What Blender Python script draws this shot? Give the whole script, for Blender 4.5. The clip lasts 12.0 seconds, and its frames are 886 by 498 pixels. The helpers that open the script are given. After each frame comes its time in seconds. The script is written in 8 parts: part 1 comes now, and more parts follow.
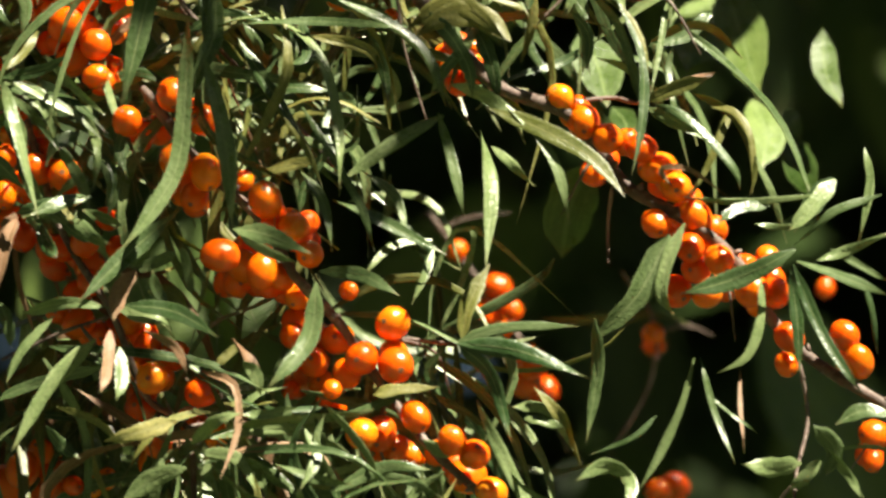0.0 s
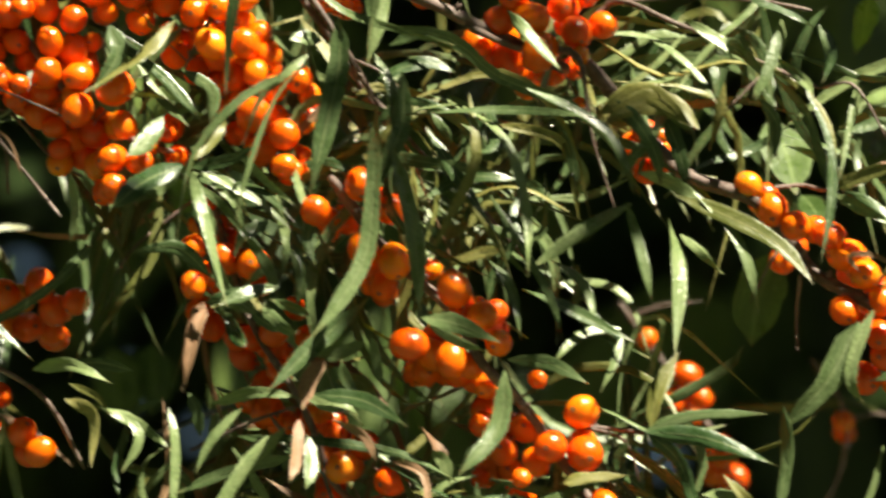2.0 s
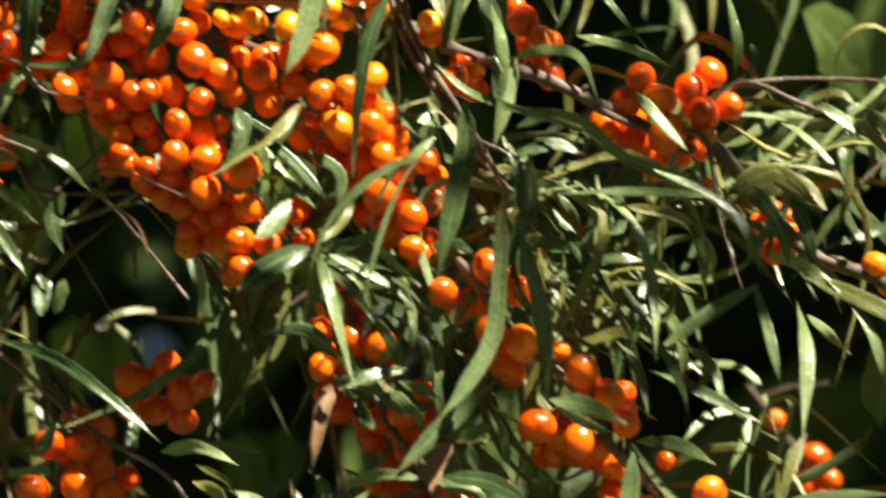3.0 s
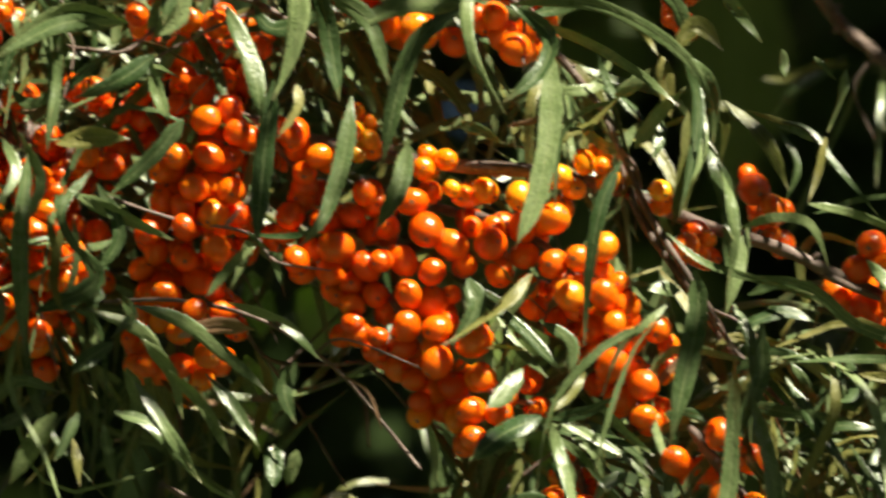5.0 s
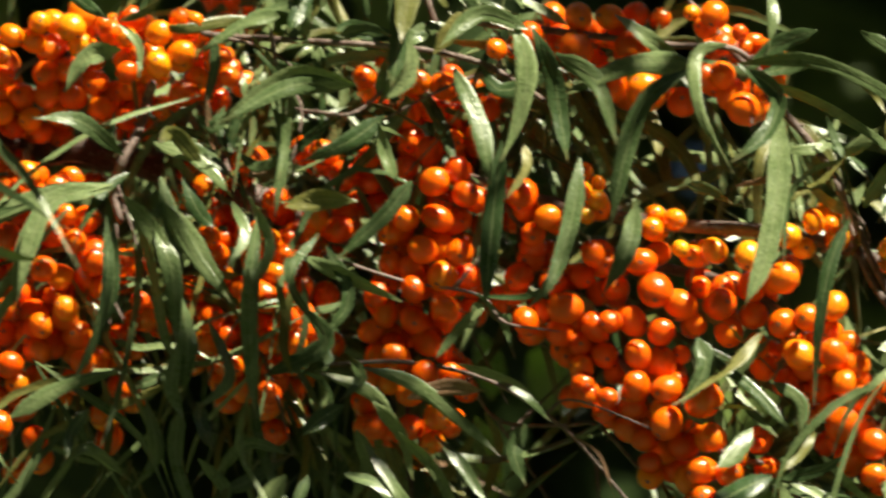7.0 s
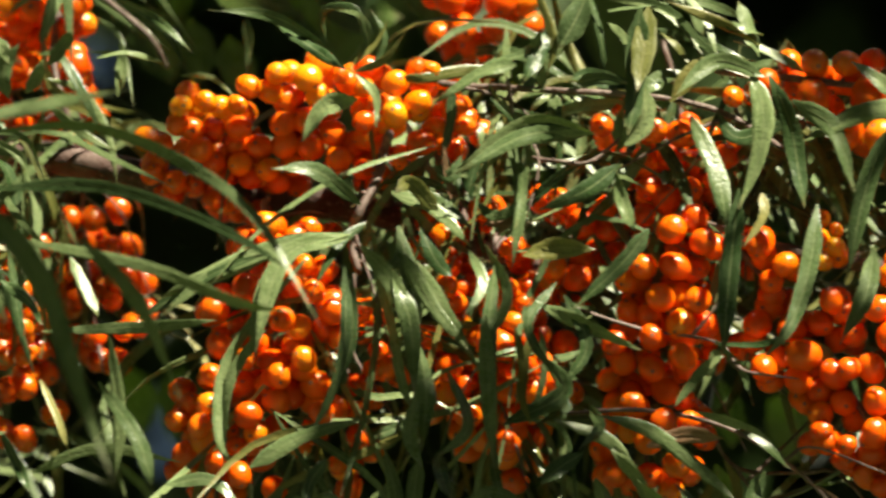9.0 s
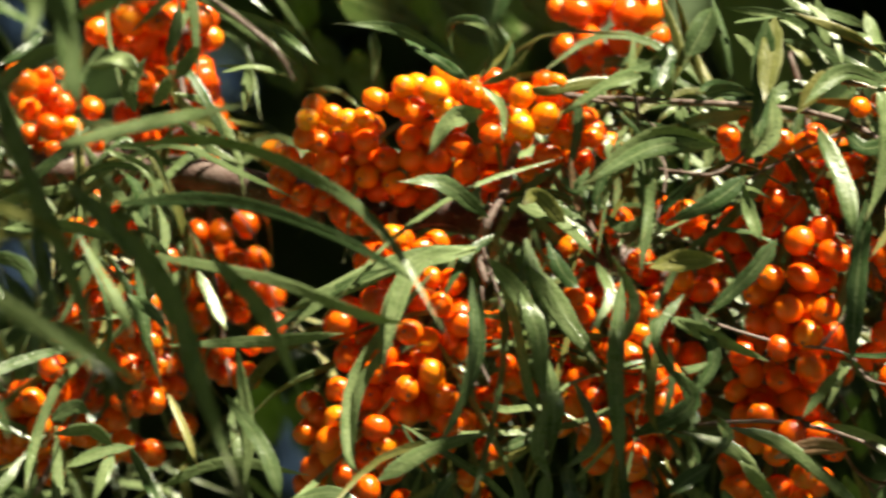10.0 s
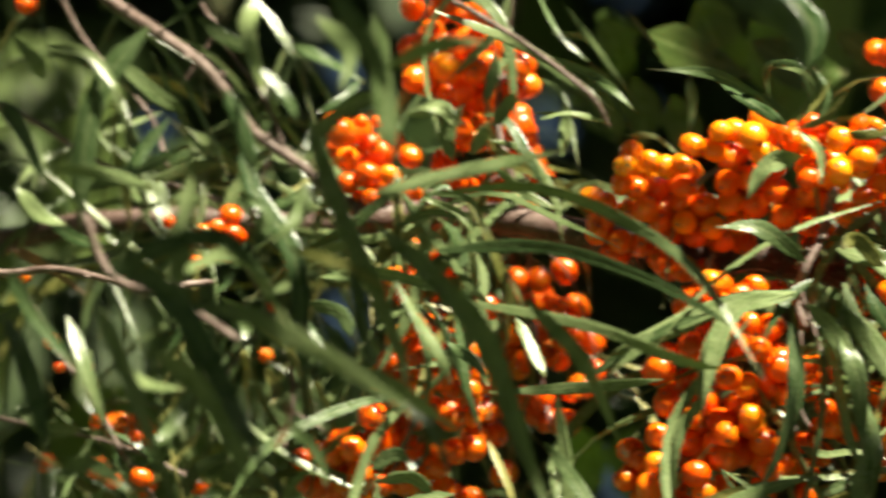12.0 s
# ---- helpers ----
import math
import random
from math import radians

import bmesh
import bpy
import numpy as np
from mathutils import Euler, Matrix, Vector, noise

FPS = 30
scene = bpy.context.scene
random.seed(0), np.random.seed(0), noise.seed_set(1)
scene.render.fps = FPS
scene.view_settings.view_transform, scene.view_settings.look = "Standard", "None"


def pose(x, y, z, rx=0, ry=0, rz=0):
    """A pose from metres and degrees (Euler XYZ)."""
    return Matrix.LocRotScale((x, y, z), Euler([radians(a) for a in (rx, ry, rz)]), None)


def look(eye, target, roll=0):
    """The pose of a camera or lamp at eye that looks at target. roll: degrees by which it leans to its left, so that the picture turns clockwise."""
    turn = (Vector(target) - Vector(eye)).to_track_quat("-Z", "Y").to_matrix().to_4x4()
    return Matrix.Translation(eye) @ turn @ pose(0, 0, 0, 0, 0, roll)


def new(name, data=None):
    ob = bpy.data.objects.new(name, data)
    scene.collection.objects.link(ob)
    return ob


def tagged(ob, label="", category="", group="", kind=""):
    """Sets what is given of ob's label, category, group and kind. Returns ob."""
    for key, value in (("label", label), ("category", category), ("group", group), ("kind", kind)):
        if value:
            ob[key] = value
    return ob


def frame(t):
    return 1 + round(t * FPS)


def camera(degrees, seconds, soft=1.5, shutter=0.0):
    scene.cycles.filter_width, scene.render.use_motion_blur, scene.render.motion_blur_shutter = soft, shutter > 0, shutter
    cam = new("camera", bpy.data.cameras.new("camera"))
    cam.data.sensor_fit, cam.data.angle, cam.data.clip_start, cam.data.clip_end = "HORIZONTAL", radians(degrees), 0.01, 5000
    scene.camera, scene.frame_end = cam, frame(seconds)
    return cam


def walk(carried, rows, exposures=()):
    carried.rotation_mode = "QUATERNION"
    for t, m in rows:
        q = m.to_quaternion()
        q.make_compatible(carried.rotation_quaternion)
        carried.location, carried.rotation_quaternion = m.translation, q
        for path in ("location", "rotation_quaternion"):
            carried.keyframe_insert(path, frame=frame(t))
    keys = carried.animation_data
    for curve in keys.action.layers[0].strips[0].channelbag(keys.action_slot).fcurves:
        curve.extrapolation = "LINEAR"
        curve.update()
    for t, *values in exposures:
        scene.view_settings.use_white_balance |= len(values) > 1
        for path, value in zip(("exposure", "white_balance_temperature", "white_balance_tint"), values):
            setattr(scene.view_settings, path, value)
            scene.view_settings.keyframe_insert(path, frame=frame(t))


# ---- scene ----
cam = camera(5.72, 12.0, soft=2.6, shutter=0.8)
cam.data.dof.use_dof = True
cam.data.dof.focus_distance = 2.16
cam.data.dof.aperture_fstop = 14.0
# seconds, yaw, pitch and roll of a camera that pans on a tripod; its eye lies behind the pivot
ROWS = [
    (0.0, 0.000, 10.000, 0.000),
    (0.5, 0.214, 10.109, -0.023),
    (1.0, 0.586, 10.309, -0.021),
    (1.5, 0.893, 10.466, -0.010),
    (2.0, 1.305, 10.603, 0.000),
    (2.5, 1.735, 10.832, 0.004),
    (3.0, 2.189, 11.160, -0.001),
    (3.2, 2.351, 11.301, -0.005),
    (5.0, 3.794, 12.312, -0.031),
    (5.5, 4.256, 12.458, -0.002),
    (6.0, 4.657, 12.579, -0.024),
    (6.5, 5.001, 12.622, -0.009),
    (7.0, 5.396, 12.726, -0.006),
    (7.5, 5.891, 12.855, 0.055),
    (7.7, 6.098, 12.900, 0.049),
    (9.5, 7.453, 13.091, -0.007),
    (10.0, 7.955, 13.141, 0.037),
    (10.5, 8.396, 13.238, -0.009),
    (11.0, 8.922, 13.323, 0.016),
    (11.5, 9.498, 13.374, 0.036),
    (12.0, 10.170, 13.457, -0.008),
]
walk(cam, [(t, pose(0, -2.0, 1.5, 90 + pitch, roll, yaw) @ pose(0, 0, 0.11)) for t, yaw, pitch, roll in ROWS], [(0.0, 1.75, 6650, 2), (3.2, 1.69, 6640, 2), (5.0, 1.46, 6620, 2), (7.0, 1.36, 6630, 2), (7.7, 1.24, 6640, 2), (9.3, 1.62, 6680, 2), (10.5, 1.69, 6680, 2), (12.0, 1.83, 6680, 2)])

# ---- world and sun ----
SUN = Vector((0.42, -0.40, 0.82)).normalized()
world = bpy.data.worlds.new("sky")
scene.world = world
world.use_nodes = True
wn = world.node_tree.nodes
sky = wn.new("ShaderNodeTexSky")
sky.sky_type = 'NISHITA'
sky.sun_disc = False
sky.sun_elevation = math.asin(SUN.z)
sky.sun_rotation = math.atan2(SUN.x, SUN.y)
wn["Background"].inputs["Strength"].default_value = 0.0095
world.node_tree.links.new(sky.outputs["Color"], wn["Background"].inputs["Color"])
sun = new("sun", bpy.data.lights.new("sun", "SUN"))
sun.data.energy = 5.0
sun.data.angle = radians(0.5)
sun.data.color = (1.0, 0.91, 0.74)
sun.matrix_world = look(SUN * 20, (0, 0, 0))


# ---- materials ----
def nodes_of(name):
    m = bpy.data.materials.new(name)
    m.use_nodes = True
    nt = m.node_tree
    return m, nt, nt.nodes["Principled BSDF"]


def ramp(nt, source, *stops):
    r = nt.nodes.new("ShaderNodeValToRGB")
    while len(r.color_ramp.elements) < len(stops):
        r.color_ramp.elements.new(0.5)
    for e, (p, c) in zip(r.color_ramp.elements, stops):
        e.position, e.color = p, (*c, 1)
    nt.links.new(source, r.inputs["Fac"])
    return r.outputs["Color"]


def mixed(nt, kind, fac, a, b):
    x = nt.nodes.new("ShaderNodeMix")
    x.data_type, x.blend_type = 'RGBA', kind
    for i, v in ((0, fac), (6, a), (7, b)):
        if isinstance(v, bpy.types.NodeSocket):
            nt.links.new(v, x.inputs[i])
        elif i == 0:
            x.inputs[i].default_value = v
        else:
            x.inputs[i].default_value = (*v, 1)
    return x.outputs[2]


def noise_of(nt, scale, detail=3.0, stretch=None):
    t = nt.nodes.new("ShaderNodeTexNoise")
    t.inputs["Scale"].default_value, t.inputs["Detail"].default_value = scale, detail
    c = nt.nodes.new("ShaderNodeTexCoord")
    nt.links.new(c.outputs["Object"], t.inputs["Vector"])
    return t.outputs["Fac"]


def bumped(nt, bsdf, height, strength, distance):
    b = nt.nodes.new("ShaderNodeBump")
    b.inputs["Strength"].default_value, b.inputs["Distance"].default_value = strength, distance
    nt.links.new(height, b.inputs["Height"])
    nt.links.new(b.outputs["Normal"], bsdf.inputs["Normal"])


def leaf_material(name, dark, pale, rib, through_light, gloss=0.42, island=False):
    """A leaf: pale midrib and margin, scurfy grain, blotches, some light let through."""
    m, nt, bsdf = nodes_of(name)
    if island:
        rnd = nt.nodes.new("ShaderNodeNewGeometry").outputs["Random Per Island"]
    else:
        rnd = nt.nodes.new("ShaderNodeObjectInfo").outputs["Random"]
    base = ramp(nt, rnd, (0.0, dark), (0.55, [(a + b) / 2 for a, b in zip(dark, pale)]), (1.0, pale))
    grain = noise_of(nt, 1400, 2)
    blotch = noise_of(nt, 160, 3)
    c = mixed(nt, 'MULTIPLY', 0.55, base, ramp(nt, grain, (0.3, (0.55, 0.58, 0.55)), (0.7, (1.32, 1.28, 1.25))))
    uv = nt.nodes.new("ShaderNodeUVMap")
    stretch = nt.nodes.new("ShaderNodeMapping")
    stretch.inputs["Scale"].default_value = (13, 2.2, 1)
    nt.links.new(uv.outputs["UV"], stretch.inputs["Vector"])
    shift = nt.nodes.new("ShaderNodeCombineXYZ")
    nt.links.new(rnd, shift.inputs["Z"])
    push = nt.nodes.new("ShaderNodeVectorMath")
    push.operation = 'MULTIPLY_ADD'
    push.inputs[1].default_value = (0, 0, 90)
    nt.links.new(shift.outputs[0], push.inputs[0])
    nt.links.new(stretch.outputs[0], push.inputs[2])
    streak = nt.nodes.new("ShaderNodeTexNoise")
    streak.inputs["Scale"].default_value = 1.0
    streak.inputs["Detail"].default_value = 3.0
    nt.links.new(push.outputs[0], streak.inputs["Vector"])
    c = mixed(nt, 'MULTIPLY', 0.6, c, ramp(nt, streak.outputs["Fac"], (0.32, (0.7, 0.75, 0.66)), (0.66, (1.22, 1.2, 1.14))))
    c = mixed(nt, 'MULTIPLY', 0.5, c, ramp(nt, blotch, (0.34, (0.68, 0.74, 0.6)), (0.62, (1.2, 1.14, 1.1))))
    sep = nt.nodes.new("ShaderNodeSeparateXYZ")
    nt.links.new(uv.outputs["UV"], sep.inputs[0])
    ribs = ramp(nt, sep.outputs["X"], (0.0, (0.25,) * 3), (0.06, (0, 0, 0)), (0.44, (0, 0, 0)), (0.5, (0.7,) * 3), (0.56, (0, 0, 0)), (0.94, (0, 0, 0)), (1.0, (0.25,) * 3))
    c = mixed(nt, 'MIX', ribs, c, rib)
    # tips wither on some leaves
    tip = ramp(nt, sep.outputs["Y"], (0.86, (0, 0, 0)), (1.0, (0.55,) * 3))
    c = mixed(nt, 'MIX', tip, c, (0.20, 0.15, 0.07))
    nt.links.new(c, bsdf.inputs["Base Color"])
    rough = ramp(nt, blotch, (0.3, (gloss - 0.12,) * 3), (0.7, (gloss + 0.12,) * 3))
    nt.links.new(rough, bsdf.inputs["Roughness"])
    bsdf.inputs["Specular IOR Level"].default_value = 0.68
    bumped(nt, bsdf, mixed(nt, 'MIX', 0.55, grain, noise_of(nt, 420, 2)), 0.5, 0.0007)
    tr = nt.nodes.new("ShaderNodeBsdfTranslucent")
    nt.links.new(mixed(nt, 'MULTIPLY', 1.0, c, (1.5, 1.6, 0.5)), tr.inputs["Color"])
    mx = nt.nodes.new("ShaderNodeMixShader")
    mx.inputs[0].default_value = through_light
    nt.links.new(bsdf.outputs[0], mx.inputs[1])
    nt.links.new(tr.outputs[0], mx.inputs[2])
    nt.links.new(mx.outputs[0], nt.nodes["Material Output"].inputs["Surface"])
    return m


LEAF = {
    "g": leaf_material("grey_green_leaf", (0.040, 0.080, 0.027), (0.240, 0.305, 0.145), (0.28, 0.32, 0.16), 0.17, 0.33),
    "o": leaf_material("olive_leaf", (0.120, 0.135, 0.032), (0.240, 0.225, 0.070), (0.28, 0.26, 0.12), 0.24),
    "y": leaf_material("yellowing_leaf", (0.28, 0.27, 0.09), (0.36, 0.33, 0.13), (0.40, 0.38, 0.2), 0.24),
    "b": leaf_material("withered_leaf", (0.20, 0.105, 0.058), (0.33, 0.19, 0.115), (0.36, 0.24, 0.16), 0.15, 0.6),
}
BROAD = leaf_material("broad_leaf", (0.040, 0.076, 0.016), (0.19, 0.26, 0.080), (0.24, 0.31, 0.12), 0.26, 0.36)
# hedge green kept darker than broad_leaf, so shade is put into its colour
BROAD_SHADED = leaf_material("shaded_broad_leaf_mass", (0.022, 0.048, 0.012), (0.060, 0.100, 0.028), (0.13, 0.18, 0.07), 0.2, 0.45, True)
SHOOT_MASS = leaf_material("narrow_leaf_mass", (0.075, 0.115, 0.060), (0.16, 0.20, 0.115), (0.24, 0.26, 0.17), 0.16, 0.45, True)


def berry_material(name, *tones):
    m, nt, bsdf = nodes_of(name)
    rnd = nt.nodes.new("ShaderNodeObjectInfo").outputs["Random"]
    base = ramp(nt, rnd, *zip((0.0, 0.5, 0.9, 1.0), tones))
    blotch = noise_of(nt, 190, 3)
    c = mixed(nt, 'MULTIPLY', 0.5, base, ramp(nt, blotch, (0.3, (0.82, 0.62, 0.5)), (0.65, (1.08, 1.12, 1.1))))
    specks = noise_of(nt, 1900, 1)
    c = mixed(nt, 'MIX', ramp(nt, specks, (0.66, (0, 0, 0)), (0.74, (0.35,) * 3)), c, (0.55, 0.28, 0.08))
    nt.links.new(c, bsdf.inputs["Base Color"])
    bsdf.inputs["Roughness"].default_value = 0.22
    bsdf.inputs["Specular IOR Level"].default_value = 0.65
    bsdf.inputs["Subsurface Weight"].default_value = 0.5
    bsdf.inputs["Subsurface Radius"].default_value = (1.0, 0.18, 0.02)
    bsdf.inputs["Subsurface Scale"].default_value = 0.0034
    bumped(nt, bsdf, noise_of(nt, 900, 2), 0.12, 0.0003)
    return m


def calyx_material():
    m, nt, bsdf = nodes_of("dry_calyx")
    nt.links.new(ramp(nt, noise_of(nt, 2500, 2), (0.3, (0.10, 0.030, 0.012)), (0.7, (0.34, 0.15, 0.07))), bsdf.inputs["Base Color"])
    bsdf.inputs["Roughness"].default_value = 0.8
    return m


def bark_material(name, *tones):
    m, nt, bsdf = nodes_of(name)
    coarse, fine = noise_of(nt, 140, 4), noise_of(nt, 900, 3)
    c = ramp(nt, coarse, *zip((0.3, 0.5, 0.72), tones))
    c = mixed(nt, 'MIX', ramp(nt, fine, (0.60, (0, 0, 0)), (0.68, (0.5,) * 3)), c, (0.34, 0.28, 0.24))
    nt.links.new(c, bsdf.inputs["Base Color"])
    bsdf.inputs["Roughness"].default_value = 0.6
    bumped(nt, bsdf, fine, 0.5, 0.0006)
    return m


BERRY = berry_material("orange_berry_skin", (0.75, 0.086, 0.002), (0.82, 0.136, 0.003), (0.87, 0.198, 0.005), (0.90, 0.285, 0.010))
# yellower copy of the berry skin, with sunlight put into its colour
LIT_BERRY = berry_material("lit_berry_skin", (0.88, 0.21, 0.003), (0.91, 0.28, 0.005), (0.93, 0.36, 0.010), (0.95, 0.45, 0.018))
CALYX = calyx_material()
BARK = bark_material("grey_brown_bark", (0.060, 0.036, 0.028), (0.135, 0.088, 0.072), (0.26, 0.195, 0.175))
OLD_BARK = bark_material("red_brown_bark", (0.045, 0.022, 0.017), (0.090, 0.048, 0.038), (0.16, 0.105, 0.09))


def grass_material():
    m, nt, bsdf = nodes_of("grass")
    c = ramp(nt, noise_of(nt, 3.0, 6), (0.3, (0.035, 0.060, 0.015)), (0.7, (0.10, 0.12, 0.04)))
    c = mixed(nt, 'MULTIPLY', 0.6, c, ramp(nt, noise_of(nt, 60, 3), (0.3, (0.5,) * 3), (0.7, (1.3,) * 3)))
    nt.links.new(c, bsdf.inputs["Base Color"])
    bsdf.inputs["Roughness"].default_value = 0.9
    bumped(nt, bsdf, noise_of(nt, 80, 3), 0.8, 0.03)
    return m


# ---- ground ----
bm = bmesh.new()
bmesh.ops.create_grid(bm, x_segments=40, y_segments=40, size=1500)
for v in bm.verts:
    v.co.z += 0.0 if v.co.length < 60 else 1.2 * noise.noise(v.co * 0.004)
me = bpy.data.meshes.new("ground")
bm.to_mesh(me)
bm.free()
me.materials.append(grass_material())
tagged(new("ground", me), "rough green meadow grass under the shrubs", "ground", kind="structure")

# ---- builders; places are millimetres (right, up, away) from a point in the shrub 1.85 m above the ground ----
ORIGIN = Vector((0, 0, 1.853))
FRONT = Vector((0, -1, 0))


def at(p):
    return ORIGIN + Vector((p[0], p[2], p[1])) * 0.001


def spline(points, n):
    """n + 1 even stations along a smooth line through the points."""
    pts = [2 * points[0] - points[1], *points, 2 * points[-1] - points[-2]]
    out = []
    spans = len(points) - 1
    for i in range(n + 1):
        u = i / n * spans
        k = min(int(u), spans - 1)
        f = u - k
        a, b, c, d = pts[k:k + 4]
        out.append(0.5 * (2 * b + (c - a) * f + (2 * a - 5 * b + 4 * c - d) * f * f + (3 * b - a - 3 * c + d) * f ** 3))
    return out


def part(name, verts, faces, material, parent, label="", uvs=None, place=None):
    me = bpy.data.meshes.new(name)
    me.from_pydata(verts, [], faces)
    if uvs:
        layer = me.uv_layers.new(name="UVMap")
        layer.data.foreach_set("uv", [c for f in faces for v in f for c in uvs[v]])
    me.polygons.foreach_set("use_smooth", [True] * len(me.polygons))
    me.materials.append(material)
    me.update()
    ob = new(name, me)
    ob.parent = parent
    if place is not None:
        ob.location = place - (parent.location if parent else Vector())
    return tagged(ob, label) if label else ob


def blade(line, width, roll, fold, wave, rnd, thick=0.0003, curl=0.0, tip=0.58, margin=0.9):
    """Vertices, faces and uvs of a lance-shaped leaf along a line: a grooved blade with its own underside."""
    n = len(line) - 1
    verts, uvs, faces = [], [], []
    phase = rnd.uniform(0, 6)
    lean = rnd.uniform(0.68, 1.0)
    for i, p in enumerate(line):
        s = i / n
        tan = (line[min(i + 1, n)] - line[max(i - 1, 0)]).normalized()
        side = tan.cross(FRONT)
        if side.length < 0.15:
            side = Vector((1, 0, 0))
        side.normalize()
        up = side.cross(tan).normalized()
        if up.y > 0:
            up, side = -up, -side
        a = roll + curl * (s - 0.5) + wave * 2.5 * math.sin(phase * 2 + 5 * s)
        side, up = side * math.cos(a) + up * math.sin(a), up * math.cos(a) - side * math.sin(a)
        w = width * 0.5 * max(0.03, math.sin(math.pi * (0.05 + 0.95 * s) ** lean) ** tip)
        w *= (1 + 0.07 * math.sin(phase + 9 * s) + 0.05 * math.sin(phase * 3 + 23 * s)) * min(1.0, 0.22 + 5 * s, 0.06 + ((1 - s) / 0.26) ** 0.8)
        wob = wave * width * math.sin(phase + 7 * s)
        for x, lift in ((-1, margin), (-0.55, 0.75), (0, 0.0), (0.55, 0.75), (1, margin), (-1, margin), (0, -0.25), (1, margin)):
            verts.append(p + side * (w * x) + up * (fold * w * lift - wob * x))
            uvs.append((0.5 + 0.5 * x, s))
        verts[-2] -= up * thick
    for i in range(n):
        a = 8 * i
        for k in range(4):
            faces.append((a + k, a + k + 1, a + 9 + k, a + 8 + k))
        faces += [(a + 6, a + 5, a + 13, a + 14), (a + 7, a + 6, a + 14, a + 15)]
    return verts, faces, uvs


def leaf(thing, tone, width, *points, roll=None, steps=12):
    """One leaf of a shoot, from its base to its tip. width in millimetres."""
    rnd = random.Random(int(points[0][0] * 7 + points[-1][1] * 13 + points[-1][0] * 3))
    line = spline([at(p) for p in points], steps)
    place = line[0].copy()
    line = [p - place for p in line]
    broad = width > 3.4
    turn = radians(rnd.uniform(-32, 32)) * (0.6 if broad else 1.0) if roll is None else roll
    v, f, u = blade(line, width * 0.001 / max(0.75, math.cos(turn)), turn, rnd.uniform(0.15, 0.5), rnd.uniform(0.03, 0.12), rnd, curl=rnd.uniform(-1.6, 1.6) * (0.5 if broad else 1.0), tip=rnd.uniform(0.40, 0.60), margin=rnd.uniform(-0.1, 0.8))
    label = {"b": "withered brown leaf", "y": "yellowing leaf"}.get(tone, "")
    return part("leaf", v, f, LEAF[tone], thing, label, u, place)


def tube(points, widths, sides=8, rough=0.0, rnd=random):
    """Vertices and faces of a tapering, knotty stem; widths at both ends in metres."""
    verts, faces = [], []
    n = len(points) - 1
    ref = Vector((0.3, -1, 0.2))
    for i, p in enumerate(points):
        tan = (points[min(i + 1, n)] - points[max(i - 1, 0)]).normalized()
        a = tan.cross(ref).normalized()
        b = a.cross(tan)
        r = (widths[0] + (widths[1] - widths[0]) * i / n) / 2
        r *= 1 + rough * (rnd.uniform(-0.5, 0.5) + (0.9 if i % 5 == 2 else 0))
        if i in (0, n):
            r *= 0.6
        for k in range(sides):
            t = 2 * math.pi * k / sides
            verts.append(p + (a * math.cos(t) + b * math.sin(t)) * r * (1 + rough * rnd.uniform(-0.3, 0.3)))
    for i in range(n):
        for k in range(sides):
            k2 = (k + 1) % sides
            faces.append((i * sides + k, i * sides + k2, (i + 1) * sides + k2, (i + 1) * sides + k))
    faces.append(tuple(range(sides))[::-1])
    faces.append(tuple(n * sides + k for k in range(sides)))
    return verts, faces


STEMS = {}


def stem(thing, width, *points):
    """One stem of a branch, with buds along it. width in millimetres."""
    rnd = random.Random(int(points[0][0] * 5 + points[-1][0]))
    pts = [at(p) for p in points]
    line = spline(pts, max(12, 6 * len(pts)))
    STEMS.setdefault(thing.name, []).append(line)
    place = line[0].copy()
    v, f = tube([p - place for p in line], (width * 0.00112, width * 0.00085), 12 if width > 5 else 8, 0.13 if width < 5 else 0.07, rnd)
    s = part("stem", v, f, BARK if width < 5 else OLD_BARK, thing, "", None, place)
    # buds and short spurs at the nodes
    for i in range(2, len(line) - 1, 4 if width < 5 else 7):
        d = Vector((rnd.uniform(-1, 1), rnd.uniform(-0.9, 0.2), rnd.uniform(-0.6, 1))).normalized()
        o = line[i] + d * width * 0.0003
        v, f = tube([o - line[i], o + d * width * 0.0004 - line[i], o + d * width * 0.0007 - line[i]], (width * 0.0006 + 0.0003, width * 0.00025), 6, 0.2, rnd)
        part("bud", v, f, BARK, s).location = line[i] - place
    return s


def branch(label, x, y, z):
    ob = new("fruiting_branch")
    ob.empty_display_size = 0.01
    ob.location = at((x, y, z))
    return tagged(ob, label, "branch", "branches of the sea buckthorn")


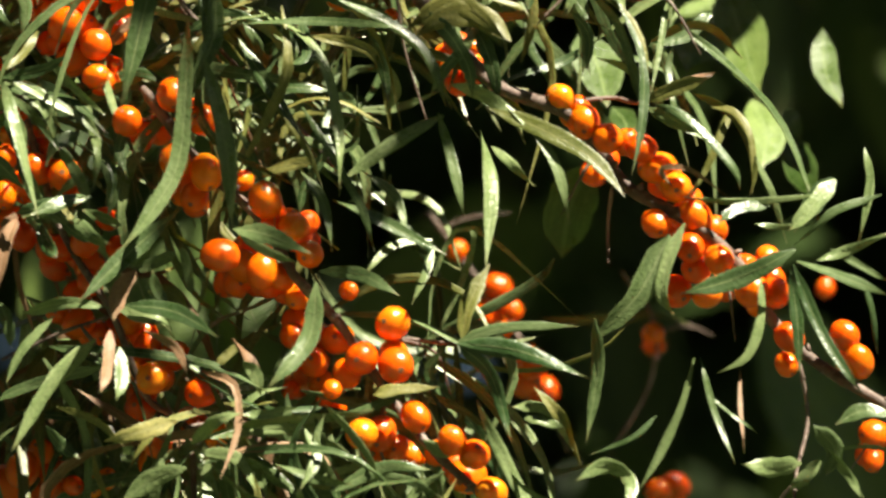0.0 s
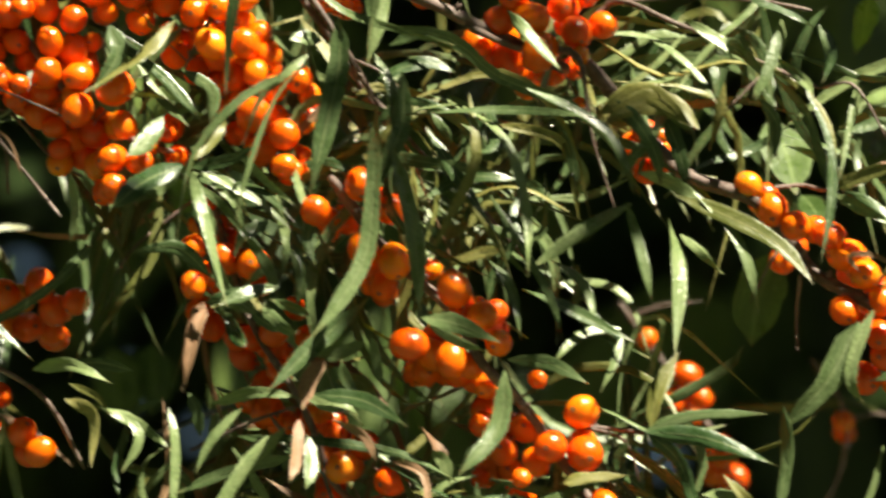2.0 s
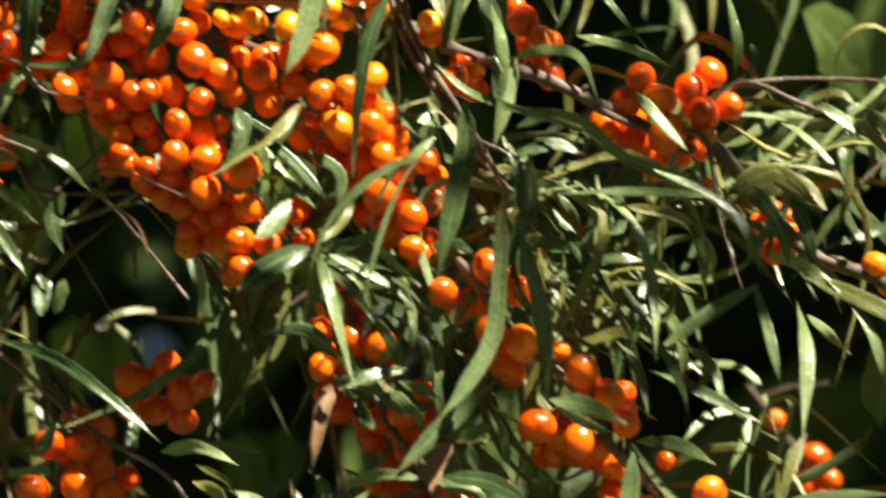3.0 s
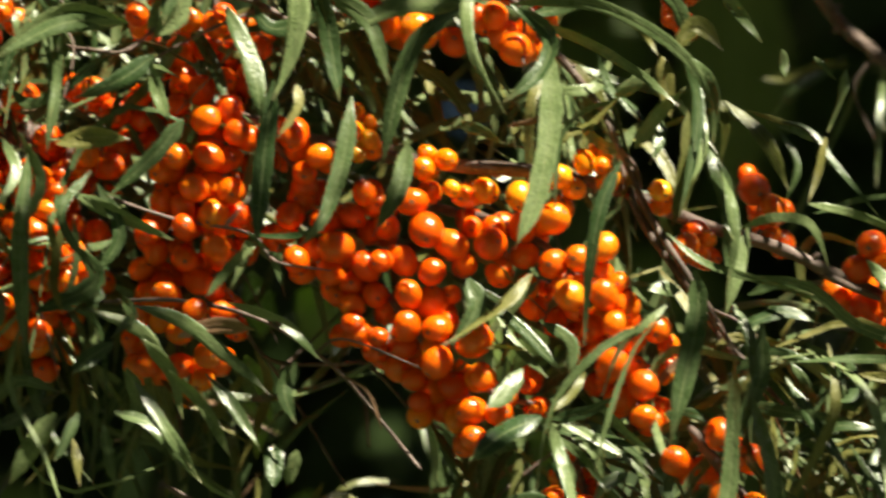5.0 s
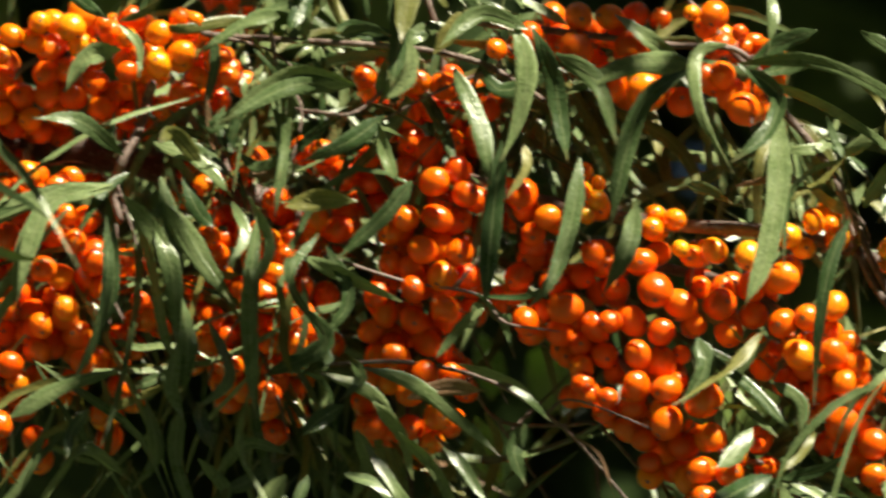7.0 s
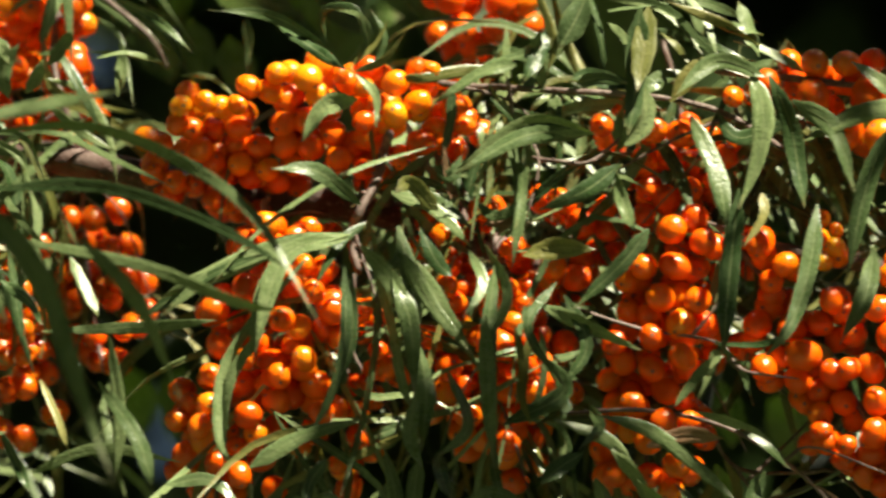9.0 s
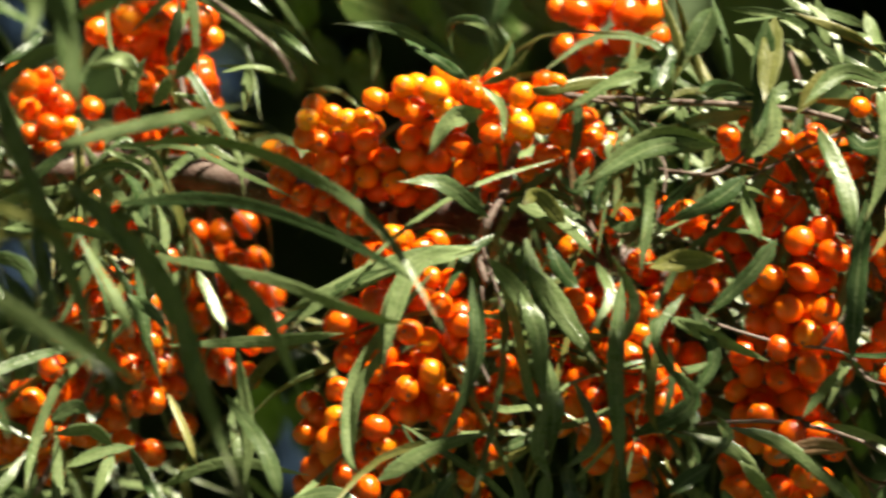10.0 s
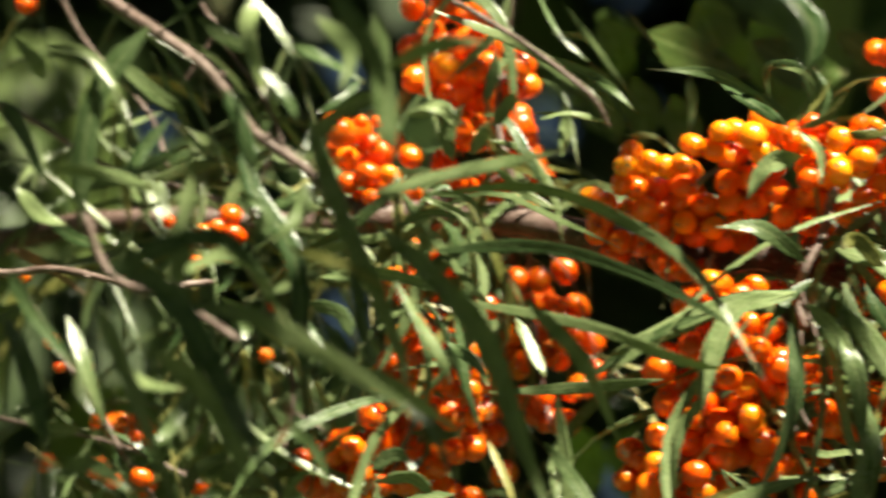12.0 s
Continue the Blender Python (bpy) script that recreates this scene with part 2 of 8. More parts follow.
def berry_mesh(seed, skin):
    """A slightly long berry, its dry calyx in a small dimple at the tip."""
    rnd = random.Random(seed)
    rings, segs = 11, 16
    verts, faces, mats = [], [], []
    lop = rnd.uniform(-0.05, 0.05)
    for i in range(rings + 1):
        t = math.pi * i / rings
        z = math.cos(t) * 1.08
        r = math.sin(t)
        if i == 0:
            z -= 0.07
        elif i == 1:
            r, z = 0.15, z * 0.985
        for k in range(segs if 0 < i < rings else 1):
            a = 2 * math.pi * k / segs
            verts.append((r * math.cos(a) * (1 + lop), r * math.sin(a) * (1 - lop), z + 0.03 * math.sin(a * 2 + seed) * r))
    ring = lambda i, k: 1 + (i - 1) * segs + k % segs
    for k in range(segs):
        faces.append((0, ring(1, k), ring(1, k + 1)))
        mats.append(1)
    for i in range(1, rings - 1):
        for k in range(segs):
            faces.append((ring(i, k), ring(i + 1, k), ring(i + 1, k + 1), ring(i, k + 1)))
            mats.append(0)
    last = len(verts) - 1
    for k in range(segs):
        faces.append((last, ring(rings - 1, k + 1), ring(rings - 1, k)))
        mats.append(0)
    me = bpy.data.meshes.new("berry")
    me.from_pydata(verts, [], faces)
    me.materials.append(skin)
    me.materials.append(CALYX)
    me.polygons.foreach_set("material_index", mats)
    me.polygons.foreach_set("use_smooth", [True] * len(faces))
    me.update()
    return me


BERRY_MESHES = {skin.name: [berry_mesh(i, skin) for i in range(4)] for skin in (BERRY, LIT_BERRY)}


HUNG = {}


def berries(thing, *spots, skin=BERRY, rows=0):
    """Berries of a branch: right, up, away and radius in millimetres, and rows of more berries crowded behind them."""
    rnd = random.Random(int(spots[0][0] * 11 + spots[0][1]))
    hung = HUNG.setdefault(thing.name, [])
    hung += [(Vector(q[:3]), q[3]) for q in spots]
    for row in range(1, rows + 1):
        for x, y, z, r in spots[:]:
            q = Vector((x + rnd.gauss(0, 2.5), y + rnd.gauss(0, 2.5), z + row * 6.6 + rnd.uniform(-0.8, 0.8)))
            r = rnd.uniform(3.1, 3.6)
            if all((q - o).length > 0.88 * (r + w) for o, w in hung):
                hung.append((q, r))
                spots += ((*q, r),)
    for x, y, z, r in spots:
        ob = new("berry", BERRY_MESHES[skin.name][rnd.randrange(4)])
        ob.parent = thing
        d = Vector((rnd.gauss(0, 0.6), rnd.gauss(-0.75, 0.5), rnd.gauss(-0.25, 0.6))).normalized()
        q = d.to_track_quat('Z', 'Y').to_matrix().to_4x4()
        s = r * 0.001
        ob.matrix_basis = Matrix.Translation(at((x, y, z)) - thing.location) @ q @ Matrix.Rotation(rnd.uniform(0, 6.28), 4, 'Z') @ Matrix.Diagonal((s * rnd.uniform(0.95, 1.02), s * rnd.uniform(0.95, 1.02), s * rnd.uniform(0.99, 1.14), 1))


# gaps that show the sky, placed to fit the camera's view: right and up per metre away from the tripod, and the
# half-width
VIEW_GAPS = [(-0.0513, 0.1643, 0.0009), (0.0021, 0.1615, 0.0006), (-0.0602, 0.1718, 0.0005), (-0.0591, 0.1697, 0.0004), (-0.0808, 0.1828, 0.0009), (-0.0727, 0.1852, 0.0005), (-0.1540, 0.2589, 0.0004), (-0.1664, 0.2578, 0.0011), (-0.1595, 0.2147, 0.0007), (-0.1581, 0.2083, 0.0005), (-0.1570, 0.2098, 0.0007), (-0.2156, 0.2589, 0.0006), (-0.1911, 0.2350, 0.0011), (-0.0640, 0.2359, 0.0003), (-0.1911, 0.2653, 0.0004)]


# dark hollows fitted to the camera's view, with no small leaves across them
VIEW_HOLLOWS = [(-0.0256, 0.2455, 0.0057), (-0.0222, 0.2341, 0.003), (-0.0332, 0.24, 0.0024), (-0.0809, 0.1971, 0.005), (-0.0754, 0.1964, 0.0047), (-0.0864, 0.2091, 0.0027), (-0.0844, 0.2133, 0.0024), (-0.0742, 0.1943, 0.004), (-0.0846, 0.2056, 0.0027), (-0.0693, 0.1866, 0.002), (0.031, 0.1571, 0.0064), (0.0242, 0.1515, 0.004), (0.0189, 0.184, 0.0037), (-0.001, 0.1906, 0.0027), (0.0433, 0.1598, 0.0034), (0.0475, 0.1861, 0.004), (-0.0152, 0.1625, 0.0013), (-0.1578, 0.2347, 0.003), (-0.109, 0.2439, 0.0027), (-0.162, 0.2227, 0.0024), (-0.1578, 0.228, 0.003), (-0.1998, 0.2666, 0.002), (-0.1536, 0.2386, 0.002), (-0.0874, 0.2108, 0.0024)]


# and sight lines from the camera kept clear of sunlit broad leaves behind
DEEP = VIEW_HOLLOWS + [(-0.2322, 0.2298, 0.009), (-0.2198, 0.2376, 0.004), (-0.0059, 0.1861, 0.004), (-0.0039, 0.1800, 0.004), (-0.0147, 0.2395, 0.004), (-0.0187, 0.2437, 0.004), (-0.2328, 0.2207, 0.004), (-0.2301, 0.2269, 0.004), (-0.1319, 0.2049, 0.004), (-0.1244, 0.2014, 0.004), (-0.1366, 0.1995, 0.004), (-0.1244, 0.1985, 0.0047), (-0.1195, 0.1927, 0.004), (-0.1078, 0.1933, 0.004), (-0.0995, 0.1925, 0.0034), (-0.167, 0.2155, 0.004), (-0.2056, 0.2719, 0.0027), (-0.2317, 0.2732, 0.0034)]


def hollow(p, spots=VIEW_HOLLOWS):
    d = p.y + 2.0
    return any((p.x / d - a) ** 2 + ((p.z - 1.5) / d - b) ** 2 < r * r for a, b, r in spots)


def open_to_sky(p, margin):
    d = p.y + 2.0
    return any((p.x / d - a) ** 2 + ((p.z - 1.5) / d - b) ** 2 < (r + margin / d) ** 2 for a, b, r in VIEW_GAPS)


def small_leaves(thing, count, back=0.012, deep=0.05, seed=0, tones="ggggggoo", long=1.0, stems=9):
    """More leaves along a branch's stems, behind its berries: narrow, bowed and twisted, in loose tufts."""
    rnd = random.Random(seed + count)
    lines = STEMS[thing.name][:stems]
    for k in range(round(count * 1.9)):
        if k % 3 == 0:
            line = rnd.choice(lines)
            tuft = line[rnd.randrange(len(line))] + Vector((rnd.gauss(0, 0.008), rnd.uniform(back, deep), rnd.gauss(0, 0.008)))
            aim = rnd.gauss(-1.57, 0.8)
        a = tuft + Vector((rnd.gauss(0, 0.0012), rnd.gauss(0, 0.003), rnd.gauss(0, 0.0012)))
        ang = aim + rnd.gauss(0, 0.55)
        size = rnd.uniform(0.022, 0.062) * long
        bow = rnd.gauss(0, 0.22) * size
        d = Vector((math.cos(ang), rnd.uniform(-0.35, 0.35), math.sin(ang))).normalized()
        across = Vector((-d.z, 0, d.x))
        one = a + d * size * 0.35 + across * bow * 0.8 + Vector((0, rnd.uniform(-0.004, 0.004), rnd.uniform(0.0, 0.004)))
        two = a + d * size * 0.7 + across * bow * rnd.uniform(0.4, 1.0) + Vector((0, rnd.uniform(-0.004, 0.004), rnd.uniform(-0.002, 0.003)))
        end = a + d * size * 0.97 + across * bow * rnd.uniform(-0.7, 0.3) - Vector((0, 0, rnd.uniform(0.0, 0.012)))
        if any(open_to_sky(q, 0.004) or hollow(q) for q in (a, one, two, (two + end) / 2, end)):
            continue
        ln = [q - a for q in spline([a, one, two, end], 9)]
        v, f, u = blade(ln, rnd.uniform(0.0016, 0.0034) / long, rnd.uniform(-1.0, 1.0), rnd.uniform(0.15, 0.6), rnd.uniform(0.03, 0.14), rnd, curl=rnd.uniform(-2.0, 2.0), tip=rnd.uniform(0.38, 0.6), margin=rnd.uniform(-0.2, 0.8))
        part("leaf", v, f, LEAF[rnd.choice(tones)], thing, "", u, a)


def side_twigs(thing, count, seed):
    """Thin bare twigs and leaf stalks that leave a branch's stems."""
    rnd = random.Random(seed)
    lines = STEMS[thing.name]
    for _ in range(count):
        line = rnd.choice(lines)
        a = line[rnd.randrange(1, len(line))]
        ang = rnd.gauss(-0.9, 1.2)
        size = rnd.uniform(0.014, 0.034)
        d = Vector((math.cos(ang), rnd.uniform(-0.25, 0.5), math.sin(ang))).normalized() * size
        way = [a, a + d * 0.5 + Vector((rnd.uniform(-0.006, 0.006), 0, rnd.uniform(-0.003, 0.007))), a + d + Vector((0, 0, -rnd.uniform(0, 0.01)))]
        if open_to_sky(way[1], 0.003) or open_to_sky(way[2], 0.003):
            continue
        v, f = tube([p - a for p in spline(way, 9)], (rnd.uniform(0.0007, 0.0012), 0.0004), 6, 0.25, rnd)
        part("twig", v, f, BARK, thing, "", None, a)


# ---- fruiting branches ----
b = branch("slender sea buckthorn branch with loose orange berries", -12, 70, 4)
stem(b, 3.2, (-12, 70, 4), (8, 46, 8), (16, 39, 3), (30, 33, 0), (38, 25, 6), (45, 16, 7), (57, 8, 1), (69, -1, 2), (80, -17, 7), (90, -27, 6), (104, -37, 0), (122, -48, 3))
stem(b, 1.0, (86, -28, 2), (88, -41, 6), (85, -55, 1), (84, -67, -2))
stem(b, 1.1, (30, 36, 2), (41, 38, 6), (49, 36, 1), (65, 42, -2))
stem(b, 0.9, (41, 16, 6), (40, 7, 10), (40, -3, 5))
berries(b, (28.6, 36.7, 0.4, 3.7), (34.1, 31.1, 0.5, 4.1), (39.8, 26.5, -1.7, 3.8), (47.9, 24.1, -1.9, 3.6), (52.1, 20.1, 3.1, 4.2), (56.4, 14.6, -1.0, 3.8), (51.3, 5.8, -1.1, 3.6), (60.9, 7.8, 2.0, 4.2), (65.5, 5.7, 8.0, 3.6), (59.8, 0.4, 1.3, 3.7), (66.6, -3.0, -0.1, 3.6), (61.3, -3.9, 6.9, 3.7), (74.4, -10.8, -1.4, 4.0))
berries(b, (80.3, -10.4, 3.2, 3.7), (83.5, -21.7, 1.5, 3.6), (96.8, -21.4, 0.1, 3.6), (100.2, -27.7, 1.0, 3.8), (103.9, -45.6, 0.7, 3.7), (36.6, 20.7, 14.1, 3.3), (56.4, -8.3, 13.4, 4.2), (64.2, -9.2, 12.3, 3.7), (78.7, -0.3, 11.2, 2.9), (83.3, -26.2, 14.5, 2.9), (104.0, -50.0, 12.9, 2.7), (70.8, -1.9, 13.9, 3.2), (73.2, -5.1, 18.1, 3.4), (76.2, -2.2, 22.9, 3.4))
berries(b, (68.6, -5.8, 22.9, 3.7), (98.6, -24.8, 6.4, 3.3), (59.7, 12.7, 7.4, 3.6), (39.3, 25.0, 18.3, 3.7), (99.2, -25.4, 12.4, 3.7), (76.9, -11.9, 8.6, 3.7), (57.9, 9.8, 12.2, 3.2), (32.7, 35.3, 5.9, 3.4), (54.8, 18.8, 9.7, 3.4), (63.8, 2.7, 13.4, 3.5), (79.9, -5.1, 14.2, 3.5), (57.5, 6.9, 18.2, 3.5), (7.9, 46.6, 16.7, 3.5), (103.3, -47.5, 18.3, 3.3), (44.6, 26.4, 2.5, 3.4))
berries(b, (73.6, -0.2, 28.9, 3.8), (3.8, 45.0, 21.5, 3.6), (53.7, 17.9, 15.7, 3.6), (31.6, 35.3, 11.9, 3.6))
leaf(b, "g", 3.8, (0.1, 31.7, -4.0), (-12.8, 24.1, -5.1), (-24.8, 15.0, -6.2))
leaf(b, "g", 3.4, (9.0, 27.8, -6.0), (11.4, 11.9, -9.6), (10.3, -7.4, -13.3))
leaf(b, "g", 2.5, (-1.2, 32.0, -6.0), (2.2, 19.6, -9.3), (5.2, 4.5, -12.6))
leaf(b, "o", 4.3, (10.4, 33.0, -8.0), (23.9, 26.9, -10.9), (36.1, 19.1, -13.9), (43.8, 9.2, -16.8))
leaf(b, "g", 2.5, (15.1, 33.5, -9.0), (23.3, 24.9, -10.5), (28.0, 15.6, -12.0), (30.4, 3.2, -13.5))
leaf(b, "b", 3.4, (48.6, 34.9, -4.0), (56.9, 38.9, -2.5), (66.2, 43.0, -1.0))
leaf(b, "g", 2.3, (49.2, 33.1, -6.0), (55.4, 30.1, -4.9), (64.7, 25.2, -3.7))
leaf(b, "o", 1.7, (60.2, 37.2, -4.0), (66.3, 34.1, -6.0), (71.9, 28.1, -8.1), (75.2, 17.3, -10.1), (73.5, 9.8, -12.1))
leaf(b, "o", 1.7, (69.4, 34.2, -3.0), (65.6, 22.4, -5.2), (60.0, 11.3, -7.4))
leaf(b, "g", 1.7, (74.6, 23.4, 0.0), (79.4, 13.9, 1.3), (83.1, 1.4, 2.7))
leaf(b, "g", 5.1, (94.2, 16.4, -4.0), (89.4, 10.2, -4.0), (84.6, 3.0, -4.0))
leaf(b, "g", 1.3, (84.0, 11.3, -4.0), (70.4, 11.0, -2.5), (56.8, 12.1, -1.0))
leaf(b, "g", 3.0, (78.7, 8.9, -7.0), (71.4, 7.7, -11.3), (65.6, 3.1, -15.5))
leaf(b, "g", 1.4, (75.1, 5.2, -4.0), (81.2, 4.6, -2.6), (89.5, 5.7, -1.3))
leaf(b, "g", 4.8, (84.6, -3.0, -14.0), (71.2, -9.9, -15.7), (56.6, -14.5, -17.5))
leaf(b, "g", 6.4, (54.5, 1.8, -8.0), (47.0, -12.5, -7.0), (35.6, -24.4, -6.0))
leaf(b, "g", 3.3, (58.2, 4.6, -8.0), (54.1, -4.4, -8.3), (52.7, -12.7, -8.6), (55.4, -18.0, -8.8))
leaf(b, "g", 2.9, (84.2, -6.2, -12.0), (88.8, -19.1, -13.3), (94.1, -29.2, -14.7), (100.3, -38.4, -16.0))
leaf(b, "g", 2.8, (83.2, -7.6, -12.0), (84.8, -19.0, -12.8), (85.4, -33.5, -13.6))
leaf(b, "g", 2.8, (85.1, -4.7, -8.0), (95.7, -9.3, -12.3), (107.0, -14.8, -16.6))
leaf(b, "g", 2.5, (89.9, -4.3, -6.0), (98.9, -0.9, -4.0), (107.8, 3.3, -1.9))
leaf(b, "g", 1.8, (93.4, -0.9, -4.0), (101.6, -5.5, -2.4), (107.8, -8.6, -0.8))
leaf(b, "g", 2.0, (101.9, 24.1, -2.0), (103.2, 14.7, -2.0), (100.1, 0.6, -1.9))
leaf(b, "g", 2.3, (76.2, -7.1, -8.0), (76.4, -18.2, -8.0), (73.0, -27.8, -8.0), (65.6, -32.2, -7.9))
leaf(b, "g", 1.5, (101.5, -9.2, -4.0), (103.5, -17.4, -3.3), (104.4, -26.2, -2.7))
leaf(b, "g", 3.3, (36.4, -18.8, -8.0), (37.2, -30.3, -6.4), (34.4, -48.6, -4.8))
leaf(b, "g", 2.2, (60.3, -28.1, -6.0), (57.1, -39.7, -5.3), (51.6, -51.9, -4.6), (46.6, -60.3, -3.8))
leaf(b, "g", 1.5, (61.9, -28.1, -6.0), (65.1, -41.7, -9.3), (69.9, -54.8, -12.7))
leaf(b, "g", 1.0, (63.9, -37.1, -6.0), (68.5, -41.6, -8.3), (75.5, -47.0, -10.6))
leaf(b, "b", 1.0, (71.4, -30.6, -4.0), (71.3, -39.9, -6.5), (72.2, -51.5, -9.1))
leaf(b, "g", 1.4, (51.3, -41.6, -4.0), (45.6, -47.1, -4.5), (35.0, -51.5, -5.1))
leaf(b, "g", 4.8, (85.7, -54.1, -10.0), (78.4, -55.6, -12.6), (71.2, -55.2, -15.3))
leaf(b, "g", 3.6, (90.3, -53.5, -10.0), (86.7, -57.2, -7.6), (82.9, -60.0, -5.2))
leaf(b, "g", 4.3, (88.8, -44.9, -8.0), (94.0, -50.1, -6.1), (91.9, -56.3, -4.3))
leaf(b, "g", 3.6, (107.8, -42.2, -8.0), (100.4, -41.2, -7.9), (94.0, -44.5, -7.9))
leaf(b, "g", 2.3, (90.9, -48.7, -6.0), (97.0, -56.2, -5.7), (101.3, -63.0, -5.4))
leaf(b, "g", 1.0, (94.0, -50.1, -6.0), (102.3, -49.9, -8.9), (107.5, -52.0, -11.8))
leaf(b, "g", 2.3, (11.8, 25.2, 2.0), (16.5, 20.5, -0.4), (22.0, 14.5, -2.8))
leaf(b, "o", 3.6, (48.8, 34.3, -8.0), (56.2, 37.4, -9.9), (64.4, 39.7, -11.9))
leaf(b, "g", 3.1, (49.5, 33.3, -6.0), (56.2, 29.3, -8.5), (64.2, 26.0, -11.0))
leaf(b, "o", 6.2, (16.5, 48.9, -9), (9.7, 54.5, -9), (1.5, 55.3, -9), (-6.7, 50, -9))
leaf(b, "g", 4, (8.5, 51.9, -7), (11.5, 44.3, -7), (13.9, 33.9, -7))
leaf(b, "g", 3.4, (2.2, 38.5, -8), (9, 36.4, -8), (16.5, 30.9, -8), (19.9, 24, -8))
leaf(b, "o", 2.0, (64.9, 33.4, -6), (70.3, 31.6, -8), (74.3, 24.3, -10), (74.5, 11.3, -9))
leaf(b, "o", 1.8, (70.5, 33.8, -4), (66.9, 26.4, -6), (62.8, 16.7, -6), (58.7, 11.5, -4))
leaf(b, "g", 4.2, (94.4, 15.1, -9), (90.5, 10.3, -11), (86.3, 5.3, -12), (82.9, 1.8, -12))
leaf(b, "g", 1.5, (58.0, 11.2, -6), (70.2, 9.7, -8), (82.4, 10.5, -8), (93.4, 12.3, -6))
leaf(b, "g", 1.9, (105.7, 11.9, -6), (94.7, 7.8, -8), (89.2, 3.2, -8), (83.7, -1.6, -8))
leaf(b, "g", 1.6, (101.8, 23.7, -4), (103.0, 16.7, -6), (101.6, 8.4, -6), (100.2, -0.9, -4))
leaf(b, "g", 2.6, (50.6, 33.7, -8), (56.6, 31.2, -10), (62.7, 26.0, -12), (70.1, 17.0, -12), (71.5, 12.5, -10))
leaf(b, "b", 1.4, (55.3, 13.9, -6), (52.5, 17.7, -8), (59.3, 17.5, -9), (68.8, 10.8, -8))
leaf(b, "g", 3.6, (-3.4, 56.4, -8), (2.1, 49.7, -10), (6.2, 42.1, -10), (7.1, 34.8, -8))
leaf(b, "g", 3.0, (8.9, 55.4, -6), (5.5, 47.8, -9), (0.7, 42.1, -10), (-3.4, 35.5, -8))
leaf(b, "o", 2.4, (-5.4, 47.0, -6), (1.4, 44.6, -8), (10.9, 38.3, -8))
leaf(b, "g", 2.2, (2.8, 55.6, -5), (4.1, 47.0, -6), (1.4, 37.3, -6))
side_twigs(b, 4, 51)

b = branch("sea buckthorn branch with small groups of orange berries", -73, 40, 2)
stem(b, 2.5, (-73, 40, 2), (-59, 22, 6), (-43, 6, 1), (-36, -7, -2), (-25, -18, 4), (-14, -34, 5), (-3, -49, -1), (10, -61, 0), (24, -74, 5))
stem(b, 1.1, (-14, -22, 0), (-6, -22, 4), (3, -24, -1))
stem(b, 1.7, (-93, 116, -2), (-87, 103, 2), (-81, 89, -3), (-71, 73, -6), (-63, 60, 0), (-59, 55, 1))
stem(b, 1.0, (-62, 59, 4), (-51, 47, 8), (-39, 35, 3), (-22, 15, 0))
berries(b, (-42.8, 10.7, -5.1, 4.4), (-41.3, 7.3, 1.7, 3.4), (-36.0, 4.7, -2.2, 3.7), (-32.7, 6.6, 3.3, 2.9), (-32.1, -2.1, -3.0, 3.3), (-53.6, -2.8, -5.1, 4.2), (-43.4, -6.4, -3.7, 4.0), (-39.2, -6.7, 2.3, 3.4), (-57.9, 30.8, -2.9, 4.1), (-65.4, 36.4, -5.9, 4.0), (-76.4, 30.6, -2.2, 3.7), (-64.6, 20.4, -4.7, 4.2), (-57.2, 18.0, -2.7, 4.2), (-22.7, -11.2, -3.7, 2.3), (-12.1, -19.0, -2.5, 4.2), (-19.6, -27.9, -4.6, 4.1))
berries(b, (-11.4, -29.3, -2.7, 4.5), (-26.6, -35.6, -5.7, 2.3), (-19.5, -46.0, -3.5, 4.0), (-15.2, -44.9, 3.6, 4.4), (-6.6, -42.0, -4.3, 3.7), (2.2, -47.7, -3.9, 3.7), (7.6, -50.7, -0.8, 3.7), (11.7, -60.1, -4.1, 3.7), (-48.5, -2.7, 9.6, 4.0), (-47.3, 2.4, 14.5, 3.7), (-73.3, 30.0, 9.3, 3.7), (-60.2, 13.6, 7.2, 3.7), (-61.7, 18.5, 11.4, 3.4), (-48.5, 17.9, 7.8, 2.7), (-34.8, -10.4, 9.0, 3.3), (-25.5, -20.6, 10.4, 4.2))
berries(b, (-36.1, -20.1, 9.5, 3.4), (-31.3, -26.4, 9.1, 4.0), (-35.5, -15.7, 14.7, 3.7), (-36.8, -33.0, 11.0, 2.4), (-28.6, -35.2, 9.9, 2.1), (-11.5, -47.7, 9.9, 3.7), (-7.4, -48.1, 16.1, 3.7), (6.0, -54.1, 10.1, 4.8), (-1.2, -49.0, 10.0, 3.4), (-50.0, -5.7, 16.3, 3.7), (-34.0, -12.0, 20.1, 3.7), (-16.5, -46.8, 13.8, 3.7), (-29.6, -19.1, 15.8, 3.5), (-44.3, 5.5, 18.7, 3.4), (-45.6, 6.1, 24.7, 3.3), (-60.2, 33.7, 3.7, 3.7))
berries(b, (-35.2, 4.5, 8.7, 3.7), (-42.1, -7.2, 7.7, 3.7), (-61.7, 33.8, 9.7, 3.4), (-29.6, -30.9, 13.3, 3.5), (-52.4, -4.8, 22.9, 3.4), (-49.0, -4.6, 27.7, 3.3), (3.0, -50.8, 16.7, 3.6), (-49.0, -0.8, 32.5, 3.6), (-62.8, 17.0, 17.4, 3.6), (-75.0, 29.6, 15.9, 3.5), (-14.6, -47.7, 20.1, 3.3), (-37.3, 8.2, 13.5, 3.7), (-11.9, -25.3, 4.1, 3.7), (-33.5, -29.0, 17.6, 3.5), (-38.4, -8.5, 13.2, 3.3), (-45.0, -5.0, 21.0, 3.7))
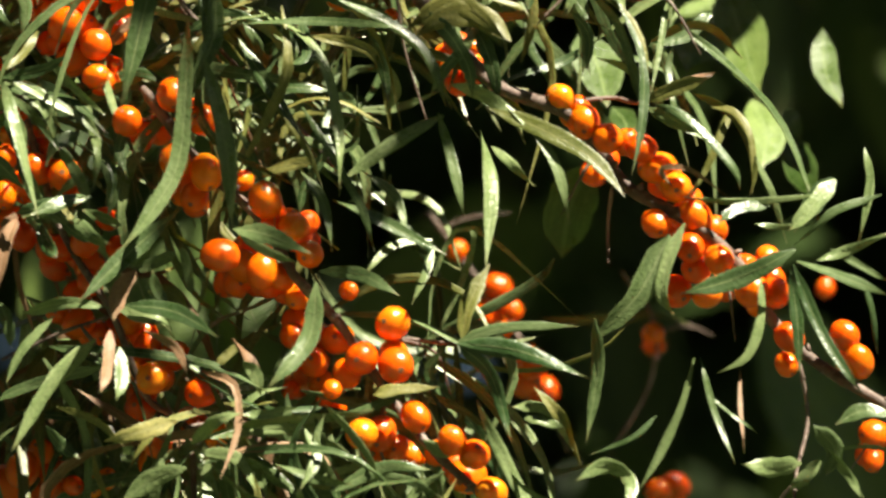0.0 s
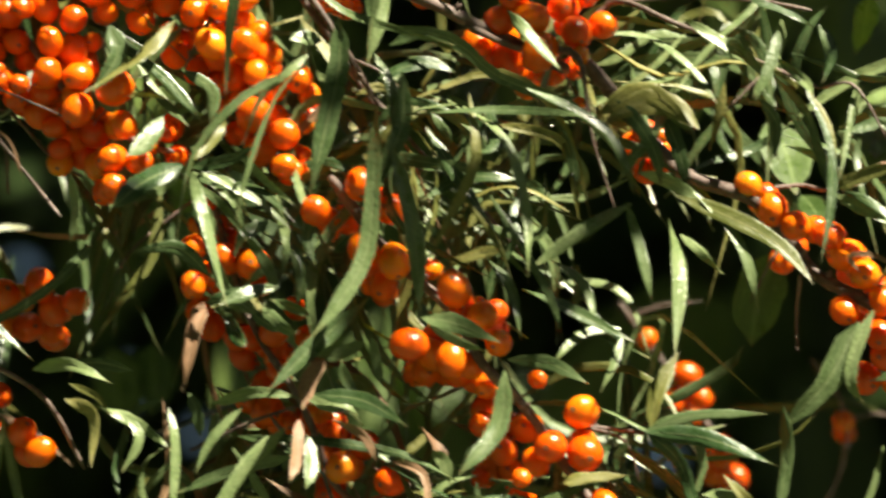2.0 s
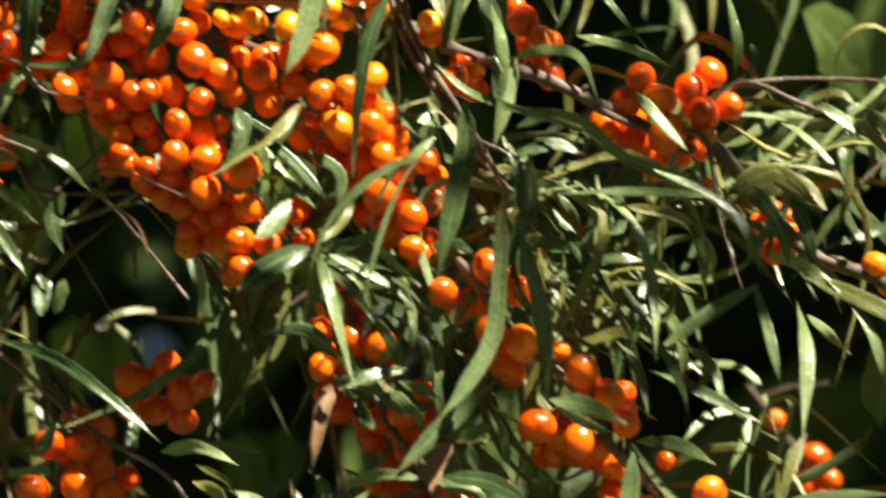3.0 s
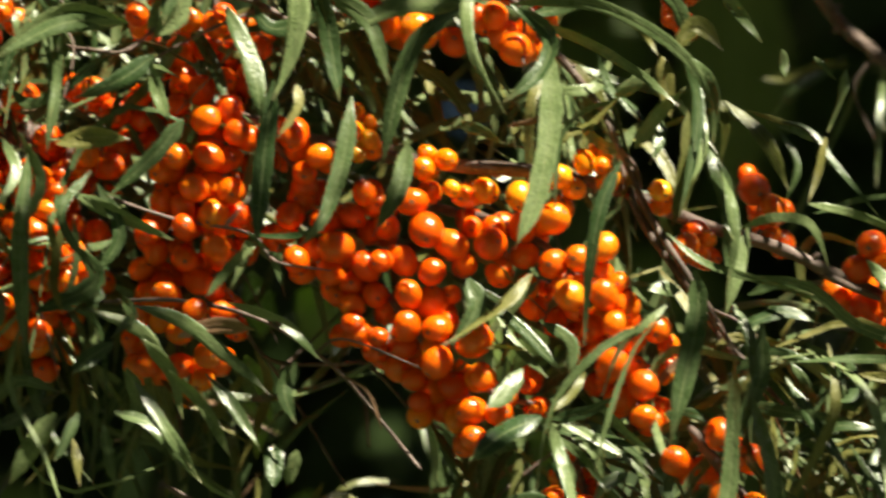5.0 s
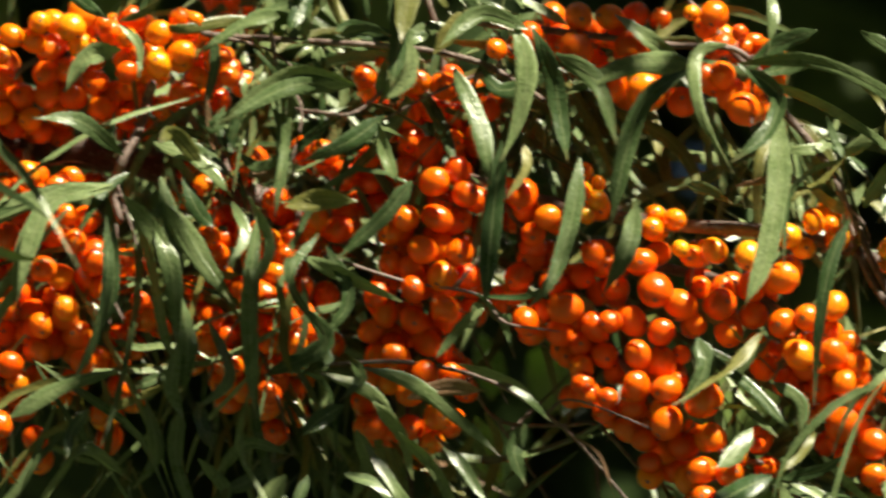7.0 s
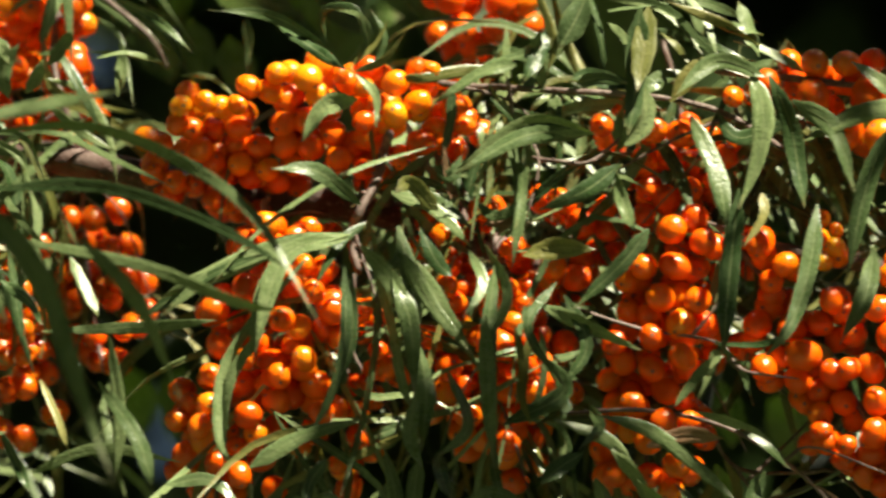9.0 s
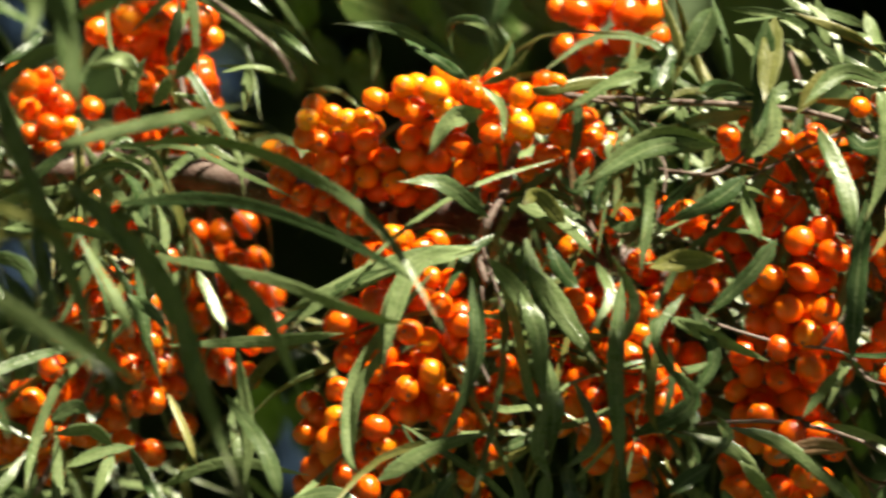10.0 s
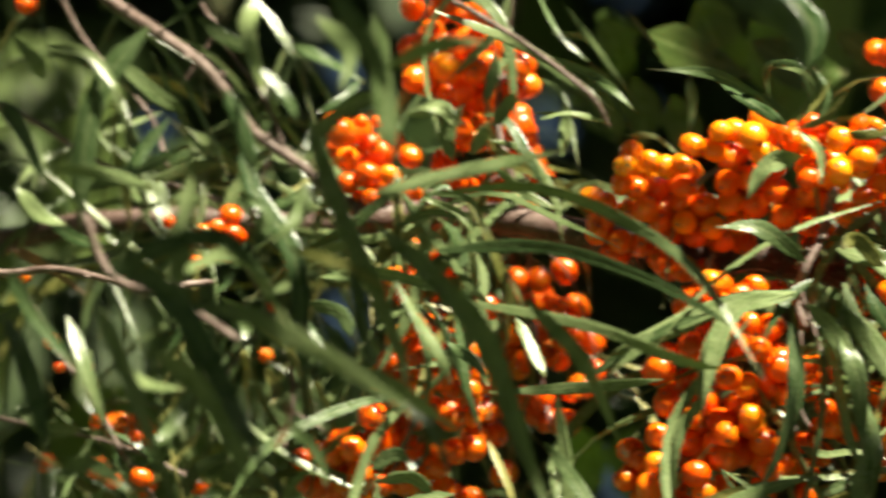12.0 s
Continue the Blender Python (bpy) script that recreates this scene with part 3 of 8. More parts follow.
berries(b, (-41.5, 10.0, 8.3, 3.8), (-8.2, -46.2, 22.5, 3.7), (-32.0, -19.6, 21.8, 3.8), (-33.2, 4.7, 15.9, 3.2), (-63.9, 19.8, 22.8, 3.7), (-69.7, 32.4, 18.3, 3.8), (-74.3, 31.1, 23.1, 3.6), (-35.1, -30.0, 23.6, 3.7), (-60.3, 15.1, 24.0, 3.4), (-34.6, -12.0, 27.3, 3.6), (-26.7, -36.3, 15.3, 3.5), (-23.1, -30.7, 0.8, 3.5))
leaf(b, "g", 4.6, (-61.4, 54.0, -14.0), (-61.9, 35.6, -16.2), (-63.5, 17.2, -18.4), (-70.2, 4.4, -20.5), (-77.2, -4.9, -22.7))
leaf(b, "g", 4.1, (-55.1, 63.2, -10.0), (-55.1, 50.6, -10.4), (-59.1, 40.7, -10.9), (-62.0, 32.3, -11.3))
leaf(b, "g", 1.9, (-54.4, 52.3, -12.0), (-35.9, 52.8, -14.6), (-19.6, 51.7, -17.3), (-8.7, 49.8, -19.9))
leaf(b, "o", 1.5, (-53.1, 51.0, -8.0), (-42.8, 37.2, -7.7), (-32.6, 22.0, -7.4), (-28.9, 13.0, -7.1))
leaf(b, "g", 2.0, (-33.9, 32.8, -9.0), (-26.4, 19.9, -11.2), (-19.5, 7.1, -13.3), (-16.5, -3.6, -15.5))
leaf(b, "g", 2.8, (-27.2, 37.9, -4.0), (-40.1, 37.8, -6.2), (-51.2, 31.5, -8.5))
leaf(b, "g", 3.0, (3.3, -24.8, -10.0), (15.7, -21.5, -11.4), (33.0, -21.4, -12.8))
leaf(b, "g", 4.3, (3.2, -25.4, -12.0), (18.4, -27.8, -14.8), (35.6, -35.1, -17.6))
leaf(b, "g", 3.8, (3.8, -25.7, -12.0), (11.4, -33.2, -12.0), (16.5, -49.6, -11.9))
leaf(b, "o", 4.1, (4.6, -24.3, -10.0), (6.2, -15.3, -7.6), (11.4, -4.6, -5.2))
leaf(b, "o", 2.8, (21.8, -35.3, -8.0), (29.3, -44.0, -6.2), (33.1, -54.0, -4.4))
leaf(b, "g", 2.5, (16.8, -39.8, -6.0), (25.2, -40.9, -6.2), (31.3, -50.8, -6.3))
leaf(b, "g", 2.8, (19.5, -42.8, -6.0), (23.9, -43.3, -6.4), (29.3, -45.4, -6.8))
leaf(b, "g", 3.8, (45.2, -56.8, -8.0), (38.7, -54.7, -9.5), (31.6, -58.7, -11.0))
leaf(b, "g", 3.3, (42.8, -54.9, -4.0), (45.2, -59.2, -7.3), (44.0, -65.1, -10.5))
leaf(b, "g", 3.3, (-29.8, -6.8, -6.0), (-19.5, -8.6, -10.3), (-10.3, -14.3, -14.7))
leaf(b, "g", 4.8, (-30.4, -10.6, -12.0), (-32.0, -25.0, -16.3), (-41.9, -37.8, -20.7))
leaf(b, "g", 4.6, (-50.4, 2.1, -14.0), (-42.5, -0.0, -18.4), (-31.2, -5.6, -22.8))
leaf(b, "g", 2.5, (-50.1, 3.2, -12.0), (-43.2, -3.1, -15.1), (-34.6, -7.0, -18.2))
leaf(b, "o", 3.1, (-30.8, 20.6, -4.0), (-38.8, 19.6, -1.6), (-45.9, 16.9, 0.7))
leaf(b, "g", 1.8, (-43.9, 15.1, -6.0), (-46.2, 22.2, -6.5), (-49.9, 27.9, -6.9))
leaf(b, "g", 2.8, (-26.4, 10.9, -4.0), (-12.8, 4.1, -7.0), (1.1, -3.6, -9.9))
leaf(b, "g", 2.3, (-34.6, 18.5, -4.0), (-28.8, 9.5, -7.9), (-26.6, -3.0, -11.7))
leaf(b, "g", 2.3, (-2.6, 1.9, 0.0), (-12.1, -0.3, -4.4), (-19.6, -8.9, -8.8))
leaf(b, "g", 2.0, (-2.2, -0.2, 0.0), (-4.4, -7.9, -4.4), (-7.6, -15.5, -8.8))
leaf(b, "g", 2.5, (-35.1, -40.4, -8.0), (-42.5, -42.5, -11.5), (-48.5, -43.4, -15.1))
leaf(b, "g", 3.3, (-26.2, -60.7, -8.0), (-14.1, -54.9, -8.1), (-1.9, -55.5, -8.2))
leaf(b, "g", 2.3, (-19.5, -57.0, -6.0), (-8.7, -58.0, -8.5), (-0.5, -62.5, -11.0))
leaf(b, "g", 1.5, (-82.8, 23.7, 0.0), (-79.5, 17.5, -1.5), (-80.3, 10.1, -3.1))
leaf(b, "g", 2.5, (-60.5, -11.6, -2.0), (-61.8, -5.0, -3.6), (-62.9, 0.2, -5.3))
leaf(b, "g", 2.3, (-19.7, 18.8, -2.0), (-11.4, 11.5, -4.4), (-8.7, 1.4, -6.7))
leaf(b, "g", 2.0, (-12.8, 17.8, 0.0), (-13.1, 11.0, 0.9), (-14.2, 6.4, 1.8))
leaf(b, "g", 2.5, (-26.5, 25.8, -2.0), (-33.3, 14.8, -1.2), (-34.7, 8.0, -0.4))
leaf(b, "g", 2.3, (-25.1, 37.2, -4.0), (-22.4, 35.0, -4.9), (-21.7, 31.3, -5.8))
leaf(b, "g", 1.8, (-24.9, -59.0, -6.0), (-30.3, -49.5, -6.2), (-28.3, -41.3, -6.4))
leaf(b, "g", 2.5, (-0.5, -36.1, 0.0), (-3.3, -30.9, -2.1), (-0.5, -25.8, -4.2))
leaf(b, "g", 2.3, (-7.3, -35.7, -6.0), (-16.8, -39.7, -5.4), (-26.3, -43.1, -4.9))
leaf(b, "o", 3.3, (-16.8, -37.1, -6.0), (-11.4, -35.8, -6.5), (-0.5, -35.2, -6.9))
leaf(b, "g", 3.1, (-4.6, -47.7, -4.0), (0.8, -50.3, -2.5), (1.5, -41.8, -1.0))
leaf(b, "g", 1.8, (-26.5, 35.9, 0.0), (-28.5, 28.2, -4.0), (-25.0, 17.7, -8.1))
leaf(b, "g", 1.8, (-41.6, 52.7, 0.0), (-36.2, 48.8, 1.6), (-37.6, 44.9, 3.1))
leaf(b, "g", 2.0, (-44.5, 60.1, 2.0), (-38.9, 55.8, 1.6), (-34.8, 48.0, 1.2))
leaf(b, "g", 2.3, (-48.5, 55.5, 0.0), (-44.4, 48.7, 1.1), (-45.8, 41.9, 2.2))
leaf(b, "g", 3.1, (-53.7, 54.3, 0.0), (-59.1, 49.6, -2.9), (-67.2, 47.6, -5.8))
leaf(b, "g", 3.1, (-61.8, 68.5, -6.0), (-57.6, 58.2, -8.3), (-56.1, 39.7, -10.5))
leaf(b, "g", 2.5, (-73.5, 31.7, -2.0), (-78.2, 24.7, -2.2), (-76.1, 16.3, -2.3))
leaf(b, "g", 3.3, (-64.4, -2.0, -4.0), (-69.9, -4.6, -3.0), (-75.4, -5.8, -2.1))
leaf(b, "b", 2.8, (-50.7, -22.8, -4.0), (-46.7, -28.1, -2.7), (-44.0, -32.0, -1.5))
leaf(b, "g", 5.6, (-70.4, 73.6, -22.0), (-69.9, 62.4, -22.6), (-73.1, 47.1, -23.2), (-77.2, 29.0, -23.7))
leaf(b, "g", 2.8, (-60.9, 74.5, -10.0), (-43.8, 71.7, -9.1), (-31.6, 62.0, -8.2), (-13.9, 55.1, -7.3), (-3.0, 43.0, -6.3), roll=-0.5)
leaf(b, "g", 4.6, (-64.6, 7.8, -4.0), (-76.8, -3.6, -6.1), (-87.6, -14.9, -8.2))
leaf(b, "g", 3.1, (-87.7, 27.0, -6.0), (-93.1, 23.9, -7.8), (-95.7, 18.0, -9.6))
leaf(b, "g", 2.3, (-38.7, 27.8, 0.0), (-22.3, 24.5, -2.1), (-20.8, 39.3, -4.3))
leaf(b, "g", 2.8, (-82.4, 20.7, -2.0), (-79.7, 14.1, -0.5), (-81.1, 7.4, 1.0))
leaf(b, "g", 2.5, (-75.6, 43.4, 0.0), (-70.2, 42.2, 1.2), (-64.8, 38.2, 2.4))
leaf(b, "g", 2.8, (-63.2, -17.1, -4.0), (-68.6, -12.0, -6.5), (-69.9, -6.9, -8.9))
leaf(b, "o", 5.3, (-71.7, 118.6, -6.0), (-72.6, 103.4, -4.7), (-76.9, 88.3, -3.4))
leaf(b, "g", 3.5, (-88.6, 102.5, -16.0), (-93.4, 91.4, -15.8), (-96.3, 74.7, -15.6), (-97.7, 56.7, -15.5))
leaf(b, "g", 3.8, (-75.0, 72.8, -2.0), (-79.0, 72.9, -4.7), (-82.7, 71.8, -7.4))
leaf(b, "g", 3.1, (-100.9, 115.8, -2.0), (-91.4, 109.1, 0.4), (-84.5, 116.7, 2.8))
leaf(b, "g", 3.3, (-85.7, 108.0, -4.0), (-79.9, 115.5, -8.1), (-72.8, 121.4, -12.1))
leaf(b, "g", 2.5, (-58.5, 71.5, -2.0), (-50.2, 73.7, -3.8), (-40.9, 68.3, -5.7))
leaf(b, "g", 3.1, (-61.4, 63.1, -2.0), (-50.4, 67.4, -0.8), (-41.1, 64.7, 0.3))
leaf(b, "g", 2.5, (-62.8, 51.9, -2.0), (-53.1, 57.1, -3.6), (-41.1, 53.8, -5.1))
leaf(b, "g", 3.6, (-90.6, 120.9, -4.0), (-86.1, 123.5, -6.2), (-81.2, 126.8, -8.5))
leaf(b, "g", 2.5, (-79.9, 116.8, -4.0), (-79.8, 109.1, -7.0), (-81.9, 102.5, -10.0))
leaf(b, "g", 2.8, (-68.8, 116.2, -6.0), (-69.5, 105.4, -10.0), (-72.8, 96.1, -13.9))
small_leaves(b, 70, 0.012, 0.070, 66)
small_leaves(b, 16, -0.012, 0.0, 108, "ggggoo")
side_twigs(b, 4, 131)

b = branch("shaded sea buckthorn twig with dark orange berries and withered leaves", -105, 47, 12)
stem(b, 1.8, (-105, 47, 12), (-100, 29, 16), (-92, 5, 11), (-80, -15, 8), (-72, -34, 14), (-62, -42, 15), (-60, -60, 9), (-59, -70, 10))
stem(b, 0.9, (-107, -26, 10), (-94, -19, 14), (-80, -15, 9))
stem(b, 1.0, (-62, -43, 6), (-50, -40, 10), (-36, -39, 5))
berries(b, (-91.8, 19.7, 8.8, 4.2), (-98.8, 21.4, 11.5, 3.8), (-106.1, 23.6, 6.8, 3.2), (-106.4, 14.5, 8.3, 3.3), (-102.9, 35.0, 9.6, 2.3), (-86.9, 2.7, 8.6, 3.7), (-70.1, -31.0, 6.1, 4.2), (-58.4, -33.6, 10.0, 4.0), (-53.4, -45.2, 6.3, 4.2), (-69.1, -46.3, 9.8, 3.7), (-97.9, 28.3, 22.2, 3.2), (-106.3, 31.8, 22.6, 2.4), (-90.1, 16.5, 19.2, 2.9), (-82.0, 11.1, 22.7, 2.9), (-92.9, 3.8, 22.6, 3.4), (-96.6, 4.7, 27.9, 3.3))
berries(b, (-94.8, 1.5, 33.9, 4.0), (-85.8, -5.2, 19.3, 3.3), (-88.6, -14.8, 19.9, 4.0), (-93.6, -11.4, 23.7, 3.4), (-84.6, -16.7, 25.3, 3.4), (-76.3, -14.2, 22.2, 3.7), (-71.7, -20.8, 19.6, 3.4), (-75.1, -26.4, 21.5, 3.7), (-73.4, -35.4, 21.8, 4.0), (-65.1, -23.3, 19.2, 3.7), (-61.0, -38.7, 22.8, 3.7), (-69.8, -48.5, 19.7, 3.4), (-79.0, 3.2, 19.2, 3.2), (-102.5, 6.1, 19.8, 3.4), (-105.4, 10.9, 23.0, 3.2), (-68.8, -27.9, 22.2, 3.7))
berries(b, (-102.7, 18.6, 15.7, 3.4), (-95.4, 23.6, 25.2, 3.2), (-79.7, -15.5, 28.3, 3.3), (-93.7, 22.7, 31.2, 3.5), (-95.1, 4.0, 40.5, 3.4), (-73.4, -31.5, 27.2, 3.6), (-90.3, -12.7, 28.3, 3.4), (-86.5, -15.3, 33.1, 3.5), (-102.0, 18.1, 21.7, 3.3), (-80.1, -16.4, 34.3, 3.7), (-90.2, -12.8, 37.9, 3.3), (-102.3, 29.4, 25.6, 3.3), (-94.9, 3.7, 46.5, 3.3), (-86.2, -0.5, 23.5, 3.4), (-57.6, -40.9, 28.2, 3.2), (-100.6, 32.5, 30.0, 3.2))
berries(b, (-73.1, -16.7, 27.6, 3.6), (-103.7, 33.5, 35.2, 3.3), (-88.8, 2.9, 28.0, 3.4), (-56.1, -40.6, 34.2, 3.4), (-89.3, -6.9, 26.7, 3.6), (-70.8, -48.3, 26.3, 3.6), (-74.0, -28.7, 32.9, 3.6), (-89.7, 4.6, 37.6, 3.7), (-102.9, 28.8, 38.8, 3.5))
leaf(b, "g", 4.1, (-76.3, -15.4, -8.0), (-64.2, -17.7, -11.6), (-53.5, -24.6, -15.1))
leaf(b, "b", 2.0, (-71.7, -21.8, -9.0), (-64.2, -26.2, -11.1), (-61.1, -33.4, -13.3))
leaf(b, "b", 3.0, (-79.9, -21.8, -9.0), (-80.4, -31.2, -12.4), (-81.8, -38.0, -15.8))
leaf(b, "g", 3.3, (-77.5, -25.9, -9.0), (-76.9, -33.9, -11.9), (-78.2, -39.8, -14.8))
leaf(b, "y", 4.3, (-63.8, -44.2, -12.0), (-72.2, -46.9, -12.1), (-81.3, -49.3, -12.2))
leaf(b, "g", 3.3, (-60.3, -49.4, -10.0), (-54.8, -44.9, -13.6), (-47.5, -43.0, -17.2))
leaf(b, "g", 4.6, (-61.3, -55.5, -12.0), (-69.4, -58.1, -11.1), (-77.3, -64.0, -10.2))
leaf(b, "g", 2.5, (-40.1, -54.1, -8.0), (-30.3, -58.0, -10.5), (-21.5, -59.8, -13.1))
leaf(b, "g", 3.1, (-58.8, -50.8, -6.0), (-49.3, -52.4, -5.6), (-44.6, -60.5, -5.2))
leaf(b, "g", 2.8, (-33.1, -45.0, -4.0), (-30.3, -52.5, -8.4), (-34.3, -61.4, -12.9))
leaf(b, "g", 3.1, (-101.7, 21.6, -6.0), (-98.6, 12.6, -6.0), (-93.8, 3.6, -6.1))
leaf(b, "g", 3.6, (-85.2, 11.5, -6.0), (-91.6, 9.5, -9.0), (-99.4, 5.7, -12.0))
leaf(b, "g", 2.5, (-77.7, 5.3, 0.0), (-82.3, 6.7, -4.3), (-86.9, 7.7, -8.5))
leaf(b, "g", 2.5, (-93.7, -17.5, -4.0), (-101.1, -25.9, -4.8), (-105.0, -34.3, -5.6))
leaf(b, "g", 3.8, (-83.4, -23.3, -6.0), (-94.1, -34.6, -7.5), (-103.4, -51.3, -9.1))
leaf(b, "g", 3.1, (-95.6, -44.0, -2.0), (-91.4, -49.1, -4.0), (-87.2, -52.4, -6.0))
leaf(b, "o", 1.8, (-92.8, -39.8, -6.0), (-83.3, -43.1, -5.2), (-76.5, -49.2, -4.4))
leaf(b, "g", 3.3, (-48.1, -28.5, -4.0), (-45.4, -31.0, -2.3), (-43.8, -36.2, -0.6))
leaf(b, "g", 2.8, (-120.1, -9.1, -6.0), (-129.8, -6.7, -3.8), (-140.8, -8.3, -1.6))
leaf(b, "g", 2.0, (-87.8, 16.8, 0.0), (-90.6, 15.5, 0.4), (-93.3, 12.8, 0.7))
leaf(b, "g", 3.6, (-102.5, 7.4, -6.0), (-97.0, 8.6, -6.8), (-85.4, 11.2, -7.5))
leaf(b, "g", 2.3, (-93.1, 6.4, -4.0), (-87.6, 2.4, -3.1), (-84.9, 1.1, -2.1))
leaf(b, "g", 2.5, (-97.8, 5.0, -4.0), (-95.7, -0.9, -6.1), (-93.5, -4.0, -8.1))
leaf(b, "b", 4.1, (-103.2, 7.4, -6.0), (-105.5, 0.5, -6.0), (-108.5, -14.0, -6.0))
leaf(b, "b", 4.3, (-73.8, -6.8, -8.0), (-77.8, -12.5, -8.9), (-79.1, -19.5, -9.8))
leaf(b, "o", 3.3, (-71.2, -11.7, -4.0), (-65.7, -11.9, -5.5), (-60.2, -17.7, -6.9))
leaf(b, "g", 2.8, (-80.6, -29.9, -6.0), (-96.9, -33.7, -4.4), (-110.5, -38.9, -2.8))
leaf(b, "g", 2.8, (-130.0, -16.4, 0.0), (-120.3, -20.7, -0.8), (-110.7, -27.7, -1.6))
leaf(b, "g", 2.3, (-121.6, -19.5, -2.0), (-118.8, -25.2, -3.0), (-122.8, -33.6, -4.0))
leaf(b, "g", 3.1, (-106.9, -13.3, 2.0), (-104.8, -18.8, 2.4), (-104.1, -24.3, 2.9))
leaf(b, "g", 3.3, (-100.5, 12.5, -10.0), (-109.2, 19.8, -11.7), (-120.3, 18.6, -13.3))
leaf(b, "b", 3.3, (-102.7, 6.3, -6.0), (-105.2, -1.4, -10.2), (-107.4, -16.1, -14.4))
leaf(b, "g", 3.1, (-90.5, 5.2, -4.0), (-95.9, 7.6, -6.3), (-101.2, 5.8, -8.6))
leaf(b, "g", 2.8, (-97.2, 4.9, -6.0), (-94.3, -1.4, -10.1), (-92.7, -4.9, -14.1))
leaf(b, "g", 3.1, (-89.0, 6.2, -6.0), (-84.8, 1.5, -8.7), (-80.6, -1.1, -11.4))
leaf(b, "g", 2.8, (-93.3, 25.0, -2.0), (-87.9, 16.7, -1.4), (-85.2, 8.5, -0.8))
leaf(b, "g", 3.1, (-101.4, -16.9, -4.0), (-90.4, -14.5, -5.8), (-79.4, -16.3, -7.7))
leaf(b, "g", 3.3, (-78.1, -16.0, -6.0), (-68.5, -19.2, -8.6), (-64.4, -23.8, -11.3))
small_leaves(b, 80, 0.012, 0.070, 68, "gggggoobb")
small_leaves(b, 30, -0.014, 0.002, 106, "gggggob")
side_twigs(b, 4, 180)

b = branch("low sea buckthorn twig with berries half in shade", -203, 32, 30)
stem(b, 1.5, (-203, 32, 30), (-184, 21, 34), (-164, 3, 29), (-144, -10, 26), (-134, -27, 32))
stem(b, 1.0, (-187, 79, 30), (-179, 65, 34), (-162, 62, 29), (-153, 61, 26), (-142, 50, 32), (-135, 46, 33))
stem(b, 0.8, (-162, 62, 30), (-155, 55, 34), (-153, 41, 29))
stem(b, 0.8, (-179, 65, 34), (-171, 53, 38), (-159, 32, 33))
berries(b, (-102.6, -49.5, 31.7, 4.4), (-106.4, -51.4, 40.1, 5.0), (-98.3, -44.5, 35.1, 3.3), (-96.4, -48.1, 40.7, 3.7), (-90.0, -54.1, 28.5, 2.9), (-85.3, -53.7, 31.4, 2.7), (-82.0, -51.2, 34.9, 2.7), (-154.4, 16.1, 31.7, 4.4), (-145.4, 18.7, 30.9, 4.0), (-142.1, 13.1, 34.6, 4.0), (-136.2, 14.2, 29.4, 3.3), (-166.8, -0.8, 31.2, 4.0), (-162.9, -4.9, 36.2, 4.0), (-159.0, -13.0, 31.4, 4.1), (-167.2, -10.5, 29.7, 4.2), (-149.3, -17.8, 31.0, 3.7))
berries(b, (-165.8, -20.2, 29.9, 4.6), (-144.6, -23.1, 28.4, 3.7), (-174.2, -0.6, 28.2, 4.0), (-178.2, -11.8, 28.3, 4.0), (-173.0, -18.0, 33.3, 4.0), (-95.6, -51.5, 46.2, 2.7), (-100.6, -52.2, 49.3, 3.4), (-149.0, 10.5, 43.8, 4.0), (-155.5, 12.5, 46.8, 4.0), (-162.8, 5.9, 42.7, 3.7), (-168.9, 8.8, 45.4, 3.7), (-157.0, -16.6, 42.3, 3.7), (-155.8, -6.6, 42.9, 3.2), (-143.7, 9.9, 48.6, 3.4), (-163.8, 1.7, 48.1, 3.6), (-170.6, -1.1, 36.6, 3.4))
berries(b, (-101.2, -47.4, 45.3, 3.7), (-148.0, -21.9, 36.4, 3.6), (-166.1, -16.4, 36.5, 3.6), (-167.5, -14.3, 42.5, 3.4), (-140.5, 14.3, 41.2, 3.3), (-101.0, -50.3, 55.2, 3.7), (-150.2, 16.5, 37.1, 3.4), (-96.1, -46.0, 49.7, 3.7), (-144.1, 13.1, 54.0, 3.7), (-143.6, 10.8, 60.0, 3.7), (-169.9, -20.4, 39.9, 3.5), (-99.1, -49.5, 61.9, 3.6), (-170.3, -17.7, 47.1, 3.5), (-164.6, 8.6, 49.6, 3.2), (-166.3, 6.4, 55.6, 3.7), (-165.3, -7.1, 42.8, 3.4))
berries(b, (-167.8, 4.8, 61.6, 3.7), (-154.0, 13.1, 53.4, 3.6))
leaf(b, "y", 3.1, (-136.7, -15.3, -2.0), (-129.8, -19.6, -2.6), (-130.3, -32.1, -3.1))
leaf(b, "g", 3.3, (-144.2, -8.7, -6.0), (-135.2, -8.1, -9.1), (-124.7, -13.3, -12.1))
leaf(b, "g", 3.3, (-170.2, -0.9, -6.0), (-172.1, -5.4, -4.4), (-174.9, -9.6, -2.9))
leaf(b, "o", 1.5, (-135.3, -12.2, -6.0), (-128.4, -15.9, -7.5), (-125.6, -20.3, -9.0))
small_leaves(b, 45, 0.012, 0.090, 71, "gggggoobb")
side_twigs(b, 4, 196)

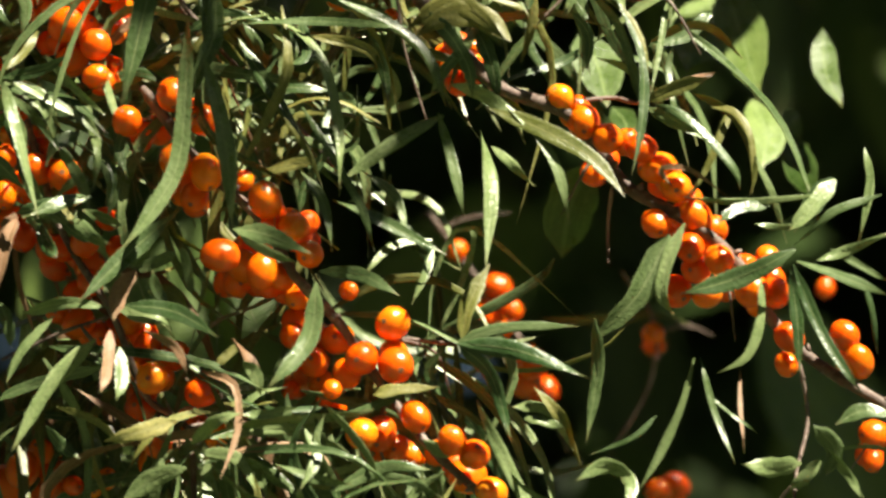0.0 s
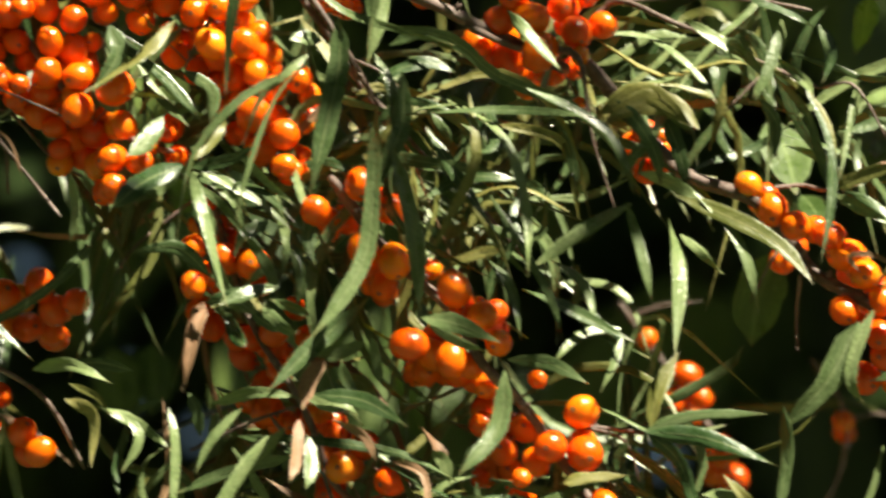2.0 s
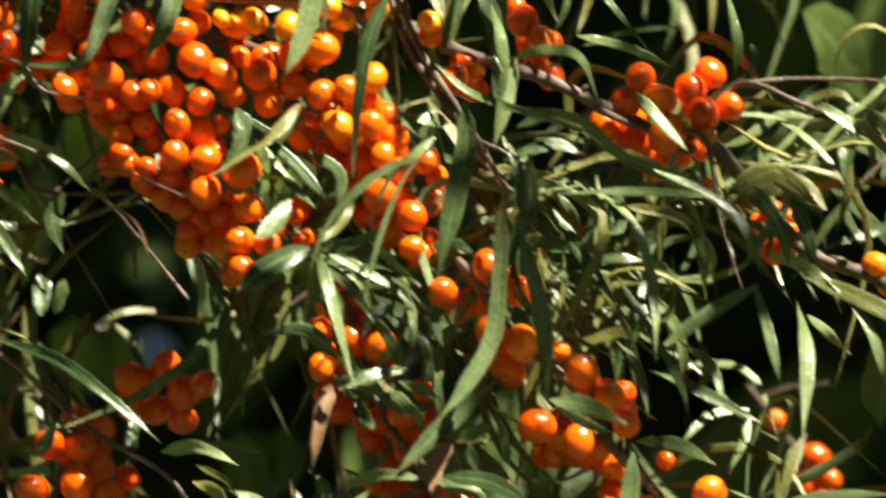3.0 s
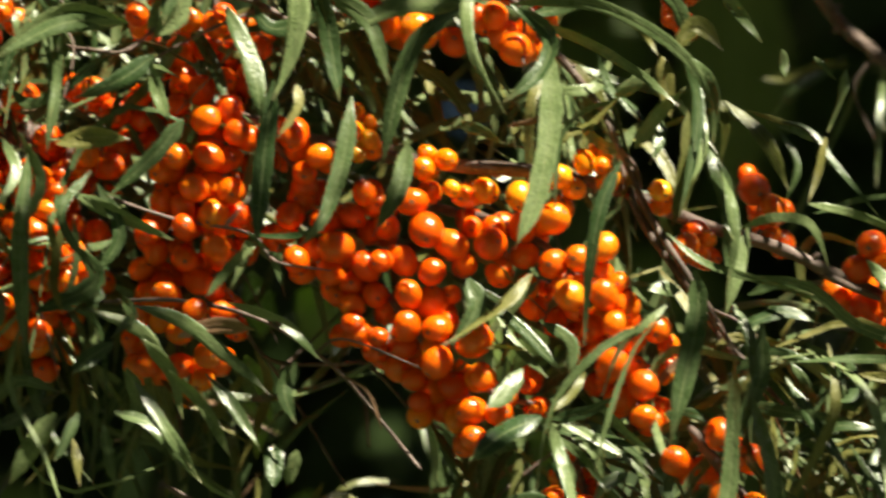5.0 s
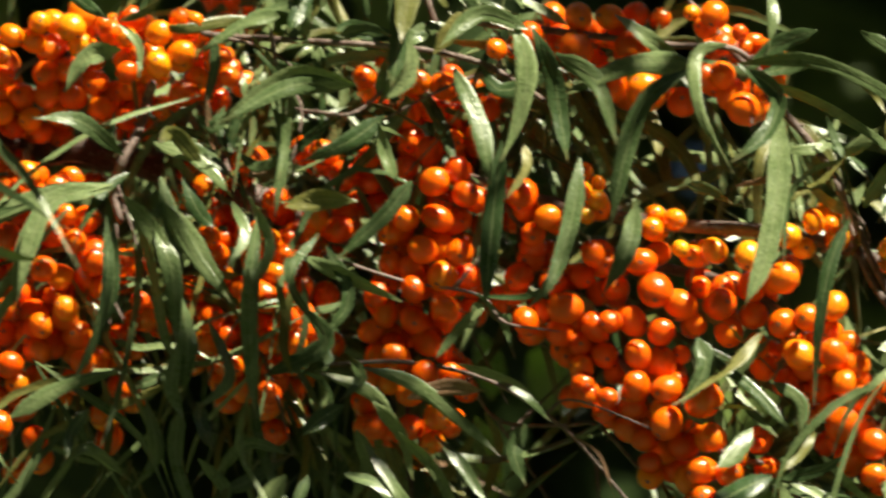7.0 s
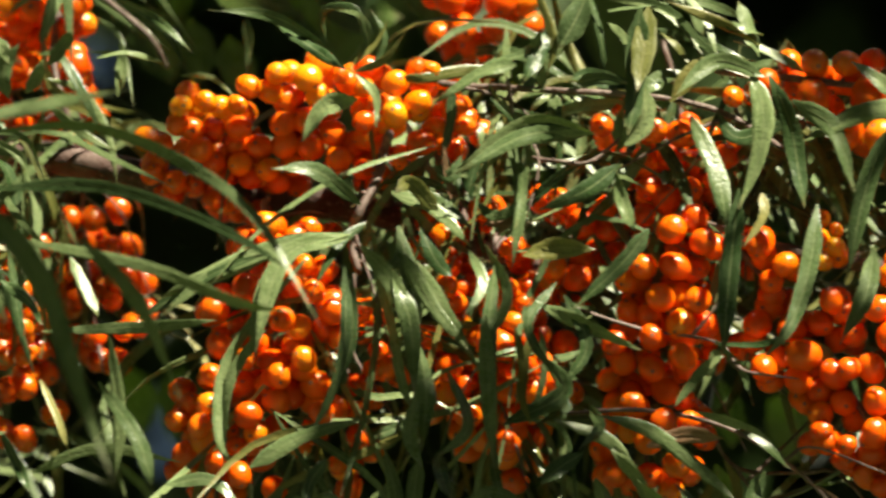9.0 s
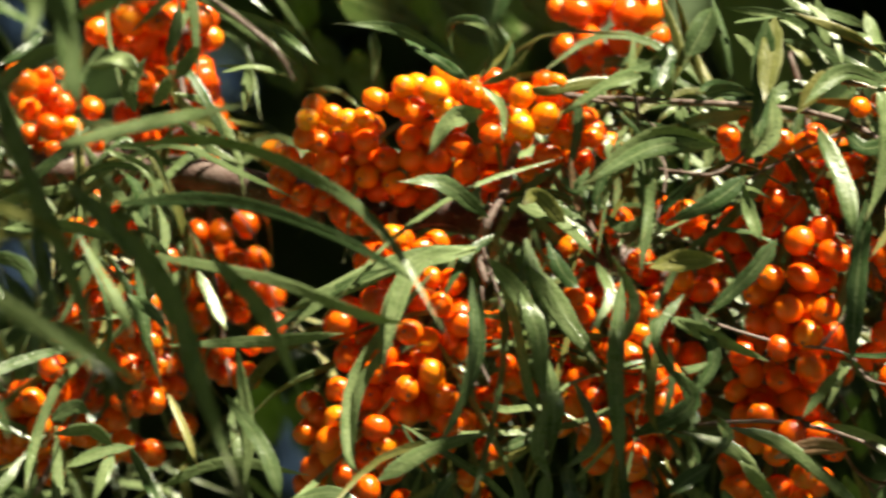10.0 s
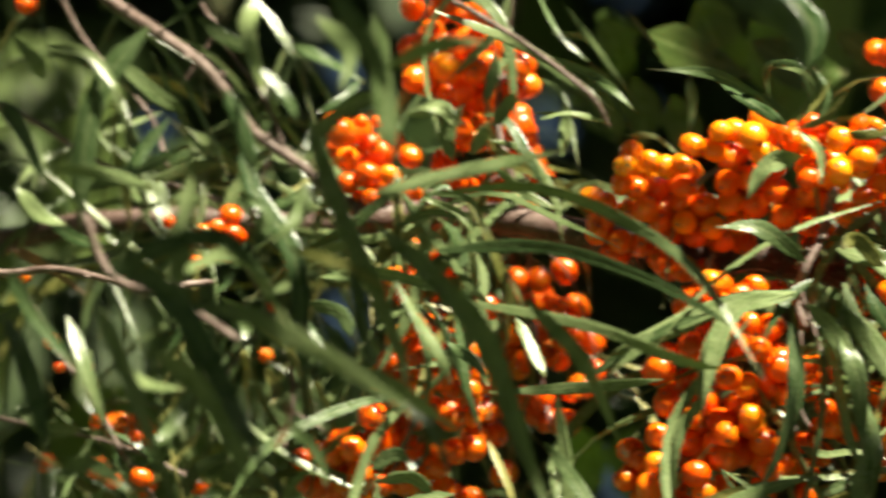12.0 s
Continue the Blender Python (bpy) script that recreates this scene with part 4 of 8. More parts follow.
b = branch("sea buckthorn bough packed with two hanging rows of orange berries", -189, 121, 6)
stem(b, 3.4, (-189, 121, 6), (-161, 113, 10), (-135, 107, 5), (-111, 104, 2), (-92, 101, 8), (-71, 92, 9), (-53, 85, 3), (-42, 80, 4), (-26, 73, 9), (-15, 67, 8))
stem(b, 2.3, (-150, 102, 10), (-132, 97, 14), (-120, 93, 9), (-106, 84, 6), (-92, 69, 12), (-83, 47, 13))
stem(b, 2.0, (-175, 114, 10), (-162, 99, 14), (-149, 78, 9), (-136, 60, 6), (-125, 47, 12), (-117, 42, 13))
stem(b, 1.5, (-125, 54, 2), (-120, 49, 6), (-111, 46, 1))
stem(b, 1.9, (-129, 163, 4), (-118, 151, 8), (-107, 136, 3), (-100, 127, 0), (-93, 118, 6), (-90, 109, 7), (-85, 92, 1), (-75, 77, 2), (-66, 64, 7), (-60, 55, 6), (-57, 44, 0))
berries(b, (-169.4, 113.7, -1, 3.9), (-163.2, 107.9, -1, 3.1), (-166.9, 104.4, 1.8, 3.1), (-152.1, 98.5, -1, 3.1), (-140.3, 96.2, -1, 3.9), (-136.9, 89.1, -1, 4.3), (-130.9, 86.2, 2.5, 3.9), (-147.9, 81.5, -1, 2.9), (-142.6, 82, 1.8, 3.5), (-151.8, 81.2, 3.9, 3.8), (-159, 85.2, -1, 3.9), (-135.5, 78.5, -1, 3.4), (-141.1, 73, -1, 3.5), (-135.8, 71.7, 3.2, 3.9), (-141.7, 65.2, -1, 3.6), (-134.2, 64.4, -1, 3.6), rows=1)
berries(b, (-125.2, 61.5, -1, 4.3), (-148.6, 62.5, -1, 2.6), (-134.2, 56, -1, 3.9), (-123.2, 52.3, -1, 3.4), (-126, 44, -1, 3.6), (-125.3, 37, -1, 3.6), (-119.1, 43.2, -1, 3.4), (-121, 85.3, -1, 3.9), (-105.9, 91.4, -1, 4.1), (-99.7, 81.4, -1, 3.5), (-106, 80.6, 1.1, 3.8), (-93.5, 84.2, -1, 3.4), (-101.8, 72.3, -1, 3.8), (-93.6, 72.2, -1, 3.5), (-88.2, 69.9, 1.8, 3.6), (-90.9, 64.9, -1, 3.1), rows=1)
berries(b, (-86.9, 61.6, 2.5, 3.6), (-80.6, 63.6, -1, 3.6), (-91.6, 54.7, -1, 3.9), (-84.1, 49.7, -1, 3.8), (-84.1, 42, -1, 3.1), (-90.3, 75.7, 2.5, 3.1), (-87, 54.9, 3.9, 3.4), (-113.7, 90.5, 4, 3.5), (-96.6, 64.9, 4, 3.4), (-78.1, 60.4, 4, 2.6), (-100.7, 70, 4.7, 3.1), (-94.5, 79.1, 4.7, 3.1), (-131.2, 74.3, 6.1, 2.6), (-155.2, 67.2, 4, 2.9), (-152.8, 65.5, 8.2, 2.6), (-131.7, 67.5, 4, 2.3), rows=1)
berries(b, (-117.3, 48.4, 4, 2.6), (-113.2, 51.1, 4, 2.2), (-110.4, 45.9, 4, 1.7), (-170.8, 95, 7, 3.6), (-168.3, 100, 10.5, 3.6), (-172.6, 91.8, 11.9, 3.1), (-164.5, 102.4, 15.4, 3.6), (-162.4, 93.4, 7, 3.4), (-155.5, 94.7, 7, 3.4), (-149.9, 97.4, 7, 3.4), (-147.2, 91.7, 7, 3.5), (-151.6, 91.3, 11.2, 3.1), (-169.3, 83.6, 7, 3.4), (-165.4, 87, 9.8, 2.9), (-161, 80.6, 7, 3.4), (-155.6, 78, 8.4, 3.4), rows=1)
berries(b, (-157.1, 84, 9.8, 2.9), (-149.9, 74.8, 7, 3.4), (-159.4, 76.1, 12.6, 3.1), (-155.5, 72.1, 7, 3.1), (-147.5, 71.6, 11.9, 3.4), (-143, 62, 7, 3.5), (-149.9, 60.7, 7, 3.1), (-144.6, 57.1, 10.5, 3.4), (-140.6, 61.7, 12.6, 3.1), (-140.3, 53.5, 7, 3.1), (-136.4, 51.5, 11.2, 3.4), (-130.6, 51.7, 7, 3.6), (-138.9, 47.9, 7, 2.6), (-134, 48.2, 16.1, 3.4), (-128, 56.6, 9.1, 2.9), (-119.5, 80, 7, 3.6), rows=1)
berries(b, (-120.8, 91.3, 7, 3.1), (-113.2, 84.1, 7, 3.4), (-112.6, 76.3, 7, 2.9), (-111.4, 72.3, 11.2, 3.6), (-105.7, 67.1, 7, 3.4), (-100.3, 64.6, 9.1, 3.4), (-94.7, 60.7, 7.7, 3.1), (-90, 47.9, 7, 3.6), (-93.5, 52.5, 9.1, 2.9), (-79.6, 54, 7, 2.6), (-79.7, 46.3, 7, 1.9), (-127.8, 82.2, 7, 2.9), (-126.4, 91.4, 7, 2.9), (-109.6, 76.7, 15.4, 3.1), (-98.8, 76.8, 7, 2.9), rows=1)
berries(b, (-154.1, 118.9, -2, 2.3), (-150.6, 116, -2, 1.8), (-150.9, 111.7, -2, 2.6), (-153.7, 107.9, -2, 2.1), (-137.5, 104.1, -2, 3.1), (-136.8, 108.5, 1.5, 2.6), (-132, 106.4, -2, 2.9), (-130.6, 99.1, -2, 2.1), (-128.1, 98, 1.5, 2.9), (-122.3, 98.5, -2, 3.1), (-114, 97, -2, 3.5), (-104.4, 101.7, -2, 3.4), (-100.9, 99.5, 2.2, 3.1), (-98.2, 105.2, -2, 2.9), (-94.1, 104.9, 0.1, 2.1), (-79.6, 97.8, -2, 2.9), skin=LIT_BERRY, rows=1)
berries(b, (-73.6, 84, -0.1, 3.7), (-68.1, 86.2, 0.4, 2), (-57.2, 100, 7.4, 4), (-52.3, 94, 3.9, 3.6), (-58.9, 104.6, 10.7, 2.4), (-53.4, 88.2, 5.8, 1.9), (-50.4, 97.3, 18.9, 2.7), (-56.2, 96.7, 16.9, 3.2), (-71.4, 88.4, 4.9, 3.7), (-54.6, 95.7, 22.3, 3.4), (-53.5, 95.5, 10.4, 3.4), (-54.7, 94, 28.3, 3.2), (-56.4, 98.7, 31.9, 3.5), (-51.1, 91.6, 32.7, 3.5), (-71.1, 84.7, 10.6, 3.3), (-69.4, 84.9, 16.6, 3.4))
leaf(b, "g", 4.3, (-57.5, 44.0, -12.0), (-53.8, 30.3, -14.6), (-51.4, 16.0, -17.1), (-50.4, 0.2, -19.7))
leaf(b, "g", 2.3, (-108.7, 40.4, 0.0), (-99.0, 37.2, -1.7), (-89.3, 35.0, -3.5), (-80.7, 26.8, -5.2))
leaf(b, "g", 1.8, (-102.5, 38.4, 0.0), (-96.4, 33.4, 1.5), (-93.1, 25.1, 3.1))
leaf(b, "g", 3.3, (-106.0, 33.1, -4.0), (-102.1, 23.6, -6.5), (-100.9, 12.7, -8.9))
leaf(b, "o", 2.3, (-98.1, 53.4, 0.0), (-101.7, 46.6, -3.8), (-108.0, 41.1, -7.5))
leaf(b, "g", 2.3, (-87.0, 33.8, 0.0), (-83.6, 24.5, -1.3), (-84.4, 13.9, -2.6))
leaf(b, "g", 3.1, (-57.7, 43.8, -4.0), (-50.8, 41.6, -7.8), (-31.6, 38.0, -11.7))
leaf(b, "g", 2.8, (-49.4, 49.9, -8.0), (-39.8, 34.2, -10.2), (-30.2, 19.9, -12.4))
leaf(b, "g", 2.0, (-108.9, 77.4, 2.0), (-117.1, 69.0, 2.2), (-130.7, 52.9, 2.3))
leaf(b, "o", 3.0, (-110.4, 76.6, -8.0), (-117.6, 67.3, -12.4), (-131.6, 57.0, -16.9))
leaf(b, "g", 4.6, (-63.5, 99.0, -8.0), (-62.2, 86.9, -5.7), (-63.2, 74.8, -3.4))
leaf(b, "g", 2.2, (-43.5, 92.7, -8.0), (-31.5, 90.2, -6.0), (-19.5, 85.2, -3.9))
leaf(b, "g", 1.5, (-42.5, 91.0, -4.0), (-30.1, 94.4, -5.0), (-16.1, 95.4, -6.0))
leaf(b, "g", 6.6, (-108.6, 39.9, -12.0), (-116.2, 35.2, -11.0), (-123.3, 30.3, -10.1))
leaf(b, "o", 2.8, (-113.6, 33.7, -8.0), (-115.6, 18.5, -8.1), (-123.0, 7.4, -8.2), (-130.1, -3.4, -8.4))
leaf(b, "g", 3.0, (-106.3, 39.2, -12.0), (-102.3, 25.4, -14.8), (-96.9, 4.1, -17.6))
leaf(b, "g", 2.0, (-106.8, 37.2, -8.0), (-98.5, 30.6, -9.1), (-92.3, 21.4, -10.2))
leaf(b, "g", 1.8, (-102.0, 39.2, -8.0), (-90.4, 32.5, -6.1), (-81.6, 25.2, -4.3))
leaf(b, "g", 1.8, (-104.0, 39.2, -8.0), (-95.8, 35.0, -8.1), (-89.0, 30.7, -8.2))
leaf(b, "g", 2.3, (-126.4, 68.6, -2.0), (-129.2, 60.4, -0.9), (-123.0, 53.6, 0.2))
leaf(b, "g", 2.3, (-119.5, 67.1, -2.0), (-113.8, 57.9, -5.9), (-106.7, 50.0, -9.7))
leaf(b, "g", 4.3, (-154.0, 119.1, -16.0), (-155.6, 104.5, -18.4), (-160.2, 88.6, -20.8), (-166.8, 79.5, -23.2))
leaf(b, "g", 4.6, (-140.3, 107.6, -16.0), (-142.3, 96.0, -17.8), (-148.6, 83.4, -19.6))
leaf(b, "o", 3.8, (-63.7, 118.7, -8.0), (-53.9, 108.6, -8.2), (-48.2, 95.9, -8.3))
leaf(b, "g", 1.8, (-51.2, 113.1, -4.0), (-46.0, 111.8, -3.1), (-41.7, 109.1, -2.1))
leaf(b, "g", 1.8, (-50.5, 111.9, -4.0), (-46.1, 102.9, -5.1), (-50.0, 92.1, -6.2))
leaf(b, "g", 4.3, (-67.6, 106.8, -8.0), (-63.5, 94.7, -11.4), (-61.8, 82.0, -14.8))
leaf(b, "b", 1.5, (-117.3, 114.9, 0.0), (-110.5, 115.5, -3.1), (-107.0, 117.2, -6.2))
leaf(b, "g", 2.5, (-129.3, 115.7, 0.0), (-122.9, 113.2, -2.9), (-117.9, 109.3, -5.8))
leaf(b, "g", 6.3, (-108.1, 39.8, -14.0), (-117.5, 34.9, -16.3), (-125.6, 27.6, -18.6))
leaf(b, "g", 4.6, (-126.0, 75.0, -10.0), (-124.2, 67.2, -10.5), (-130.1, 58.1, -11.1))
leaf(b, "g", 2.8, (-123.9, 70.9, -6.0), (-113.1, 62.7, -7.9), (-103.2, 50.7, -9.9))
leaf(b, "g", 3.3, (-108.6, 65.1, -4.0), (-101.3, 59.7, -4.5), (-102.1, 50.8, -5.1))
leaf(b, "g", 4.6, (-113.2, 52.9, -8.0), (-117.1, 45.9, -11.7), (-121.6, 41.5, -15.4))
leaf(b, "y", 1.1, (-122.8, 57.9, -8.0), (-117.1, 57.7, -10.8), (-112.2, 56.2, -13.6))
leaf(b, "g", 2.5, (-107.9, 39.5, -6.0), (-102.9, 30.0, -10.4), (-99.6, 22.2, -14.7))
leaf(b, "g", 2.5, (-106.8, 39.5, -6.0), (-98.2, 37.4, -7.5), (-92.1, 27.6, -9.0))
leaf(b, "g", 2.8, (-106.5, 40.6, -6.0), (-96.8, 42.0, -8.8), (-90.5, 45.1, -11.6))
leaf(b, "g", 2.0, (-96.2, 46.3, -6.0), (-88.8, 38.1, -4.8), (-81.4, 31.7, -3.6))
leaf(b, "g", 3.1, (-105.0, 123.0, -2.0), (-95.4, 124.7, 0.2), (-91.3, 133.7, 2.3))
leaf(b, "g", 3.8, (-58.5, 88.7, 0.0), (-61.3, 77.3, -0.9), (-64.1, 66.0, -1.9))
leaf(b, "g", 2.3, (-34.0, 126.2, -8.0), (-35.2, 119.4, -8.3), (-38.7, 110.2, -8.6))
leaf(b, "o", 2.0, (-39.1, 109.6, -8.0), (-40.8, 100.6, -10.6), (-43.5, 91.7, -13.2))
leaf(b, "g", 1.5, (-49.7, 113.8, -6.0), (-44.9, 112.7, -6.3), (-40.8, 109.3, -6.6), (-38.1, 104.2, -6.9), (-31.3, 95.6, -7.2), (-25.9, 88.5, -7.5))
leaf(b, "g", 1.3, (-42.0, 129.9, -6.0), (-39.3, 126.8, -6.9), (-36.8, 123.5, -7.8))
leaf(b, "g", 1.9, (-94.7, 131.2, -4.0), (-91.1, 122.1, -3.2), (-84.9, 115.8, -2.5))
leaf(b, "o", 1.5, (-88.8, 140.6, -6.0), (-83.2, 136.0, -7.1), (-79.8, 130.0, -8.2))
leaf(b, "o", 2.5, (-64.8, 119.7, -6.0), (-63.4, 111.5, -7.5), (-64.8, 102.0, -9.1))
small_leaves(b, 55, 0.012, 0.055, 67)
side_twigs(b, 4, 267)

b = branch("sea buckthorn spur with a tight bunch of orange berries", -40, 77, 2)
stem(b, 1.7, (-40, 77, 2), (-26, 72, 6), (-14, 70, 1), (-11, 62, -2))
stem(b, 1.3, (-14, 72, 4), (-7, 82, 8), (-1, 83, 3), (11, 77, 0), (22, 74, 6), (31, 69, 7), (46, 61, 1))
stem(b, 1.0, (-6, 84, 8), (11, 86, 12), (31, 84, 7), (44, 81, 4))
stem(b, 3.8, (-46, 179, 110), (-39, 169, 114), (-30, 159, 109), (-19, 149, 106))
berries(b, (-13.2, 76.1, 5.0, 4.0), (-28.5, 84.9, 3.9, 3.8), (-32.0, 79.2, 6.8, 3.8), (-24.1, 78.8, 2.6, 4.1), (-16.3, 82.6, 6.9, 4.0), (-11.5, 87.3, 11.0, 4.0), (-6.7, 78.2, 7.1, 3.4), (-22.1, 70.4, 2.6, 4.5), (-12.2, 69.7, 2.5, 2.4), (-12.6, 58.2, 4.5, 1.6), (1.4, 54.0, 5.5, 1.6), (7.3, 51.3, 9.8, 2.1), (1.0, 45.0, 3.8, 1.9), (-37.5, 75.5, 15.4, 3.7), (-29.9, 72.0, 18.2, 4.5), (-33.4, 77.8, 22.0, 3.4))
berries(b, (-19.6, 68.8, 16.9, 4.0), (-14.1, 70.3, 20.8, 3.0), (-25.9, 69.8, 24.7, 3.7), (4.5, 50.2, 16.1, 1.6), (-15.4, 80.0, 13.5, 3.3), (-26.3, 81.4, 9.3, 3.8), (-25.4, 81.5, 16.5, 3.7), (-24.1, 70.8, 30.8, 3.5), (-25.5, 69.2, 37.3, 3.3), (0.9, 50.9, 18.1, 3.3), (2.3, 50.6, 23.9, 3.2), (3.4, 52.8, 12.8, 3.4), (6.4, 51.4, 28.7, 3.5), (-36.0, 75.3, 27.4, 3.7), (-14.3, 86.5, 17.6, 3.3), (-31.0, 80.6, 27.4, 3.8))
berries(b, (-36.1, 76.1, 33.4, 3.3), (-25.3, 74.8, 34.9, 3.3))
leaf(b, "g", 2.8, (-25.1, 59.0, -10.0), (-12.8, 53.2, -10.9), (-3.9, 45.4, -11.9), (0.8, 32.1, -12.8))
leaf(b, "g", 2.8, (-18.1, 52.9, 0.0), (-14.5, 44.1, -0.7), (-12.9, 34.0, -1.4))
leaf(b, "o", 2.3, (22.8, 62.4, 0.0), (21.1, 53.1, 2.4), (18.9, 46.4, 4.8))
leaf(b, "g", 2.2, (40.4, 61.8, -10.0), (47.1, 47.5, -11.6), (48.4, 36.1, -13.2), (47.4, 24.8, -14.8), (45.3, 14.5, -16.4))
leaf(b, "g", 1.5, (55.9, 61.0, 0.0), (53.2, 51.4, 0.8), (50.1, 42.9, 1.6))
leaf(b, "g", 1.8, (32.1, 61.0, 0.0), (34.5, 52.7, 0.0), (33.7, 41.8, 0.1))
leaf(b, "g", 3.3, (13.5, 76.7, -6.0), (23.0, 70.5, -5.3), (34.0, 63.6, -4.5))
leaf(b, "g", 3.3, (36.7, 76.6, -6.0), (34.7, 67.0, -5.1), (28.5, 56.0, -4.2))
leaf(b, "g", 2.3, (33.9, 62.9, -8.0), (42.0, 53.6, -9.3), (46.0, 40.8, -10.6), (48.6, 29.4, -12.0))
leaf(b, "g", 2.5, (29.9, 60.7, -2.0), (34.6, 52.6, -0.4), (33.9, 43.1, 1.1))
leaf(b, "g", 1.8, (45.8, 76.4, 0.0), (47.8, 69.4, -0.2), (46.4, 63.7, -0.4))
leaf(b, "g", 1.5, (54.5, 63.0, -4.0), (58.5, 61.9, -5.6), (64.0, 61.6, -7.3))
leaf(b, "g", 1.5, (55.3, 63.8, 0.0), (53.1, 51.9, -3.3), (50.1, 36.0, -6.7))
leaf(b, "g", 2.3, (-7.4, 105.1, -4.0), (-4.6, 91.1, -3.7), (-5.8, 82.4, -3.4))
leaf(b, "g", 1.8, (-1.4, 91.3, -4.0), (-0.3, 86.2, -7.8), (-4.4, 80.7, -11.5))
leaf(b, "g", 3.3, (-29.4, 77.6, -12.0), (-23.6, 70.9, -12.2), (-16.9, 63.0, -12.3))
leaf(b, "o", 5.6, (-7.8, 53.9, -4.0), (3.9, 58.1, -8.3), (15.4, 48.5, -12.6))
leaf(b, "g", 3.1, (21.8, 71.9, -4.0), (27.2, 68.1, -8.4), (33.8, 59.4, -12.9))
leaf(b, "g", 2.3, (-34.5, 57.0, 0.0), (-33.1, 46.5, -4.0), (-38.5, 42.9, -7.9))
leaf(b, "g", 2.5, (-15.3, 47.1, 0.0), (-11.3, 39.2, 2.4), (-14.1, 34.1, 4.9))
leaf(b, "g", 2.0, (29.3, 81.5, -6.0), (36.8, 78.3, -7.9), (44.3, 73.9, -9.8))
leaf(b, "g", 2.8, (35.8, 72.9, -10.0), (33.9, 64.8, -12.3), (29.7, 53.9, -14.6), roll=0)
leaf(b, "g", 1.5, (38.9, 68.6, -4.0), (49.8, 65.0, -4.1), (56.6, 62.2, -4.2), (64.8, 62.4, -4.3))
leaf(b, "o", 1.5, (25.1, 68.5, -8.0), (36.0, 62.6, -9.2), (45.5, 54.0, -10.4), (48.8, 44.0, -11.6), (47.7, 34.1, -12.7), (46.5, 22.8, -13.9))
leaf(b, "g", 2.3, (34.7, 67.5, -6.0), (41.4, 61.1, -9.7), (44.1, 56.1, -13.4))
leaf(b, "g", 2.0, (47.1, 74.4, -6.0), (49.0, 68.5, -7.4), (46.2, 59.9, -8.8))
leaf(b, "g", 2.5, (31.2, 57.0, -6.0), (35.3, 51.0, -4.7), (34.6, 42.2, -3.4))
leaf(b, "g", 3.0, (-74.2, 130.9, -10), (-70.0, 118.6, -14), (-71.0, 104.1, -16), (-74.9, 86.6, -16))
leaf(b, "g", 2.6, (-65.1, 102.1, -12), (-62.3, 93.2, -14), (-61.3, 82.0, -14), (-63.1, 71.9, -12))
leaf(b, "g", 2.4, (-60.0, 85.9, -12), (-51.7, 88.1, -14), (-42.8, 85.7, -16), (-38.5, 75.4, -14))
leaf(b, "g", 2.0, (-78.0, 86.0, -8), (-69.7, 78.5, -10), (-58.7, 74.0, -12), (-42.4, 69.3, -12))
leaf(b, "o", 1.6, (-58.8, 118.2, 0), (-47.8, 113.7, -2), (-40.6, 109.6, -2), (-38.0, 102.6, -2))
small_leaves(b, 40, 0.012, 0.055, 70)
side_twigs(b, 4, 305)

b = branch("upright sea buckthorn spray with a long column of berries", -196, 173, 32)
stem(b, 1.4, (-196, 173, 32), (-192, 154, 36), (-195, 125, 31), (-199, 96, 28), (-201, 68, 34), (-200, 44, 35))
stem(b, 0.8, (-218, 99, -4), (-199, 93, 0), (-180, 88, -5), (-174, 80, -8))
stem(b, 1.0, (-216, 72, -2), (-198, 73, 2), (-180, 68, -3), (-168, 61, -6), (-158, 54, 0), (-147, 41, 1), (-138, 29, -5))
berries(b, (-195.3, 143, 0, 3.4), (-188.8, 141.8, 0, 3.6), (-191.1, 117.6, 0, 3.8), (-183.4, 114.5, 0, 3.5), (-185.6, 120.6, 1.4, 3.4), (-190.4, 108.4, 0, 3.6), (-187.5, 108.4, 5.6, 3.4), (-194, 100.7, 0, 3.5), (-184.9, 99.7, 0, 3.6), (-190.3, 102.4, 4.9, 3.4), (-189.1, 93.9, 0, 3.9), (-198.1, 108.6, 0, 3.4), (-197.2, 97, 4.2, 3.2), (-193.5, 69.6, 0, 3.2), (-188.5, 85.7, 0, 3.5), (-196.1, 90.8, 0, 3.5), rows=2)
berries(b, (-202.1, 106.3, 5, 3.4), (-201.3, 103.3, 10.6, 3.5), (-208.8, 145.8, 5, 3.1), (-204.6, 150, 5, 2.1), (-202.3, 98.8, 6.4, 3.2), (-205.7, 90.8, 5, 3.2), (-196.7, 84.2, 5, 3.6), (-200.9, 75.1, 5, 3.6), (-204, 86.7, 9.2, 3.2), (-190.6, 60, 5, 3.6), (-197.5, 65.8, 5, 3.4), (-176.9, 116.2, 5, 2.3), (-192, 138.8, 11, 3.6), (-199, 137.6, 11, 3.4), (-202.9, 135, 14.5, 3.1), (-187.6, 137.7, 15.9, 3.4), rows=2)
berries(b, (-193.5, 127.8, 11, 3.5), (-188, 130.4, 12.4, 3.4), (-197.9, 131.8, 13.8, 3.4), (-208.9, 126.4, 11, 3.5), (-214.5, 122.3, 11, 3.9), (-208.6, 121.5, 14.5, 3.1), (-219.4, 128.2, 11, 3.5), (-205.4, 125.1, 18, 3.1), (-199.1, 124, 11, 3.1), (-182.2, 143.5, 11, 2.9), (-178.7, 138.4, 11, 2.9), (-180.9, 132, 11, 2.9), (-187.7, 147.3, 11, 2.6), (-221.6, 111.8, 11, 3.4), (-216.3, 109.4, 13.8, 3.8), (-215.2, 114.5, 17.3, 3.1), rows=2)
